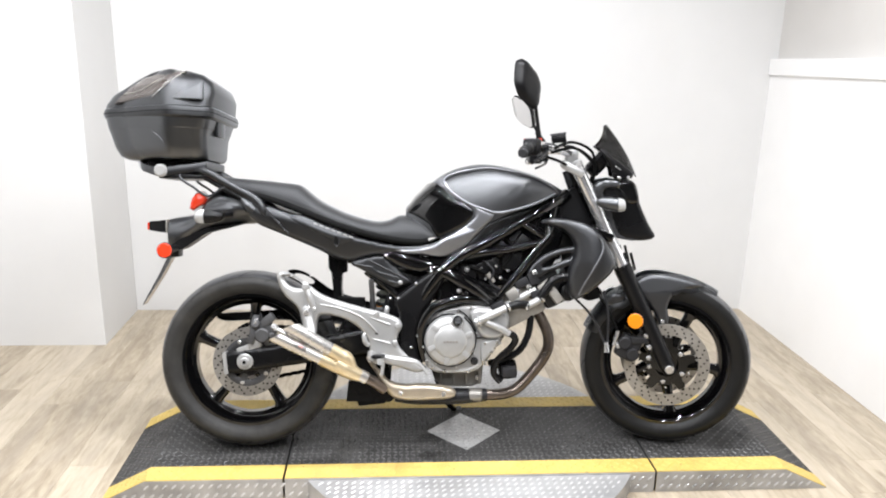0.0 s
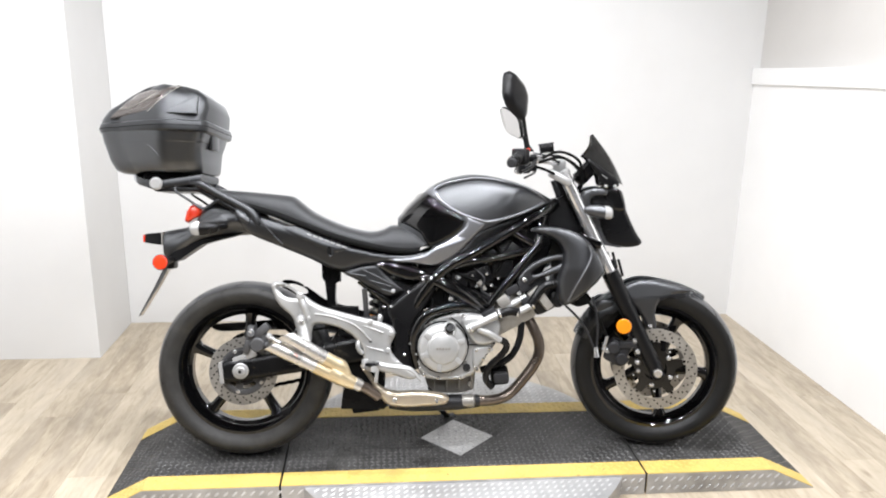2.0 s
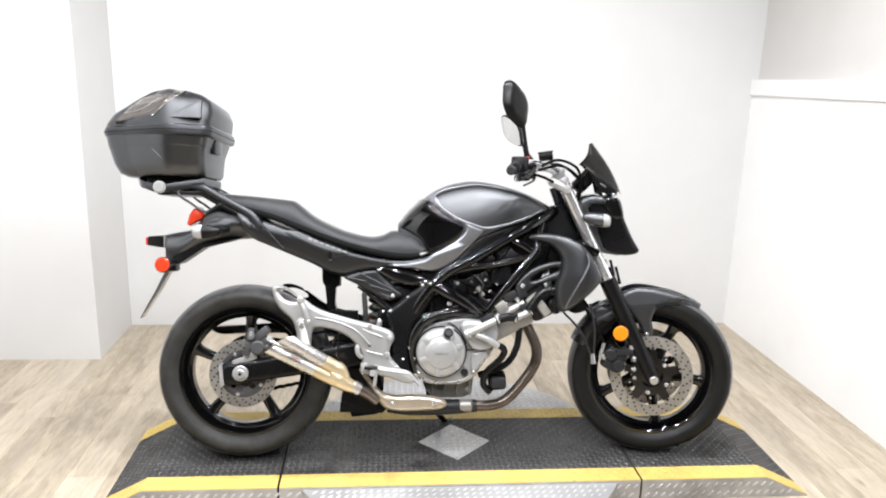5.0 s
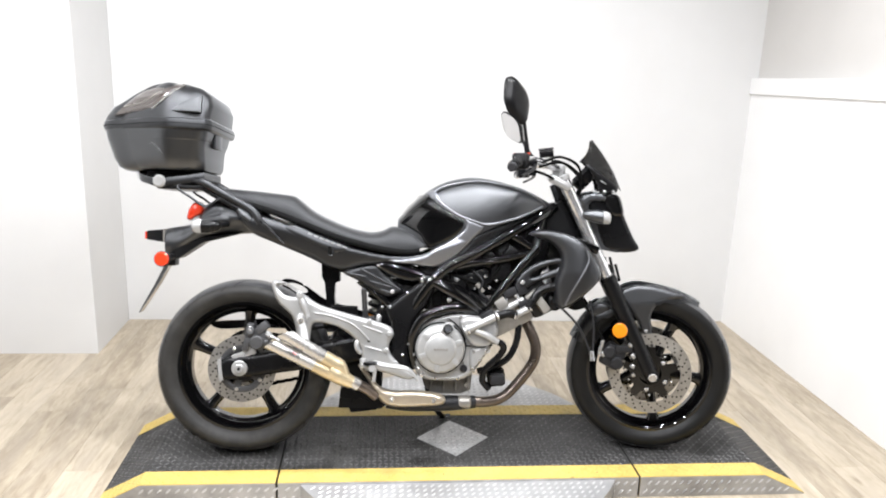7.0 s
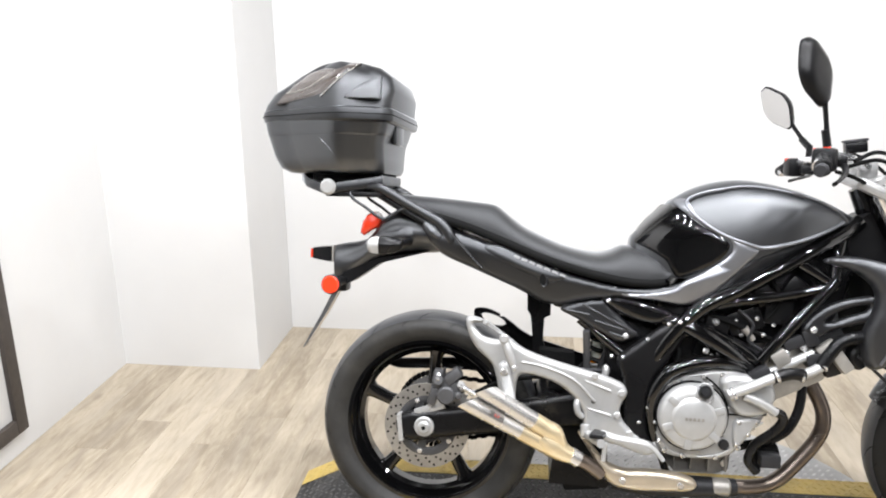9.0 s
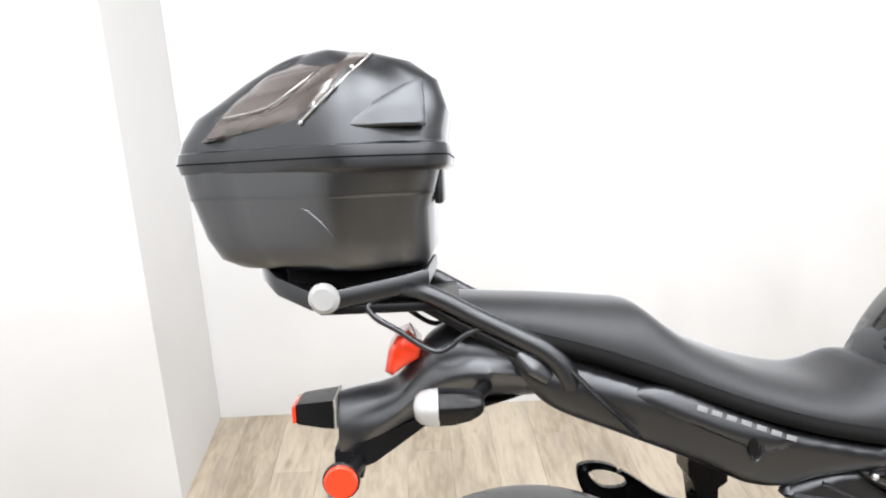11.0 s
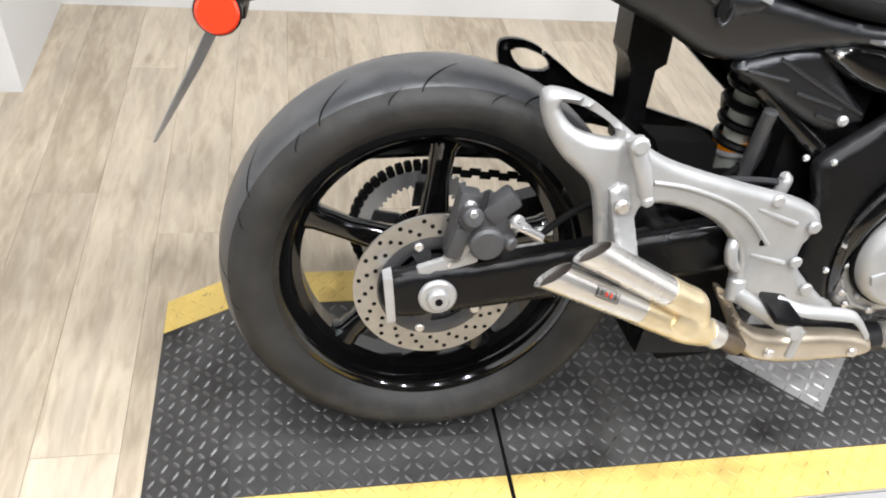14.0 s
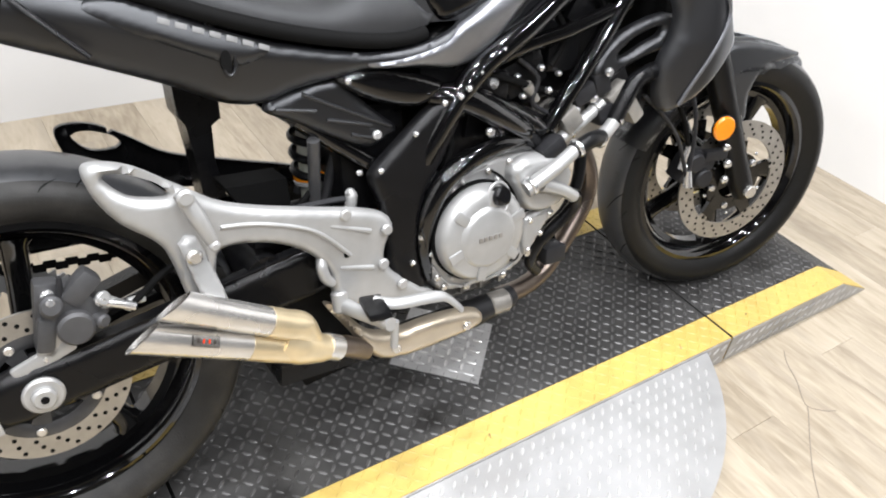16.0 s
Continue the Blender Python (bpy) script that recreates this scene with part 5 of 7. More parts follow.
rails("frame_rail", [(1.056, -0.075, 0.857), (1.031, -0.110, 0.792), (1.024, -0.120, 0.744)], 0.015, "gloss black trellis frame rail")
rails("frame_rail", [(0.612, -0.128, 0.632), (0.663, -0.142, 0.622), (0.720, -0.145, 0.592), (0.789, -0.138, 0.550), (0.850, -0.115, 0.503)], [0.018, 0.024, 0.025, 0.021, 0.014], "gloss black trellis frame rail", flat=0.8)
rails("frame_rail", [(0.600, -0.125, 0.316), (0.588, -0.140, 0.396), (0.597, -0.150, 0.452), (0.632, -0.156, 0.502), (0.702, -0.150, 0.527), (0.779, -0.138, 0.527), (0.851, -0.110, 0.499)], [0.014, 0.017, 0.018, 0.018, 0.017, 0.016, 0.013], "gloss black frame arch over the engine")
PIVOT = [(0.603, 0.611), (0.640, 0.628), (0.677, 0.633), (0.664, 0.589), (0.625, 0.522), (0.592, 0.470), (0.576, 0.395), (0.586, 0.325), (0.612, 0.290), (0.585, 0.284), (0.548, 0.312), (0.524, 0.360), (0.516, 0.420), (0.514, 0.470), (0.500, 0.510), (0.504, 0.532), (0.552, 0.572)]
WEB = [(0.640, 0.610), (0.691, 0.632), (0.766, 0.600), (0.850, 0.546), (0.835, 0.524), (0.752, 0.566), (0.692, 0.586), (0.645, 0.580)]
for sd in (-1, 1):
    part("pivot_plate", panel(PIVOT, lambda u, w: 0.152, 0.006, 0.014, 0.013, side=sd, smooth_n=4), SATIN, bike, "satin black frame pivot plate", 60)
    part("frame_web", panel(WEB, lambda u, w: 0.140, 0.006, 0.012, 0.010, side=sd, smooth_n=4), GLOSS, bike, "gloss black web of the frame", 60)
studs("junction_bolt", [(0.470, -0.146, 0.674), (0.620, -0.165, 0.624), (0.648, -0.167, 0.630), (0.664, -0.166, 0.640), (0.486, -0.130, 0.529), (0.512, -0.152, 0.533), (0.571, -0.158, 0.582), (0.557, -0.160, 0.368), (0.690, -0.160, 0.660), (0.735, -0.158, 0.690)], 0.0048, CHROME, bike, h=0.010, label="small bright frame bolt")
BLACKCOVER = [(0.458, 0.678), (0.488, 0.688), (0.540, 0.682), (0.599, 0.664), (0.638, 0.645), (0.612, 0.622), (0.576, 0.617), (0.519, 0.634), (0.470, 0.662)]
for sd in (-1, 1):
    part("gloss_cover", panel(BLACKCOVER, lambda u, w: 0.143, 0.005, 0.014, 0.012, side=sd, smooth_n=4, bulge=0.006), GLOSS, bike, "gloss black cover at the frame joint", 60)
rails("subframe_tube", [(0.403, -0.10, 0.620), (0.460, -0.105, 0.575), (0.522, -0.115, 0.528)], 0.014, "black subframe tube")
rails("subframe_tube", [(0.452, -0.05, 0.445), (0.470, -0.05, 0.500), (0.490, -0.05, 0.560)], 0.008, "black subframe tube", GREYCAST)
AIRBOX = [(0.640, 0.600), (0.632, 0.690), (0.700, 0.770), (0.900, 0.815), (1.060, 0.850), (1.092, 0.780), (1.072, 0.690), (1.040, 0.620), (0.940, 0.575), (0.800, 0.560)]
part("airbox", loft([[Vector((0.86 + (u - 0.86) * q, v, 0.70 + (w - 0.70) * q)) for u, w in AIRBOX] for v, q in ((-0.078, 0.90), (-0.070, 0.97), (-0.060, 1.0), (0.060, 1.0), (0.070, 0.97), (0.078, 0.90))]), SATIN, bike, "black airbox under the tank", 40)
part("battery_box", box(0.46, 0, 0.69, 0.26, 0.16, 0.10, 0.02), SATIN, bike, "black battery box")

# ---- engine ----
CASEOUT = [(0.593, 0.398), (0.611, 0.452), (0.645, 0.482), (0.692, 0.502), (0.764, 0.514), (0.822, 0.503), (0.875, 0.490), (0.891, 0.457), (0.874, 0.402), (0.846, 0.360), (0.819, 0.321), (0.794, 0.292), (0.762, 0.279), (0.731, 0.275), (0.653, 0.277), (0.619, 0.290), (0.604, 0.312), (0.598, 0.345)]
engine = part("engine", panel(CASEOUT, lambda u, w: 0.142, 0.007, 0.012, 0.012, smooth_n=4), ALU, bike, "silver cast V-twin engine", 50)
part("crankcase", loft([[Vector((u, v, w)) for u, w in CASEOUT] for v in (-0.131, 0.15)]), ALU, engine, smooth=30)
part("far_cover", disc((0.70, 0.165, 0.392), 0.085, (0, 1, 0), 0.04, n=48, bevel=0.01), ALU, engine)
cu, cw = 0.687, 0.392
cover = part("clutch_cover", lathe([(0.0, -0.195), (0.046, -0.196), (0.051, -0.193), (0.055, -0.188), (0.073, -0.186), (0.080, -0.180), (0.085, -0.168), (0.0862, -0.135)], cu, cw, 72), ALU, engine, "round silver clutch cover", 40)
for k in range(6):
    a = radians(20 + 60 * k)
    part("cover_rib", box(0, 0, 0, 0.034, 0.006, 0.018, 0.0028, m=Matrix.Translation((cu + 0.063 * math.cos(a), -0.1870, cw + 0.063 * math.sin(a))) @ Matrix.Rotation(-a, 4, "Y")), ALU, cover)
for k in range(5):
    part("cover_mark", box(cu - 0.020 + 0.010 * k, -0.1964, cw + 0.001, 0.007, 0.0016, 0.008, 0.0003), DULL, cover)
part("oil_filler", disc((0.709, -0.188, 0.460), 0.016, (0.1, -1, 0.35), 0.030, n=20, bevel=0.004), SATIN, engine, "black oil filler cap")
part("pump_cover", panel([(0.753, 0.476), (0.772, 0.502), (0.822, 0.501), (0.872, 0.484), (0.889, 0.453), (0.869, 0.407), (0.823, 0.396), (0.785, 0.411)], lambda u, w: 0.168, 0.006, 0.014, 0.02, smooth_n=4), ALU, engine, "silver water pump cover", 50)
part("gasket_line", lathe([(0.0860, -0.158), (0.0895, -0.159), (0.0895, -0.150), (0.0860, -0.149)], cu, cw, 72), DARK, cover)
studs("case_bolt", [(p[0], -0.145, p[1]) for p in [(0.612, 0.318), (0.626, 0.296), (0.672, 0.284), (0.752, 0.284), (0.808, 0.474), (0.866, 0.474), (0.877, 0.417), (0.838, 0.366), (0.806, 0.312), (0.716, 0.489), (0.646, 0.469), (0.760, 0.497)]], 0.0065, STEEL, engine, h=0.010)
part("sight_glass", disc((0.771, -0.148, 0.320), 0.013, (0, -1, 0), 0.01, n=20, bevel=0.002), GREYCAST, engine)
sump = loft([[Vector((u, v, w)) for u, w in [(0.620, 0.300), (0.812, 0.300), (0.806, 0.226), (0.771, 0.212), (0.668, 0.212), (0.640, 0.240)]] for v in (-0.052, -0.058, 0.11)])
part("sump", sump, DULL, engine, "dull grey sump set in under the crankcase", 30)
for u in (0.664, 0.708, 0.752, 0.796):
    part("sump_web", box(u, -0.066, 0.255, 0.006, 0.022, 0.060, 0.002), DULL, engine)
for q in (((0.719, 0.491), (0.742, 0.474), (0.764, 0.446), (0.775, 0.418), (0.776, 0.399)), ((0.776, 0.3985), (0.822, 0.3995), (0.870, 0.4025))):
    part("cover_joint", tube([(u, -0.1475 if w < 0.41 else -0.150, w) for u, w in q], 0.0024, 8, 4), DARK, engine)
boss = [(0.710 + 0.021 * math.cos(a), -0.1845 + 0.004 * math.sin(a), 0.455 + 0.026 * math.sin(a)) for a in (radians(-190 + 20 * k) for k in range(20))]
part("filler_boss", tube(boss, 0.0032, 8, 2), ALU, engine)
studs("cover_bolt", [(cu + 0.0925 * math.cos(a), -0.146, cw + 0.0925 * math.sin(a)) for a in (radians(15 + 45 * k) for k in range(8))], 0.0058, ALU, cover, h=0.014)
for q in ([(0.604, 0.342), (0.635, 0.300), (0.681, 0.281)], [(0.708, 0.284), (0.752, 0.289), (0.786, 0.306)], [(0.814, 0.385), (0.856, 0.397), (0.883, 0.417)], [(0.810, 0.354), (0.845, 0.370), (0.864, 0.382)], [(0.625, 0.461), (0.666, 0.486), (0.716, 0.496)]):
    part("casting_rib", tube([(u, -0.1425, w) for u, w in q], 0.0032, 8, 4), ALU, engine)
lower = part("sprocket_cover", panel([(0.798, 0.388), (0.860, 0.392), (0.838, 0.356), (0.816, 0.326), (0.796, 0.312), (0.790, 0.346)], lambda u, w: 0.151, 0.005, 0.008, 0.009, smooth_n=4), ALU, engine, "small silver side cover", 50)
studs("cover_bolt", [(p[0], -0.153, p[1]) for p in [(0.805, 0.380), (0.848, 0.384), (0.828, 0.350), (0.801, 0.322)]], 0.0055, STEEL, lower, h=0.008)
part("drain_plug", disc((0.792, -0.066, 0.246), 0.010, (0, -1, 0), 0.012, n=6), STEEL, engine)
# water pump side of the case and cylinder
ax0, ax1 = Vector((0.80, 0, 0.44)), Vector((1.02, 0, 0.555))
dirn = (ax1 - ax0).normalized()
m = Matrix.Translation((ax0 + ax1) / 2 + Vector((0, 0.0, 0))) @ Matrix.Rotation(-math.atan2(dirn.z, dirn.x), 4, "Y")
part("front_cylinder", box(0, 0, 0, 0.20, 0.21, 0.12, 0.015, m=m), DULL, engine, "silver front cylinder", 40)
m = Matrix.Translation(ax1 + dirn * 0.02) @ Matrix.Rotation(-math.atan2(dirn.z, dirn.x), 4, "Y")
part("front_head", box(0, 0, 0, 0.09, 0.21, 0.13, 0.02, m=m), GREYCAST, engine, "grey cylinder head", 40)
part("rear_cylinder", box(0, 0, 0, 0.13, 0.20, 0.24, 0.02, m=Matrix.Translation((0.695, 0, 0.585)) @ Matrix.Rotation(radians(-12), 4, "Y")), SATIN, engine, "black rear cylinder behind the frame", 40)
rng = random.Random(7)
for c, s in (((0.93, -0.125, 0.585), (0.05, 0.03, 0.03)), ((0.97, -0.125, 0.60), (0.035, 0.03, 0.045)), ((1.01, -0.13, 0.575), (0.05, 0.03, 0.028)), ((0.90, -0.13, 0.545), (0.04, 0.03, 0.04)), ((1.045, -0.13, 0.545), (0.03, 0.035, 0.06)), ((0.85, -0.14, 0.505), (0.05, 0.04, 0.03)), ((0.985, -0.12, 0.545), (0.045, 0.05, 0.035))):
    part("head_fitting", box(0, 0, 0, *s, 0.006, m=Matrix.Translation(c) @ Matrix.Rotation(radians(rng.uniform(-40, 10)), 4, "Y")), rng.choice((GREYCAST, GREYCAST, DULL)), engine, "grey casting on the head")
# clutter inside the frame: throttle bodies, injectors, wiring
for c, s in (((0.82, -0.08, 0.63), (0.09, 0.05, 0.06)), ((0.90, -0.085, 0.66), (0.07, 0.05, 0.07)), ((0.86, -0.09, 0.70), (0.05, 0.04, 0.05)), ((0.75, -0.09, 0.62), (0.06, 0.05, 0.05)), ((0.94, -0.08, 0.72), (0.05, 0.05, 0.05)), ((0.72, -0.09, 0.56), (0.05, 0.04, 0.05))):
    part("throttle_body", box(0, 0, 0, *s, 0.008, m=Matrix.Translation(c) @ Matrix.Rotation(radians(rng.uniform(-40, 40)), 4, "Y")), SATIN, engine, "black throttle casting inside the frame")
for c, r in (((0.845, -0.115, 0.640), 0.006), ((0.885, -0.115, 0.625), 0.005), ((0.925, -0.12, 0.607), 0.007), ((0.955, -0.13, 0.575), 0.010), ((0.915, -0.13, 0.56), 0.009), ((0.86, -0.12, 0.60), 0.006)):
    studs("bright_union", [c], r, CHROME, engine, (0.1, -1, 0.1), 0.02)
for k, pts in enumerate((((0.70, -0.10, 0.655), (0.76, -0.12, 0.635), (0.84, -0.11, 0.605), (0.90, -0.10, 0.58)), ((0.88, -0.09, 0.74), (0.90, -0.11, 0.69), (0.87, -0.11, 0.64)), ((0.95, -0.10, 0.78), (0.99, -0.11, 0.72), (0.97, -0.11, 0.66)), ((0.62, -0.11, 0.60), (0.655, -0.125, 0.55), (0.64, -0.125, 0.50)))):
    part("wiring", tube(pts, 0.006), DARK, engine)

for c, r in (((0.743, -0.118, 0.628), 0.010), ((0.794, -0.115, 0.633), 0.004), ((0.808, -0.115, 0.596), 0.005), ((0.751, -0.135, 0.551), 0.008), ((0.732, -0.135, 0.546), 0.004)):
    studs("bright_union", [c], r, CHROME, engine, (0.15, -1, 0.15), 0.018)
part("air_duct", tube([(0.693, -0.085, 0.587), (0.735, -0.09, 0.588), (0.806, -0.09, 0.562), (0.895, -0.09, 0.522)], [0.014, 0.019, 0.019, 0.013], 14), GREYCAST, engine, "dark grey rubber duct")
part("fuel_line", tube([(0.80, -0.11, 0.66), (0.835, -0.12, 0.625), (0.825, -0.12, 0.585), (0.86, -0.12, 0.56)], 0.0045, 8), GREYCAST, engine)
part("injector", tube([(0.815, -0.115, 0.615), (0.838, -0.115, 0.585)], [0.010, 0.007], 12), DULL, engine)
part("bypass_pipe", tube([(0.880, -0.128, 0.508), (0.930, -0.130, 0.535), (0.980, -0.128, 0.562)], 0.0115, 14), ALU, engine, "silver bypass pipe")
for c in ((0.965, -0.128, 0.553), (0.905, -0.128, 0.521)):
    part("hose_clamp", disc(c, 0.0155, (0.88, 0, 0.48), 0.008, n=16, bevel=0.002), CHROME, engine)
# cooling pipes
part("water_pipe", tube([(0.770, -0.180, 0.455), (0.820, -0.185, 0.480), (0.880, -0.180, 0.508)], [0.0145, 0.0125, 0.0125], 14), ALU, engine, "silver water pipe")
part("water_hose", tube([(0.872, -0.180, 0.504), (0.912, -0.178, 0.516), (0.946, -0.168, 0.512)], 0.0150, 14), SATIN, engine, "black water hose")
part("water_pipe", tube([(0.938, -0.168, 0.510), (0.968, -0.160, 0.520), (0.998, -0.150, 0.536)], 0.0125, 14), ALU, engine, "silver water pipe")
part("water_hose", tube([(0.991, -0.151, 0.531), (1.012, -0.152, 0.566), (1.040, -0.150, 0.598), (1.092, -0.145, 0.610)], 0.0158, 14), SATIN, engine, "black water hose")
for p, d in (((0.880, -0.180, 0.508), (1, 0, 0.45)), ((0.942, -0.168, 0.511), (1, 0, 0.1)), ((0.996, -0.150, 0.535), (1, 0, 0.8)), ((0.780, -0.181, 0.460), (1, 0, 0.5))):
    part("hose_clamp", disc(p, 0.0172, d, 0.009, n=18, bevel=0.002), CHROME, engine, "bright hose clamp")
part("lower_hose", tube([(0.878, -0.172, 0.420), (0.902, -0.160, 0.408), (0.908, -0.150, 0.386), (0.890, -0.140, 0.357), (0.853, -0.125, 0.318), (0.842, -0.110, 0.272), (0.867, -0.100, 0.240)], 0.012, 12), SATIN, engine, "black lower water hose")
part("pipe_elbow", tube([(0.806, -0.178, 0.456), (0.846, -0.181, 0.440), (0.884, -0.174, 0.416)], 0.0115, 12), ALU, engine)
part("oil_filter", disc((0.897, -0.060, 0.274), 0.034, (1, 0, 0.1), 0.06, n=28, bevel=0.006), DARK, engine, "black oil filter")
part("oil_cooler_box", box(0.895, -0.10, 0.275, 0.05, 0.05, 0.035, 0.006), GREYCAST, engine)

# ---- exhaust ----
part("header_pipe", tube([(0.990, -0.020, 0.500), (1.021, -0.034, 0.445), (1.044, -0.040, 0.384), (1.034, -0.040, 0.322), (0.975, -0.042, 0.242), (0.922, -0.048, 0.196), (0.860, -0.060, 0.184), (0.791, -0.070, 0.188)], 0.0195, 16), BROWN, bike, "tarnished steel exhaust header", 60)
part("coolant_hose", tube([(0.972, -0.090, 0.480), (0.964, -0.096, 0.410), (0.936, -0.098, 0.352), (0.888, -0.090, 0.318), (0.830, -0.070, 0.296)], 0.0120, 14), SATIN, bike, "black coolant hose behind the crankcase", 60)
BELLY = [(0.406, 0.329), (0.429, 0.316), (0.452, 0.285), (0.483, 0.252), (0.529, 0.237), (0.591, 0.239), (0.654, 0.235), (0.697, 0.224), (0.712, 0.207), (0.693, 0.189), (0.621, 0.183), (0.535, 0.183), (0.487, 0.201), (0.445, 0.266)]
guard = part("collector", panel(BELLY, lambda u, w: 0.150 + 0.05 * (w - 0.2), 0.006, 0.016, 0.014, smooth_n=4), TANSTEEL, bike, "tan-tinted steel exhaust collector and heel guard, floor reflection in its colour", 60)
part("collector_tube", tube([(0.821, -0.080, 0.188), (0.721, -0.090, 0.186), (0.584, -0.100, 0.189), (0.506, -0.100, 0.196)], [0.022, 0.028, 0.030, 0.026], 18), GREYCAST, guard)
studs("guard_bolt", [(p[0], -0.153, p[1]) for p in [(0.523, 0.210), (0.668, 0.207)]], 0.009, STEEL, guard)
part("front_cap", disc((0.780, -0.090, 0.190), 0.0235, (1, 0, 0), 0.05, n=24, bevel=0.006), DULL, guard)
part("cat_box", loft([[Vector((u, v, w)) for u, w in [(0.344, 0.236), (0.426, 0.236), (0.506, 0.181), (0.486, 0.165), (0.337, 0.168)]] for v in (-0.09, 0.10)]), SATIN, bike, "black chamber under the swing arm pivot")

SIL0, SIL1 = (0.124, -0.224, 0.410), (0.328, -0.188, 0.302)
SIL2, SIL3 = (0.168, -0.226, 0.444), (0.345, -0.192, 0.334)


def barrel(a, b, r):
    """A slash-cut tube from its open end a to b."""
    a, b = Vector(a), Vector(b)
    d = (b - a).normalized()
    up = Vector((0, -1, 0))
    up = (up - d * up.dot(d)).normalized()
    side = d.cross(up)
    L = (b - a).length
    rings = []
    for f, q in ((0.02, r - 0.002), (0.0, r - 0.001), (0.0, r), (0.3, r), (0.62, r), (1.0, r * 0.94)):
        ring = []
        for k in range(28):
            t = 2 * math.pi * k / 28
            off = up * (q * math.cos(t)) + side * (q * math.sin(t))
            cut = -(0.7 * side.dot(off) + 0.6 * up.dot(off)) * (1 if f < 0.05 else 0)
            ring.append(a + d * (L * f + cut) + off)
        rings.append(ring)
    inner = [[p + d * 0.05 for p in rings[0]]]
    return loft(inner + rings, caps=True)


silencer = part("silencer", barrel(SIL0, SIL1, 0.0222), STEEL, bike, "twin slash-cut stainless silencer", 40)
part("upper_barrel", barrel(SIL2, SIL3, 0.0222), STEEL, silencer, smooth=40)
for a, b in ((SIL0, SIL1), (SIL2, SIL3)):
    d = (Vector(b) - Vector(a)).normalized()
    up = (Vector((0, -1, 0)) - d * d.dot(Vector((0, -1, 0)))).normalized()
    side = d.cross(up)
    spread = [up * (0.0204 * math.cos(t)) + side * (0.0204 * math.sin(t)) for t in (2 * math.pi * k / 24 for k in range(24))]
    part("barrel_mouth", loft([[Vector(a) + d * (dep - 0.7 * side.dot(o) - 0.6 * up.dot(o)) + o for o in spread] for dep in (0.0075, 0.030)]), SOOT, silencer)
g = bmesh.new()
add(g, tube([Vector(SIL0).lerp(Vector(SIL1), 0.66), Vector(SIL0).lerp(Vector(SIL1), 0.85), SIL1, (0.360, -0.185, 0.288)], [0.0229, 0.0236, 0.0235, 0.018], 24))
add(g, tube([Vector(SIL2).lerp(Vector(SIL3), 0.70), Vector(SIL2).lerp(Vector(SIL3), 0.88), SIL3, (0.363, -0.185, 0.296)], [0.0229, 0.0236, 0.0235, 0.018], 24))
add(g, tube([(0.311, -0.187, 0.326), (0.341, -0.185, 0.303), (0.371, -0.180, 0.283), (0.393, -0.175, 0.273)], [0.030, 0.032, 0.024, 0.019], 24))
part("heat_tint", g, GOLD, silencer, "gold heat-tinted collector of the silencer", 60)
part("inlet_clamp", tube([(0.386, -0.178, 0.279), (0.408, -0.172, 0.265)], [0.021, 0.021], 24), STEEL, silencer)
part("link_pipe", tube([(0.393, -0.172, 0.272), (0.430, -0.160, 0.253), (0.468, -0.140, 0.221)], 0.018, 18), BROWN, silencer)
sd_ax = (Vector(SIL1) - Vector(SIL0)).normalized()
sd_out = Vector((0, -0.86, 0.5))
sd_out = (sd_out - sd_ax * sd_out.dot(sd_ax)).normalized()
SD = Matrix((sd_ax, sd_out.cross(sd_ax), sd_out)).transposed().to_4x4()
SDM = Matrix.Translation(Vector(SIL0).lerp(Vector(SIL1), 0.33)) @ SD


def wrap_patch(half_len, a0, a1, r):
    """A thin sheet bent round the lower barrel."""
    rows = [[Vector((x, r * math.sin(a), r * math.cos(a))) for a in (radians(a0 + (a1 - a0) * k / 6) for k in range(7))] for x in (-half_len, half_len)]
    bm = loft(rows, closed=False, caps=False)
    bmesh.ops.solidify(bm, geom=bm.faces[:], thickness=0.0006)
    return bm


plate = part("maker_plate", wrap_patch(0.0205, -20, 20, 0.0228), BROWN, silencer, "small dark maker's plate with a pale field", xf=SDM)
part("plate_field", wrap_patch(0.0195, -18, 18, 0.0234), STEEL, plate, xf=SDM)
for k in range(4):
    part("maker_bar", box(-0.0125 + 0.0083 * k, 0.0, 0.0237, 0.0026, 0.006, 0.0008, 0.0002), (BROWN, RED, RED, BROWN)[k], plate, xf=SDM)
# side stand on the far side
part("side_stand", tube([(0.66, 0.11, 0.20), (0.70, 0.18, 0.10), (0.735, 0.245, 0.052)], [0.012, 0.011, 0.010], 12), SATIN, bike, "black side stand on the far side")
part("stand_foot", box(0, 0, 0, 0.06, 0.035, 0.008, 0.003, m=Matrix.Translation((0.735, 0.250, 0.053)) @ Matrix.Rotation(radians(13), 4, "X")), SATIN, bike)

# ---- front end, turned with the bars ----
FTOP, FBOT = Vector((1.136, 0, 0.998)), Vector((1.476, 0, 0.296))
fd = (FBOT - FTOP).normalized()


def along(w):
    return FTOP + (FBOT - FTOP) * ((FTOP.z - w) / (FTOP.z - FBOT.z))


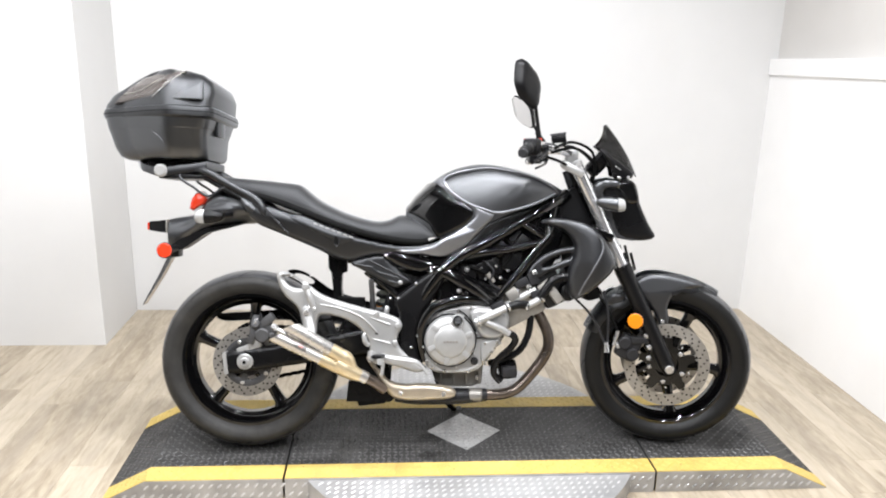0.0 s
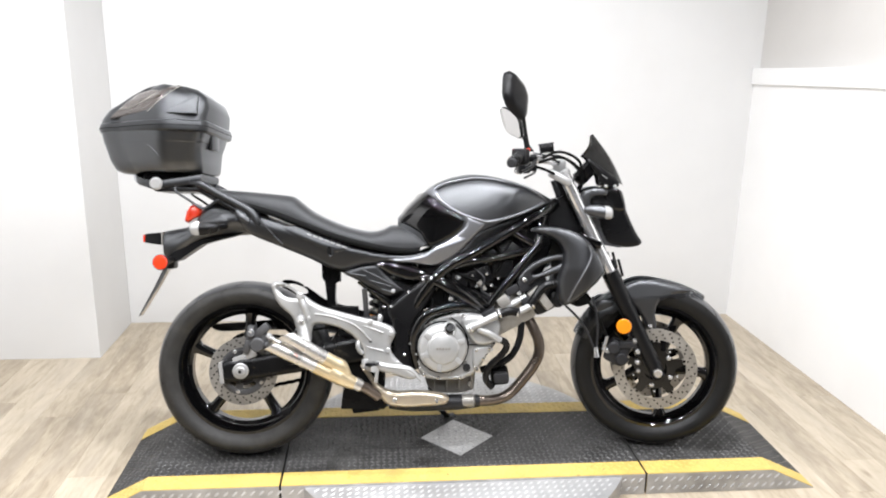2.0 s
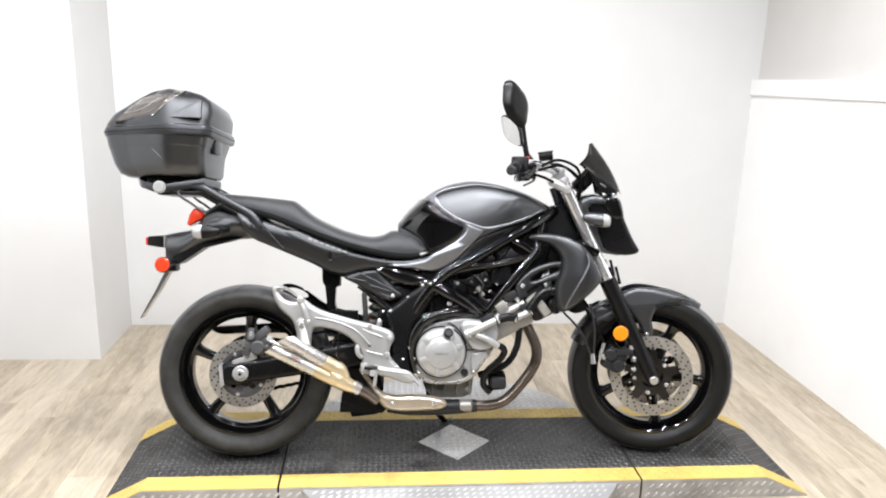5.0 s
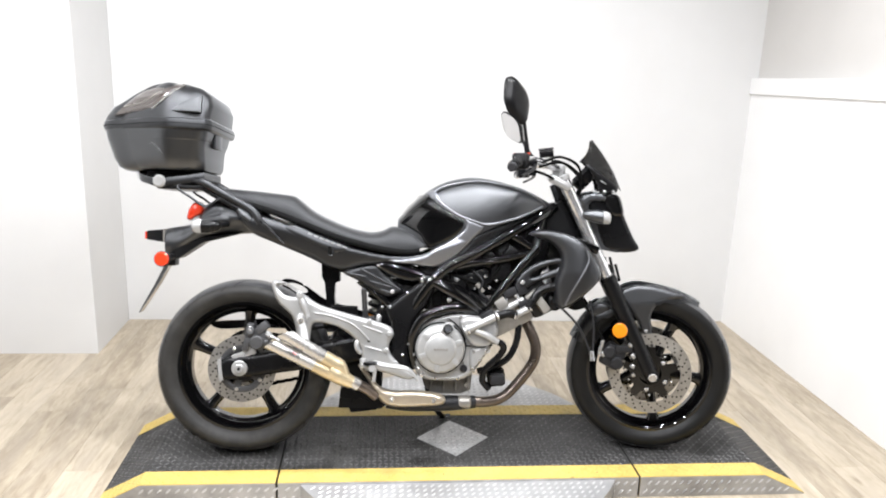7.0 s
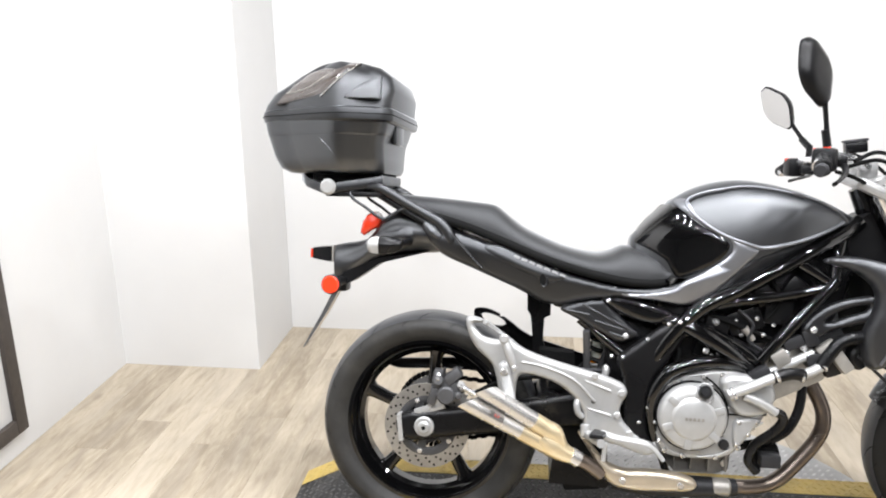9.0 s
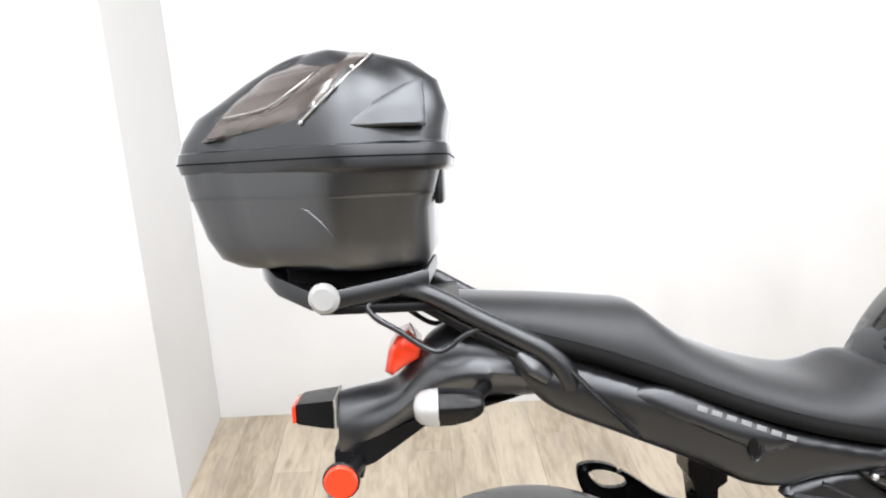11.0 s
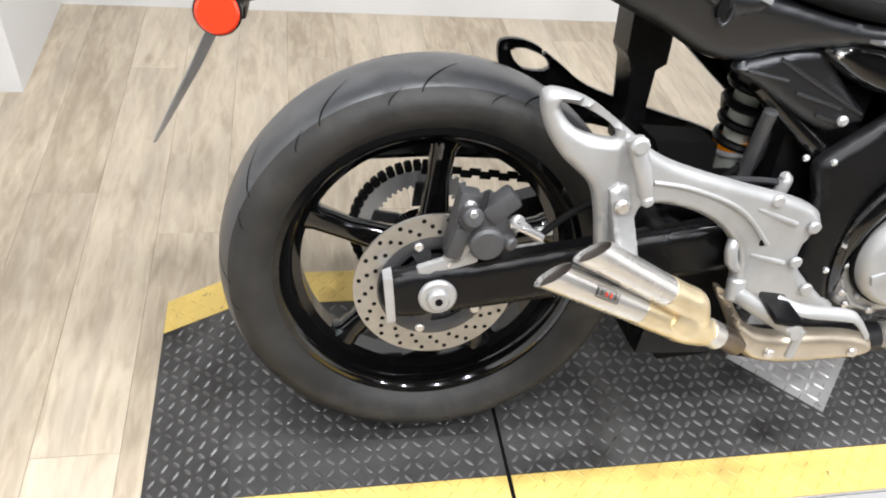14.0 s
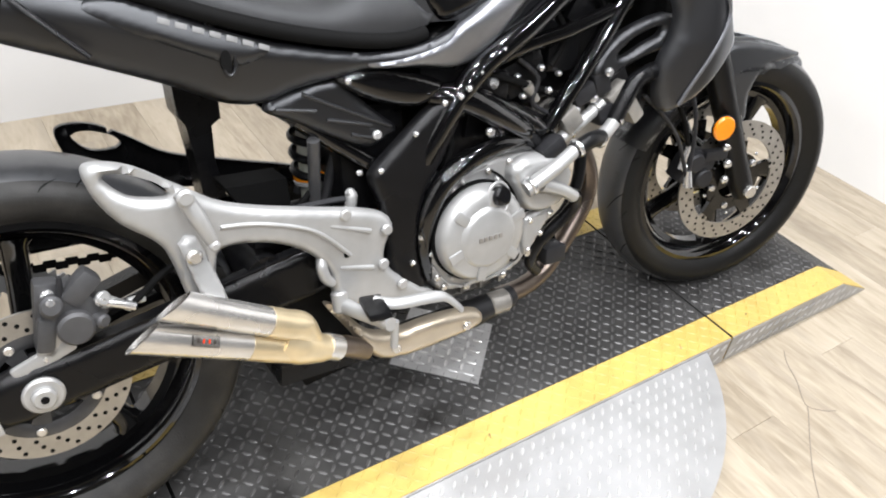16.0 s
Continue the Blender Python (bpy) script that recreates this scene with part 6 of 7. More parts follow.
for sd in (-1, 1):
    v = sd * 0.102
    fork = part("fork_tube", tube([along(0.995) + Vector((0, v, 0)), along(0.56) + Vector((0, v, 0))], 0.0215, 20), FORK, bike, "bright chrome fork tube", xf=STEER)
    low = [along(0.640), along(0.60), along(0.50), along(0.38), along(0.31), along(0.280)]
    part("fork_slider", tube([p + Vector((0, v, 0)) for p in low], [0.028, 0.029, 0.028, 0.026, 0.027, 0.022], 18, 3), SATIN, fork, "black fork slider", 60, STEER)
    part("fork_cap", disc(along(1.0) + Vector((0, v, 0)), 0.024, fd, 0.022, n=20, bevel=0.004), ALU, fork, xf=STEER)
    part("seal_collar", tube([along(0.655) + Vector((0, v, 0)), along(0.625) + Vector((0, v, 0))], 0.030, 18), SATIN, fork, xf=STEER)
    for off in (0.018, 0.038):
        part("guard_prong", tube([along(0.70) + Vector((off + 0.012, v, 0)), along(0.64) + Vector((off, v, 0))], 0.005, 8), SATIN, fork, xf=STEER)
    ax_b = bmesh.new()
    add(ax_b, disc((1.474, sd * 0.132, 0.300), 0.015, (0, sd, 0), 0.012, n=20, bevel=0.002))
    part("axle_bolt", ax_b, STEEL, fork, xf=STEER)
    cal = bmesh.new()
    box(0, 0, 0, 0.075, 0.055, 0.085, 0.014, cal, Matrix.Translation((1.337, sd * 0.082, 0.362)) @ Matrix.Rotation(radians(25), 4, "Y"))
    for c in ((1.322, 0.382), (1.350, 0.342)):
        add(cal, disc((c[0], sd * 0.112, c[1]), 0.022, (0, sd, 0), 0.016, n=22, bevel=0.004))
    box(0, 0, 0, 0.06, 0.02, 0.025, 0.005, cal, Matrix.Translation((1.372, sd * 0.108, 0.395)))
    cp = part("front_caliper", cal, GREYCAST, fork, "dark grey front brake caliper", xf=STEER)
    for c, r in (((1.395, sd * 0.115, 0.412), 0.010), ((1.405, sd * 0.118, 0.372), 0.010), ((1.300, sd * 0.110, 0.372), 0.011), ((1.290, sd * 0.108, 0.392), 0.008), ((1.404, sd * 0.12, 0.335), 0.009)):
        studs("caliper_bolt", [c], r, CHROME, cp, (0, sd, 0), 0.014, STEER)
    part("hose_union", tube([(1.298, sd * 0.108, 0.425), (1.292, sd * 0.108, 0.395), (1.286, sd * 0.108, 0.372)], 0.007), CHROME, cp, xf=STEER)
    part("brake_hose", tube([(1.298, sd * 0.108, 0.420), (1.262, sd * 0.11, 0.500), (1.215, sd * 0.105, 0.575), (1.19, sd * 0.08, 0.70), (1.20, sd * 0.05, 0.82)], 0.0055), DARK, bike, "black front brake hose", xf=STEER)
    part("side_reflector", disc((1.352, sd * 0.140, 0.468), 0.0265, (0, sd, 0), 0.010, n=32, bevel=0.003), ORANGE, bike, "round amber reflector on the fork", xf=STEER)
    part("reflector_rim", disc((1.354, sd * 0.134, 0.467), 0.0285, (0, sd, 0), 0.008, n=32, bevel=0.002), SATIN, bike, xf=STEER)
for w, half, name, mat in ((0.985, 0.135, "top_yoke", ALU), (0.765, 0.135, "lower_yoke", GLOSS)):
    m = Matrix.Translation(along(w) - Vector((0.018, 0, 0))) @ Matrix.Rotation(radians(26), 4, "Y")
    part(name, box(0, 0, 0, 0.085, half * 2, 0.030, 0.012, m=m), mat, bike, xf=STEER)
part("steering_stem", tube([(1.118, 0, 0.98), (1.20, 0, 0.76)], 0.03, 16), GLOSS, bike)
part("head_block", loft([[Vector((u, v, w)) for u, w in ((1.075, 0.885), (1.125, 0.915), (1.185, 0.80), (1.165, 0.75), (1.10, 0.77), (1.05, 0.84))] for v in (-0.06, -0.045, 0.045, 0.06)]), SATIN, bike, "black steering head")

part("brake_hose", tube([(1.085, -0.13, 0.560), (1.120, -0.14, 0.528), (1.160, -0.142, 0.488), (1.190, -0.142, 0.445), (1.222, -0.140, 0.372)], 0.0042, 8), GREYCAST, bike, "grey brake hose")
part("brake_hose", tube([(1.215, -0.13, 0.560), (1.226, -0.14, 0.505), (1.230, -0.142, 0.450), (1.228, -0.140, 0.372)], 0.0042, 8), GREYCAST, bike, "grey brake hose")
part("hose_union", tube([(1.224, -0.142, 0.385), (1.228, -0.142, 0.350)], [0.007, 0.010], 10), CHROME, bike, "bright hose union")
# mudguard over the front tyre
rings = []
for k in range(25):
    a = radians(66 - 10 + (158 - 56) * k / 24)
    t = k / 24
    half = 0.070 * (0.55 + 0.45 * min(1, 4 * t)) * (0.85 + 0.15 * min(1, (1 - t) * 6))
    r = FR + 0.014
    c = Vector((FC[0], 0, FC[1]))
    d = Vector((math.cos(a), 0, math.sin(a)))
    ring = []
    for j in range(15):
        q = radians(-98 + 196 * j / 14)
        drop = 0.055 if 0.25 < t < 0.75 else 0.042
        ring.append(c + d * (r - drop * (1 - math.cos(q))) + Vector((0, half * math.sin(q) * 1.0, 0)))
    rings.append(ring)
outer = loft(rings, closed=False, caps=False)
bmesh.ops.solidify(outer, geom=outer.faces[:], thickness=0.003)
mud = part("front_mudguard", outer, GUN, bike, "gunmetal front mudguard", 60, STEER)
SIDE = [(1.350, 0.583), (1.403, 0.617), (1.479, 0.615), (1.591, 0.587), (1.542, 0.574), (1.494, 0.560), (1.469, 0.509), (1.476, 0.458), (1.465, 0.434), (1.446, 0.441), (1.424, 0.487), (1.387, 0.536)]
for sd in (-1, 1):
    part("mudguard_side", panel(SIDE, lambda u, w: 0.070 - 0.10 * max(0, w - 0.555) * 1.2, 0.006, 0.010, 0.006, side=sd, smooth_n=4), GUN, mud, smooth=60, xf=STEER)
    bo = bmesh.new()
    bolt(bo, (1.452, sd * 0.073, 0.455), 0.007, (0, sd, 0), 0.006)
    part("mudguard_bolt", bo, CHROME, mud, xf=STEER)
    REARG = [(1.268, 0.501), (1.251, 0.522), (1.282, 0.548), (1.325, 0.541), (1.311, 0.502)]
    part("mudguard_tail", panel(REARG, lambda u, w: 0.066, 0.006, 0.010, 0.006, side=sd, smooth_n=4), GUN, mud, smooth=60, xf=STEER)

# headlamp cowl
COWL = [(1.221, 0.917), (1.250, 0.937), (1.326, 0.946), (1.347, 0.912), (1.354, 0.873), (1.390, 0.795), (1.411, 0.755), (1.362, 0.741), (1.296, 0.751), (1.270, 0.788), (1.254, 0.841), (1.229, 0.886)]
core = loft([[Vector((u - (0.028 if abs(v) > 0.08 else 0), v, w)) for u, w in COWL] for v in (-0.098, -0.075, -0.04, 0.0, 0.04, 0.075, 0.098)])
cowl = part("headlamp_cowl", core, GUN, bike, "gunmetal headlamp cowl", 45, STEER)
for sd in (-1, 1):
    part("cowl_side", panel(COWL, lambda u, w: 0.104, 0.006, 0.02, 0.016, side=sd, smooth_n=3), SATIN, cowl, smooth=50, xf=STEER)
    part("lamp_side", panel([(1.263, 0.939), (1.324, 0.948), (1.345, 0.910), (1.350, 0.875), (1.315, 0.869), (1.287, 0.903)], lambda u, w: 0.110, 0.006, 0.01, 0.008, side=sd, smooth_n=3), GLOSS, cowl, "gloss black side of the headlamp", 60, STEER)
    EAR = [(1.201, 0.924), (1.213, 0.942), (1.260, 0.950), (1.285, 0.939), (1.280, 0.924), (1.244, 0.923), (1.226, 0.907), (1.223, 0.888), (1.207, 0.899)]
    part("lamp_bracket", panel(EAR, lambda u, w: 0.118, 0.005, 0.006, 0.006, side=sd, smooth_n=3), GUN, cowl, xf=STEER)
    def horn(u, q):
        return [Vector((u, sd * (0.165 + 0.023 * q * math.cos(a)), 0.872 + 0.0235 * q * math.sin(a) - 0.12 * (u - 1.25))) for a in (2 * math.pi * k / 16 for k in range(16))]
    ind = part("front_indicator", loft([horn(1.205, 0.35), horn(1.215, 0.65), horn(1.245, 0.95), horn(1.275, 1.0)]), GUN, bike, "grey front indicator with a clear lens", 50, STEER)
    part("indicator_lens", loft([horn(1.276, 1.0), horn(1.288, 0.98), horn(1.298, 0.8), horn(1.302, 0.3)]), CLEAR, ind, "clear indicator lens", 60, STEER)
    part("indicator_stalk", tube([(1.24, sd * 0.15, 0.875), (1.24, sd * 0.10, 0.885)], 0.012), SATIN, ind, xf=STEER)
# fly screen
def screen():
    rows = []
    for f in np.linspace(0, 1, 9):
        row = []
        for s in np.linspace(-1, 1, 15):
            low = Vector((1.352 - 0.150 * abs(s) ** 1.6, 0.115 * s, 0.952 + 0.108 * abs(s) ** 1.3))
            tip = Vector((1.240 - 0.010 * abs(s), 0.016 * s, 1.140 - 0.006 * abs(s)))
            row.append(low.lerp(tip, f) + Vector((0.012 * math.sin(math.pi * f), 0, 0)))
        rows.append(row)
    return rows


sc_bm = loft(screen(), closed=False, caps=False)
bmesh.ops.solidify(sc_bm, geom=sc_bm.faces[:], thickness=0.004)
fly = part("fly_screen", sc_bm, GLOSS, bike, "dark smoked fly screen", 60, STEER)
SCR = [(1.214, 1.053), (1.233, 1.045), (1.278, 1.012), (1.326, 0.974), (1.322, 0.953), (1.290, 0.950), (1.263, 0.954), (1.254, 0.988)]
for sd in (-1, 1):
    part("screen_side", panel(SCR, lambda u, w: 0.112 - 0.25 * max(0, u - 1.27), 0.006, 0.006, 0.006, side=sd, smooth_n=3), SATIN, fly, smooth=50, xf=STEER)
    studs("screen_bolt", [(p[0], sd * (0.114 - 0.25 * max(0, p[0] - 1.27)), p[1]) for p in [(1.280, 0.957), (1.312, 0.957)]], 0.006, CHROME, fly, (0, sd, 0), 0.008, STEER)
    part("side_mark", box(0, 0, 0, 0.024, 0.002, 0.004, 0.0004, m=Matrix.Translation((1.275, sd * 0.114, 0.990)) @ Matrix.Rotation(radians(35), 4, "Y")), PALE, fly, xf=STEER)
clock = part("instrument", disc((1.225, 0.0, 1.012), 0.062, (-0.75, 0, 0.66), 0.05, n=36, bevel=0.01), SATIN, bike, "black round instrument pod", xf=STEER)
part("dial_glass", disc((1.205, 0.0, 1.030), 0.052, (-0.75, 0, 0.66), 0.004, n=36), GLOSS, clock, xf=STEER)

# handlebar and controls
bar = [(0.962, -0.375, 1.046), (0.990, -0.28, 1.062), (1.045, -0.17, 1.058), (1.105, -0.09, 1.040), (1.122, 0, 1.036)]
full = bar + [(a + 0.004, -b, c - 0.16 * max(0, -b - 0.09)) for a, b, c in bar[-2::-1]]
DROP = {-1: 0.0, 1: 0.038}
hb = part("handlebar", tube(full, 0.0145, 14), FORK, bike, "bright tapered handlebar", 60, STEER)
for sd in (-1, 1):
    grip = part("grip", tube([(0.968, sd * 0.392, 1.042 - DROP[sd]), (0.976, sd * 0.35, 1.050 - DROP[sd]), (0.980, sd * 0.30, 1.059 - DROP[sd])], [0.0165, 0.0175, 0.0175], 16), SATIN, hb, "black rubber grip", xf=STEER)
    for k in range(9):
        c = Vector((0.970 + 0.0011 * k, sd * (0.384 - 0.0088 * k), 1.0435 + 0.0018 * k - DROP[sd]))
        part("grip_ring", disc(c, 0.0188, (0.13, -sd, 0.2), 0.003, n=18, bevel=0.001), SATIN, grip, xf=STEER)
    part("bar_end", disc((0.964, sd * 0.402, 1.040 - DROP[sd]), 0.0155, (-0.25, sd, -0.1), 0.022, n=18, bevel=0.004), GREYCAST, hb, xf=STEER)
    sw = bmesh.new()
    box(0, 0, 0, 0.052, 0.05, 0.055, 0.010, sw, Matrix.Translation((0.988, sd * 0.272, 1.058 - DROP[sd])) @ Matrix.Rotation(radians(15 * sd), 4, "Z"))
    part("switch_housing", sw, SATIN, hb, "black switch housing", xf=STEER)
    part("kill_switch", box(0.968, sd * 0.275, 1.080 - DROP[sd], 0.014, 0.018, 0.010, 0.003), RED, hb, "small red switch", xf=STEER)
    part("lever", tube([(1.035, sd * 0.235, 1.045 - DROP[sd]), (1.030, sd * 0.30, 1.032 - DROP[sd]), (1.012, sd * 0.36, 1.020 - DROP[sd]), (0.992, sd * 0.405, 1.010 - DROP[sd])], [0.009, 0.008, 0.006, 0.007], 10, flat=0.7), SATIN, hb, "black hand lever", xf=STEER)
    part("lever_perch", box(1.020, sd * 0.225, 1.054 - DROP[sd], 0.045, 0.035, 0.028, 0.008), SATIN, hb, xf=STEER)
part("mirror_clip", disc((1.008, -0.160, 1.084), 0.0095, (0, 0, 1), 0.010, n=18, bevel=0.002), RED, hb, "red ring at the mirror stem", xf=STEER)
res = part("brake_reservoir", box(0, 0, 0, 0.050, 0.040, 0.028, 0.006, m=Matrix.Translation((1.074, -0.135, 1.086)) @ Matrix.Rotation(radians(-8), 4, "Y")), SATIN, hb, "black brake fluid reservoir", xf=STEER)
part("reservoir_cap", box(0, 0, 0, 0.054, 0.043, 0.006, 0.002, m=Matrix.Translation((1.072, -0.135, 1.102)) @ Matrix.Rotation(radians(-8), 4, "Y")), GREYCAST, res, xf=STEER)
for sd in (-1, 1):
    part("bar_clamp", box(1.122, sd * 0.045, 1.030, 0.045, 0.030, 0.050, 0.008), ALU, hb, "silver handlebar clamp", xf=STEER)
for pts in (((1.06, -0.22, 1.055), (1.12, -0.17, 1.075), (1.19, -0.10, 1.04), (1.20, -0.06, 0.95)), ((1.05, -0.20, 1.04), (1.13, -0.15, 1.055), (1.20, -0.08, 1.00), (1.19, -0.05, 0.92)), ((1.05, 0.22, 1.05), (1.13, 0.16, 1.06), (1.20, 0.08, 1.00), (1.19, 0.05, 0.92)), ((1.02, -0.24, 1.03), (1.08, -0.16, 1.01), (1.14, -0.08, 0.97), (1.15, -0.05, 0.90))):
    part("cable", tube(pts, 0.005, 8), DARK, hb, xf=STEER)


def mirror_head(base, tip, normal, wide, name, stem_from, label):
    base, tip, n = Vector(base), Vector(tip), Vector(normal).normalized()
    up = (tip - base).normalized()
    n = (n - up * n.dot(up)).normalized()
    side = up.cross(n)
    L = (tip - base).length
    shape = [(0.0, 0.14), (0.06, 0.32), (0.30, 0.86), (0.42, 1.0), (0.56, 1.0), (0.66, 0.94), (0.94, 0.42), (1.0, 0.22)]

    def ring(scale, push):
        return [base + up * (L * 0.5 + (f - 0.5) * L * scale) + side * (s * q * wide / 2 * scale) + n * push for s in (1,) for f, q in shape] + [base + up * (L * 0.5 + (f - 0.5) * L * scale) - side * (q * wide / 2 * scale) + n * push for f, q in shape[::-1]]
    bm = loft([ring(0.55, -0.026), ring(0.85, -0.019), ring(0.98, -0.006), ring(1.0, 0.002), ring(0.97, 0.005)])
    mh = part(name, bm, SATIN, hb, label, 50, STEER)
    part("mirror_glass", loft([ring(0.93, 0.0052), ring(0.93, 0.0066)]), MIRROR, mh, "mirror glass", 20, STEER)
    part("stem_collar", tube([Vector(stem_from), Vector(stem_from).lerp(base, 0.42)], [0.010, 0.0095], 12), SATIN, mh, xf=STEER)
    part("mirror_stem", tube([stem_from, Vector(stem_from).lerp(base, 0.6) + Vector((0.004, 0, 0)), base + up * 0.03 - n * 0.012], [0.009, 0.006, 0.007], 10), SATIN, mh, xf=STEER)


mirror_head((0.990, -0.166, 1.183), (0.936, -0.190, 1.343), (-0.76, 0.58, -0.25), 0.120, "right_mirror", (1.008, -0.160, 1.088), "black mirror with a long stem")
mirror_head((0.978, 0.330, 1.136), (0.896, 0.372, 1.258), (-0.72, -0.62, -0.1), 0.092, "left_mirror", (1.020, 0.228, 1.078), "black mirror showing its glass")
part("mirror_post", tube([(1.018, 0.226, 1.020), (1.020, 0.228, 1.086)], [0.010, 0.0085], 12), SATIN, hb, xf=STEER)

# radiator shrouds and radiator
SHROUD = [(0.998, 0.791), (1.032, 0.806), (1.085, 0.803), (1.143, 0.783), (1.189, 0.748), (1.225, 0.688), (1.236, 0.643), (1.185, 0.587), (1.112, 0.533), (1.087, 0.562), (1.083, 0.624), (1.099, 0.681), (1.098, 0.728), (1.063, 0.767)]
shroud_v = smooth_table([(0.98, 0.125), (1.05, 0.158), (1.11, 0.192), (1.165, 0.212), (1.22, 0.205), (1.28, 0.185)])
for sd in (-1, 1):
    sh = part("radiator_shroud", panel(SHROUD, lambda u, w: shroud_v(u) - 0.10 * max(0, 0.66 - w), 0.007, 0.016, 0.014, side=sd, smooth_n=4, bulge=0.006), SHROUDGUN, bike, "dark gunmetal radiator shroud", 60)
    ARM = [(0.949, 0.616), (0.962, 0.645), (1.000, 0.678), (1.054, 0.701), (1.116, 0.708), (1.121, 0.658), (1.074, 0.640), (1.021, 0.622), (0.983, 0.601)]
    HOLE = [(1.001, 0.643), (1.031, 0.670), (1.073, 0.686), (1.099, 0.688), (1.093, 0.673), (1.059, 0.659), (1.020, 0.641)]
    part("shroud_arm", panel(ARM, lambda u, w: 0.140 + 0.12 * max(0, u - 1.0), 0.005, 0.007, 0.007, holes=[HOLE], side=sd, smooth_n=4), SIDEGUN, sh, smooth=60)
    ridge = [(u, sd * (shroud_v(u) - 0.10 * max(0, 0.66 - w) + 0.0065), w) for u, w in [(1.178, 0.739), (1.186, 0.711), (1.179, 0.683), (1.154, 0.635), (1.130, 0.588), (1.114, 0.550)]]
    # Pale tube painting the highlight on the shroud's ridge.
    part("shroud_ridge", tube(ridge, 0.0035, 8), PALE_EDGE, sh)
rad = part("radiator", box(1.150, 0, 0.645, 0.045, 0.28, 0.24, 0.008, m=Matrix.Translation((1.150, 0, 0.645)) @ Matrix.Rotation(radians(-14), 4, "Y")), DARK, bike, "black radiator")
part("horn_cover", disc((1.095, -0.10, 0.555), 0.035, (0.6, -1, 0), 0.03, n=24, bevel=0.006), SATIN, bike)

# ---- top case on the rack ----
case = thing("top_case", "black plastic motorcycle top case locked on the rear rack", "luggage case", BIKE @ Matrix.Translation((-0.28, 0.020, 0)) @ Matrix.Rotation(radians(-4), 4, "Z") @ Matrix.Translation((0.28, 0, 0)))


def rounded(u0, u1, half, w, r=0.07, n=8, taper=0.0, skew=0.0):
    """A rounded ring in plan: a soft near front corner, a tighter far one, and sides that draw in towards the rear."""
    k, u0 = taper * 2.0, u0 - 0.28 * taper - 0.012
    u1 += float(np.interp(w, [0.985, 1.10, 1.165, 1.20, 1.25, 1.285, 1.30], [0.026, -0.010, -0.012, 0.004, 0.011, 0.0, -0.008]))

    def flank(f, g):
        line = []
        for q in range(n + 1):
            a = radians(90 * q / n)
            line.append((u1 - f + f * math.cos(a), half - g - f + f * math.sin(a)))
        for q in range(1, 13):
            s = q / 13
            line.append((u1 - f + (u0 + r - u1 + f) * s, half - k * s * s - g * max(0.0, 1 - 2.4 * s) ** 2))
        for q in range(n + 1):
            a = radians(90 + 90 * q / n)
            line.append((u0 + r + r * math.cos(a), (half - k) - r + r * math.sin(a)))
        return line
    ring = flank(r * 0.18, 0.030) + [(u, -v) for u, v in flank(r * 0.48, 0.040)[::-1]]
    return [Vector((u - 0.3 * v * v * min(max((u + 0.26) / 0.1, 0), 1), v, w + skew * (u - u1))) for u, v in ring]


shell = loft([rounded(-0.372, -0.165, 0.130, 0.985, 0.07, taper=0.03), rounded(-0.402, -0.152, 0.152, 0.988, 0.075, taper=0.035), rounded(-0.426, -0.143, 0.166, 1.000, 0.08, taper=0.038), rounded(-0.442, -0.133, 0.176, 1.030, 0.08, taper=0.04), rounded(-0.454, -0.120, 0.186, 1.068, 0.083, taper=0.043), rounded(-0.464, -0.100, 0.194, 1.100, 0.085, taper=0.045), rounded(-0.468, -0.092, 0.198, 1.128, 0.085, taper=0.045)])
part("shell", shell, SHELL, case, "matt dark grey lower shell", 50)
part("rim", loft([rounded(-0.4620, -0.085, 0.199, 1.120, 0.085, taper=0.05), rounded(-0.4720, -0.078, 0.206, 1.126, 0.088, taper=0.05), rounded(-0.4760, -0.076, 0.208, 1.140, 0.088, taper=0.05), rounded(-0.4740, -0.078, 0.206, 1.155, 0.088, taper=0.05), rounded(-0.4660, -0.084, 0.200, 1.160, 0.085, taper=0.05)]), CASE, case, smooth=40)
part("seam", loft([rounded(-0.4766, -0.0754, 0.2086, 1.1390, 0.088, taper=0.05), rounded(-0.4766, -0.0754, 0.2086, 1.1412, 0.088, taper=0.05)]), DARK, case)
lid = loft([rounded(-0.472, -0.084, 0.203, 1.156, 0.086, taper=0.05), rounded(-0.468, -0.087, 0.200, 1.172, 0.085, taper=0.05), rounded(-0.450, -0.095, 0.190, 1.205, 0.085, taper=0.05), rounded(-0.420, -0.112, 0.172, 1.242, 0.08, taper=0.045, skew=0.05), rounded(-0.380, -0.145, 0.142, 1.272, 0.07, taper=0.035, skew=0.07), rounded(-0.335, -0.195, 0.105, 1.291, 0.05, taper=0.02, skew=0.08), rounded(-0.310, -0.225, 0.070, 1.298, 0.03, taper=0.01, skew=0.08)])
part("lid", lid, CASE, case, "domed matt dark grey lid", 35)


def lid_v(u, w):
    """Half width of the lid at a height; its top falls towards the rear."""
    w += 0.065 * max(0.0, -0.14 - u) * min(max((w - 1.17) / 0.07, 0), 1)
    return float(np.interp(w, [1.156, 1.172, 1.205, 1.242, 1.272, 1.291, 1.298], [0.203, 0.200, 0.190, 0.172, 0.145, 0.110, 0.070])) - 0.092 * min(max((-0.10 - u) / 0.30, 0), 1) ** 2 - 0.040 * min(max((u + 0.245) / 0.14, 0), 1) ** 2


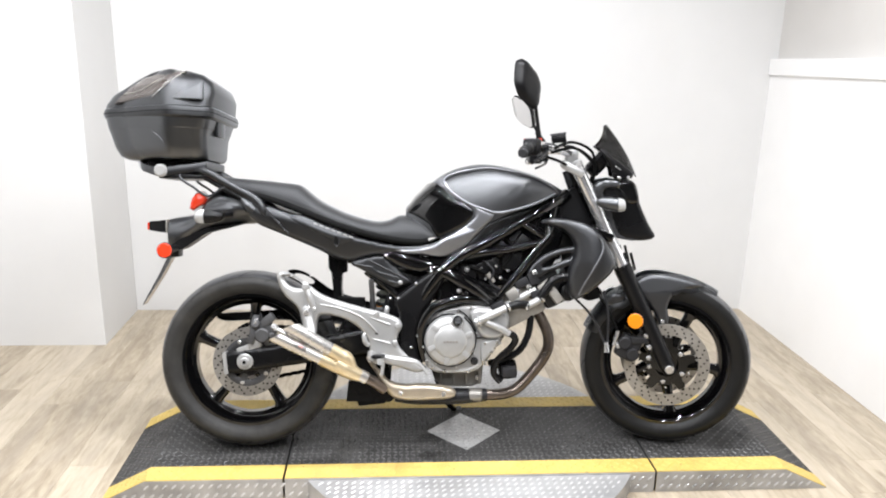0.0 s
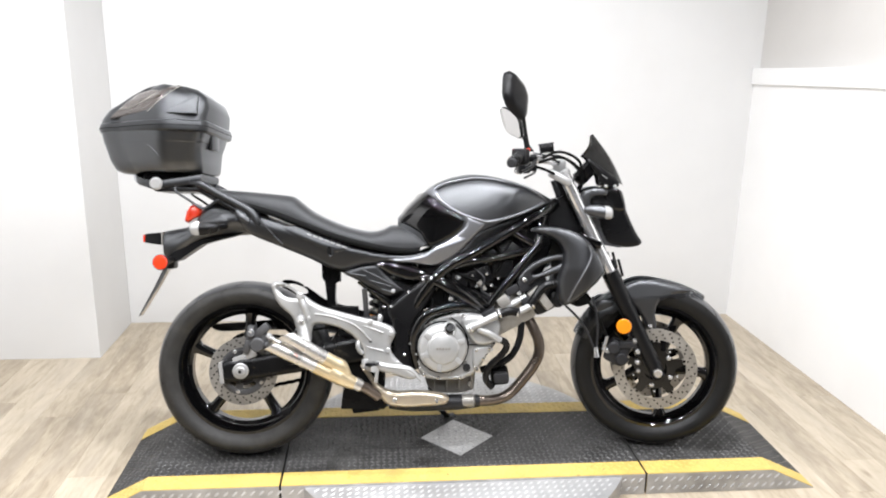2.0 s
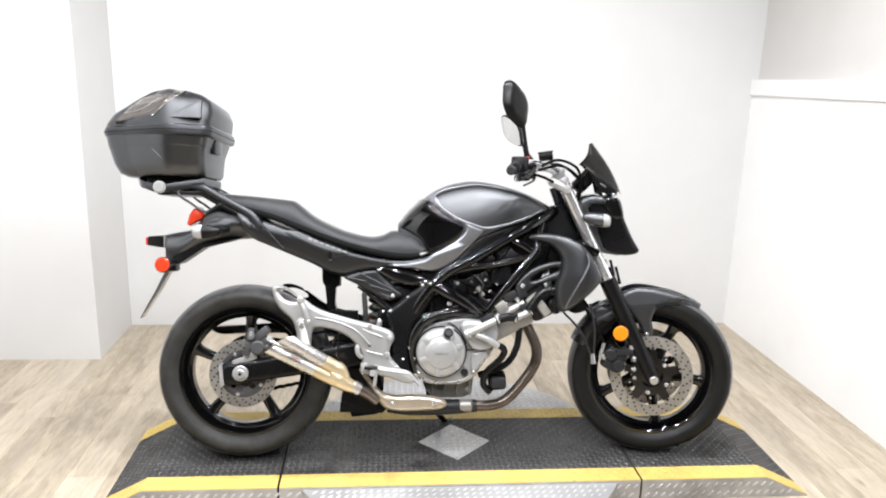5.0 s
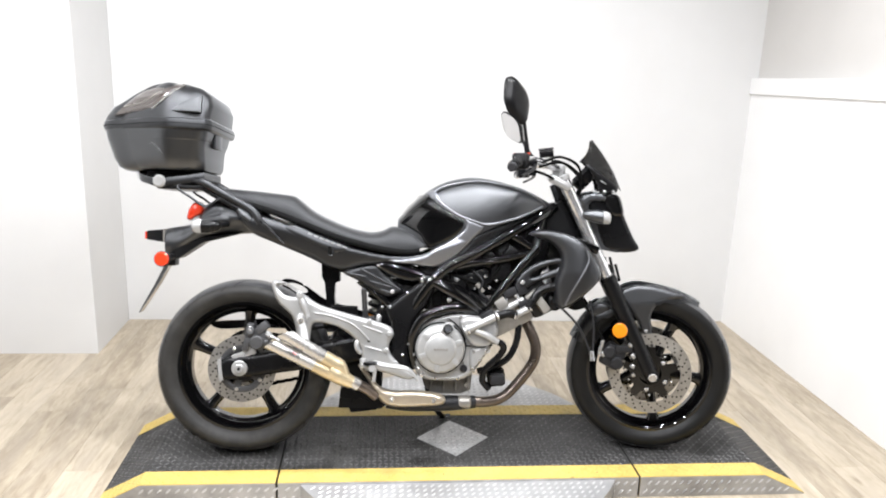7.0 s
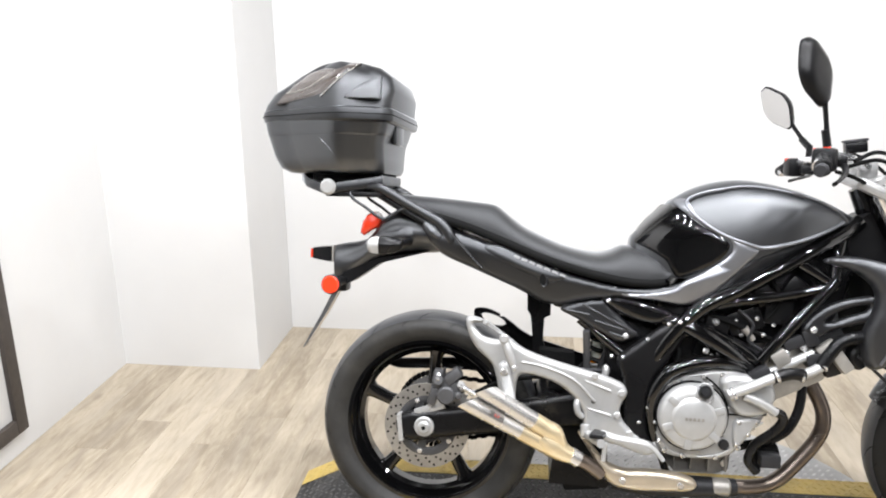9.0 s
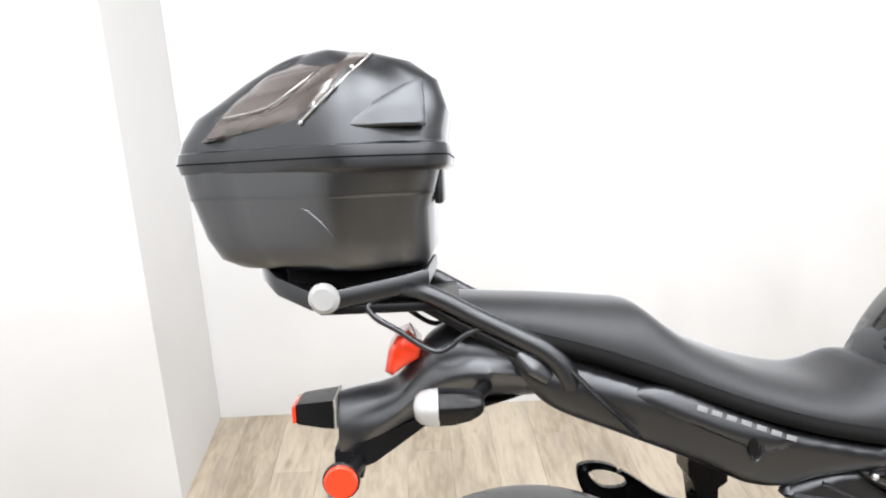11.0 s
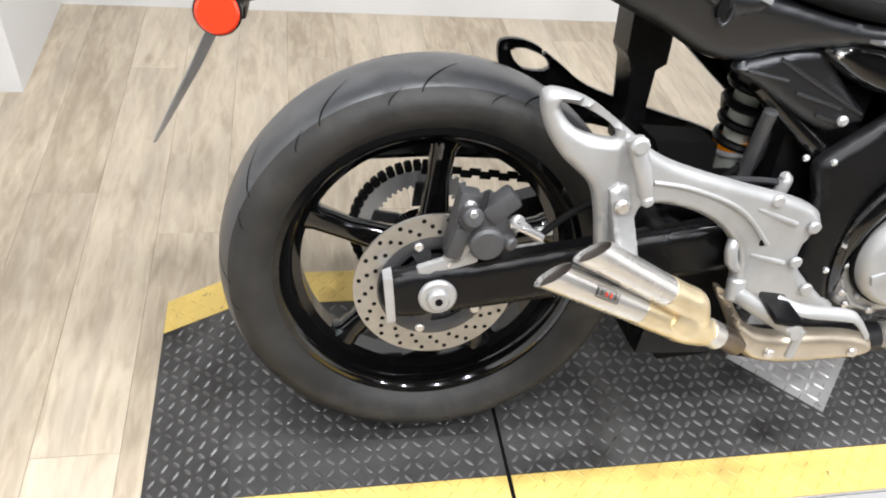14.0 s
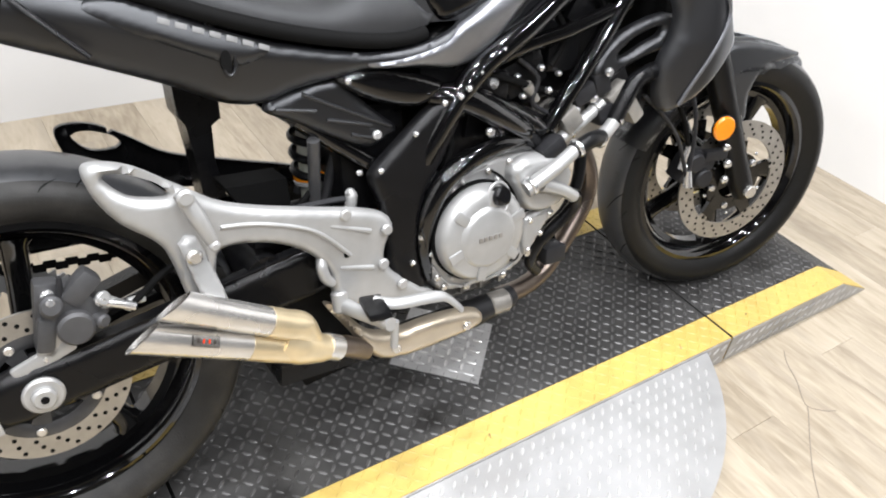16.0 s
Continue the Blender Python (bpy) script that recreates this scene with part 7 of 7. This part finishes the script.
PANEL = [(-0.436, 1.170), (-0.360, 1.178), (-0.284, 1.185), (-0.236, 1.228), (-0.190, 1.281), (-0.232, 1.289), (-0.292, 1.282), (-0.345, 1.262), (-0.398, 1.222)]
pn = part("lid_panel", panel(PANEL, lid_v, 0.006, 0.008, 0.004, sharp=True, bulge=0.004), BRONZE, case, "smoked bronze trim panel on the lid", 40)
part("far_lid_panel", panel(PANEL, lid_v, 0.010, 0.008, 0.004, sharp=True, side=1, bulge=0.004), BRONZE, case, smooth=40)
def facet_v(u, w):
    """The lighter front facet of the lid's side: it stands off along the diagonal crease."""
    d = ((u + 0.24) * (1.248 - 1.176) - (w - 1.176) * (-0.122 + 0.24)) / math.hypot(0.118, 0.072)
    return lid_v(u, w) + 0.0015 + 0.14 * max(0.0, d)


part("lid_facet", panel([(-0.236, 1.177), (-0.117, 1.177), (-0.124, 1.242), (-0.150, 1.231)], facet_v, 0.005, 0.004, 0.003, sharp=True), CASE, case, "angular facet at the lid's front corner", 30)
studs("panel_rivet", [(u, -lid_v(u, w) - 0.0085, w) for u, w in ((-0.280, 1.187), (-0.262, 1.206), (-0.236, 1.232), (-0.214, 1.258), (-0.195, 1.278))], 0.0028, CHROME, case, h=0.004)
rim_line = bmesh.new()
for q in (((-0.284, 1.185), (-0.236, 1.230), (-0.190, 1.281)), ((-0.404, 1.202), (-0.338, 1.210), (-0.300, 1.230), (-0.246, 1.276))):
    add(rim_line, tube([(u, -lid_v(u, w) - 0.006, w) for u, w in q], 0.0016, 8))
part("panel_edge", rim_line, DULL, pn, "thin edge of the trim panel")
part("panel_band", panel([(-0.432, 1.174), (-0.286, 1.189), (-0.242, 1.230), (-0.199, 1.278), (-0.238, 1.280), (-0.290, 1.236), (-0.334, 1.210), (-0.402, 1.202)], lambda u, w: lid_v(u, w) + 0.0046, 0.006, 0.006, 0.003, sharp=True, bulge=0.004), BRONZE, pn)
part("shell_line", loft([rounded(-0.4609, -0.1085, 0.1916, 1.0868, 0.084, taper=0.0445), rounded(-0.4618, -0.1068, 0.1924, 1.0885, 0.084, taper=0.0445), rounded(-0.4623, -0.1040, 0.1930, 1.0915, 0.085, taper=0.0445)], caps=False), SHELL, case)
CREASE = [(-0.289, 1.075), (-0.279, 1.072), (-0.257, 1.051), (-0.245, 1.035)]
RINGS = np.array([(1.000, -0.426, -0.143, 0.166, 0.080, 0.038), (1.030, -0.442, -0.133, 0.176, 0.080, 0.040), (1.068, -0.454, -0.120, 0.186, 0.083, 0.043), (1.100, -0.464, -0.100, 0.194, 0.085, 0.045)])


def shell_v(u, w):
    """Half width of the lower shell at a place on its side."""
    u0, u1, half, rad_c, tap = (float(np.interp(w, RINGS[:, 0], RINGS[:, c])) for c in range(1, 6))
    side_line = sorted((p.x, -p.y) for p in rounded(u0, u1, half, w, rad_c, taper=tap) if p.y < -0.08)
    return float(np.interp(u, [p[0] for p in side_line], [p[1] for p in side_line]))


part("shell_crease", tube([(u, -shell_v(u, w) - 0.0004, w) for u, w in CREASE], [0.0006, 0.0018, 0.0016, 0.0005], 8), SHELL, case)
part("latch", box(-0.1125, 0.0, 1.10, 0.014, 0.085, 0.060, 0.006), CASE, case, "front latch of the case")
# mounting plate, dished, widest at the reflector
PLAN = [(-0.385, 0.03, 0.972), (-0.350, 0.085, 0.957), (-0.290, 0.130, 0.941), (-0.262, 0.130, 0.941), (-0.215, 0.122, 0.949), (-0.160, 0.108, 0.958), (-0.127, 0.098, 0.965)]
plan = [(u, -v, w) for u, v, w in PLAN] + [(u, v, w) for u, v, w in PLAN[::-1]]
part("base_plate", loft([[Vector((-0.26 + (u + 0.26) * q, v * q, w + h)) for u, v, w in plan] for q, h in ((0.93, -0.011), (0.98, -0.009), (1.0, -0.002), (1.0, 0.013), (0.985, 0.017), (0.88, 0.012))]), SIDEGUN, case, "black dished mounting plate under the case", 50)
part("lock_block", box(-0.235, 0, 0.972, 0.20, 0.16, 0.034, 0.008), DARK, case)
part("release_knob", disc((-0.2715, -0.128, 0.9485), 0.0222, (0, -1, -0.05), 0.016, n=32, bevel=0.007), CLEAR, case, "round white reflector on the mounting plate")

# hairline cracks in the floor near the turntable
for line in (((1.560, -0.205), (1.530, -0.236), (1.496, -0.290), (1.452, -0.345), (1.475, -0.378), (1.502, -0.392)), ((1.452, -0.350), (1.425, -0.372), (1.372, -0.412), (1.300, -0.470), (1.240, -0.530))):
    part("crack", tube([(x, y, 0.0) for x, y in line], 0.0014, 6), SEAMDARK, floor_ob)

# ---- floor planks ----
cut_meshes, rest = {}, []
k = -13
px = -0.635 - 20 * PW
while px < SX1:
    shift = (0.37 + 2.6 + (k + 60) * 0.43 + (k % 3) * 0.11) % PL
    py = SY - PL + shift
    x0, x1 = max(px, SX0), min(px + PW, SX1)
    bay = X0 - PW < px and px + PW < X1 + PW
    while py < YB:
        y0, y1 = max(py, SY), min(py + PL, YB if bay else YF)
        py += PL
        if y1 - y0 < 0.02 or x1 - x0 < 0.02:
            continue
        if not bay or y1 < -3.0:
            rest.append((x0, x1, y0, y1))
            continue
        size = (round(y1 - y0, 3), round(x1 - x0, 3))
        if size not in cut_meshes:
            cut_meshes[size] = plank_mesh(*size)
        o = new("plank", cut_meshes[size])
        o.parent = floor_ob
        o.location = ((x0 + x1) / 2, (y0 + y1) / 2, 0)
    px += PW
    k += 1
co, fa = [], []
for x0, x1, y0, y1 in rest:
    n = len(co)
    co += [(x0 + 0.0004, y0 + 0.0004, 0), (x1 - 0.0004, y0 + 0.0004, 0), (x1 - 0.0004, y1 - 0.0004, 0), (x0 + 0.0004, y1 - 0.0004, 0), (x0 + 0.0004, y0 + 0.0004, -0.006), (x1 - 0.0004, y0 + 0.0004, -0.006), (x1 - 0.0004, y1 - 0.0004, -0.006), (x0 + 0.0004, y1 - 0.0004, -0.006)]
    fa += [(n, n + 1, n + 2, n + 3), (n, n + 4, n + 5, n + 1), (n + 1, n + 5, n + 6, n + 2), (n + 2, n + 6, n + 7, n + 3), (n + 3, n + 7, n + 4, n)]
me = bpy.data.meshes.new("far_planks")
me.from_pydata(co, [], fa)
stuff("far_planks", me, OAK, floor_ob, "oak planks of the showroom floor")
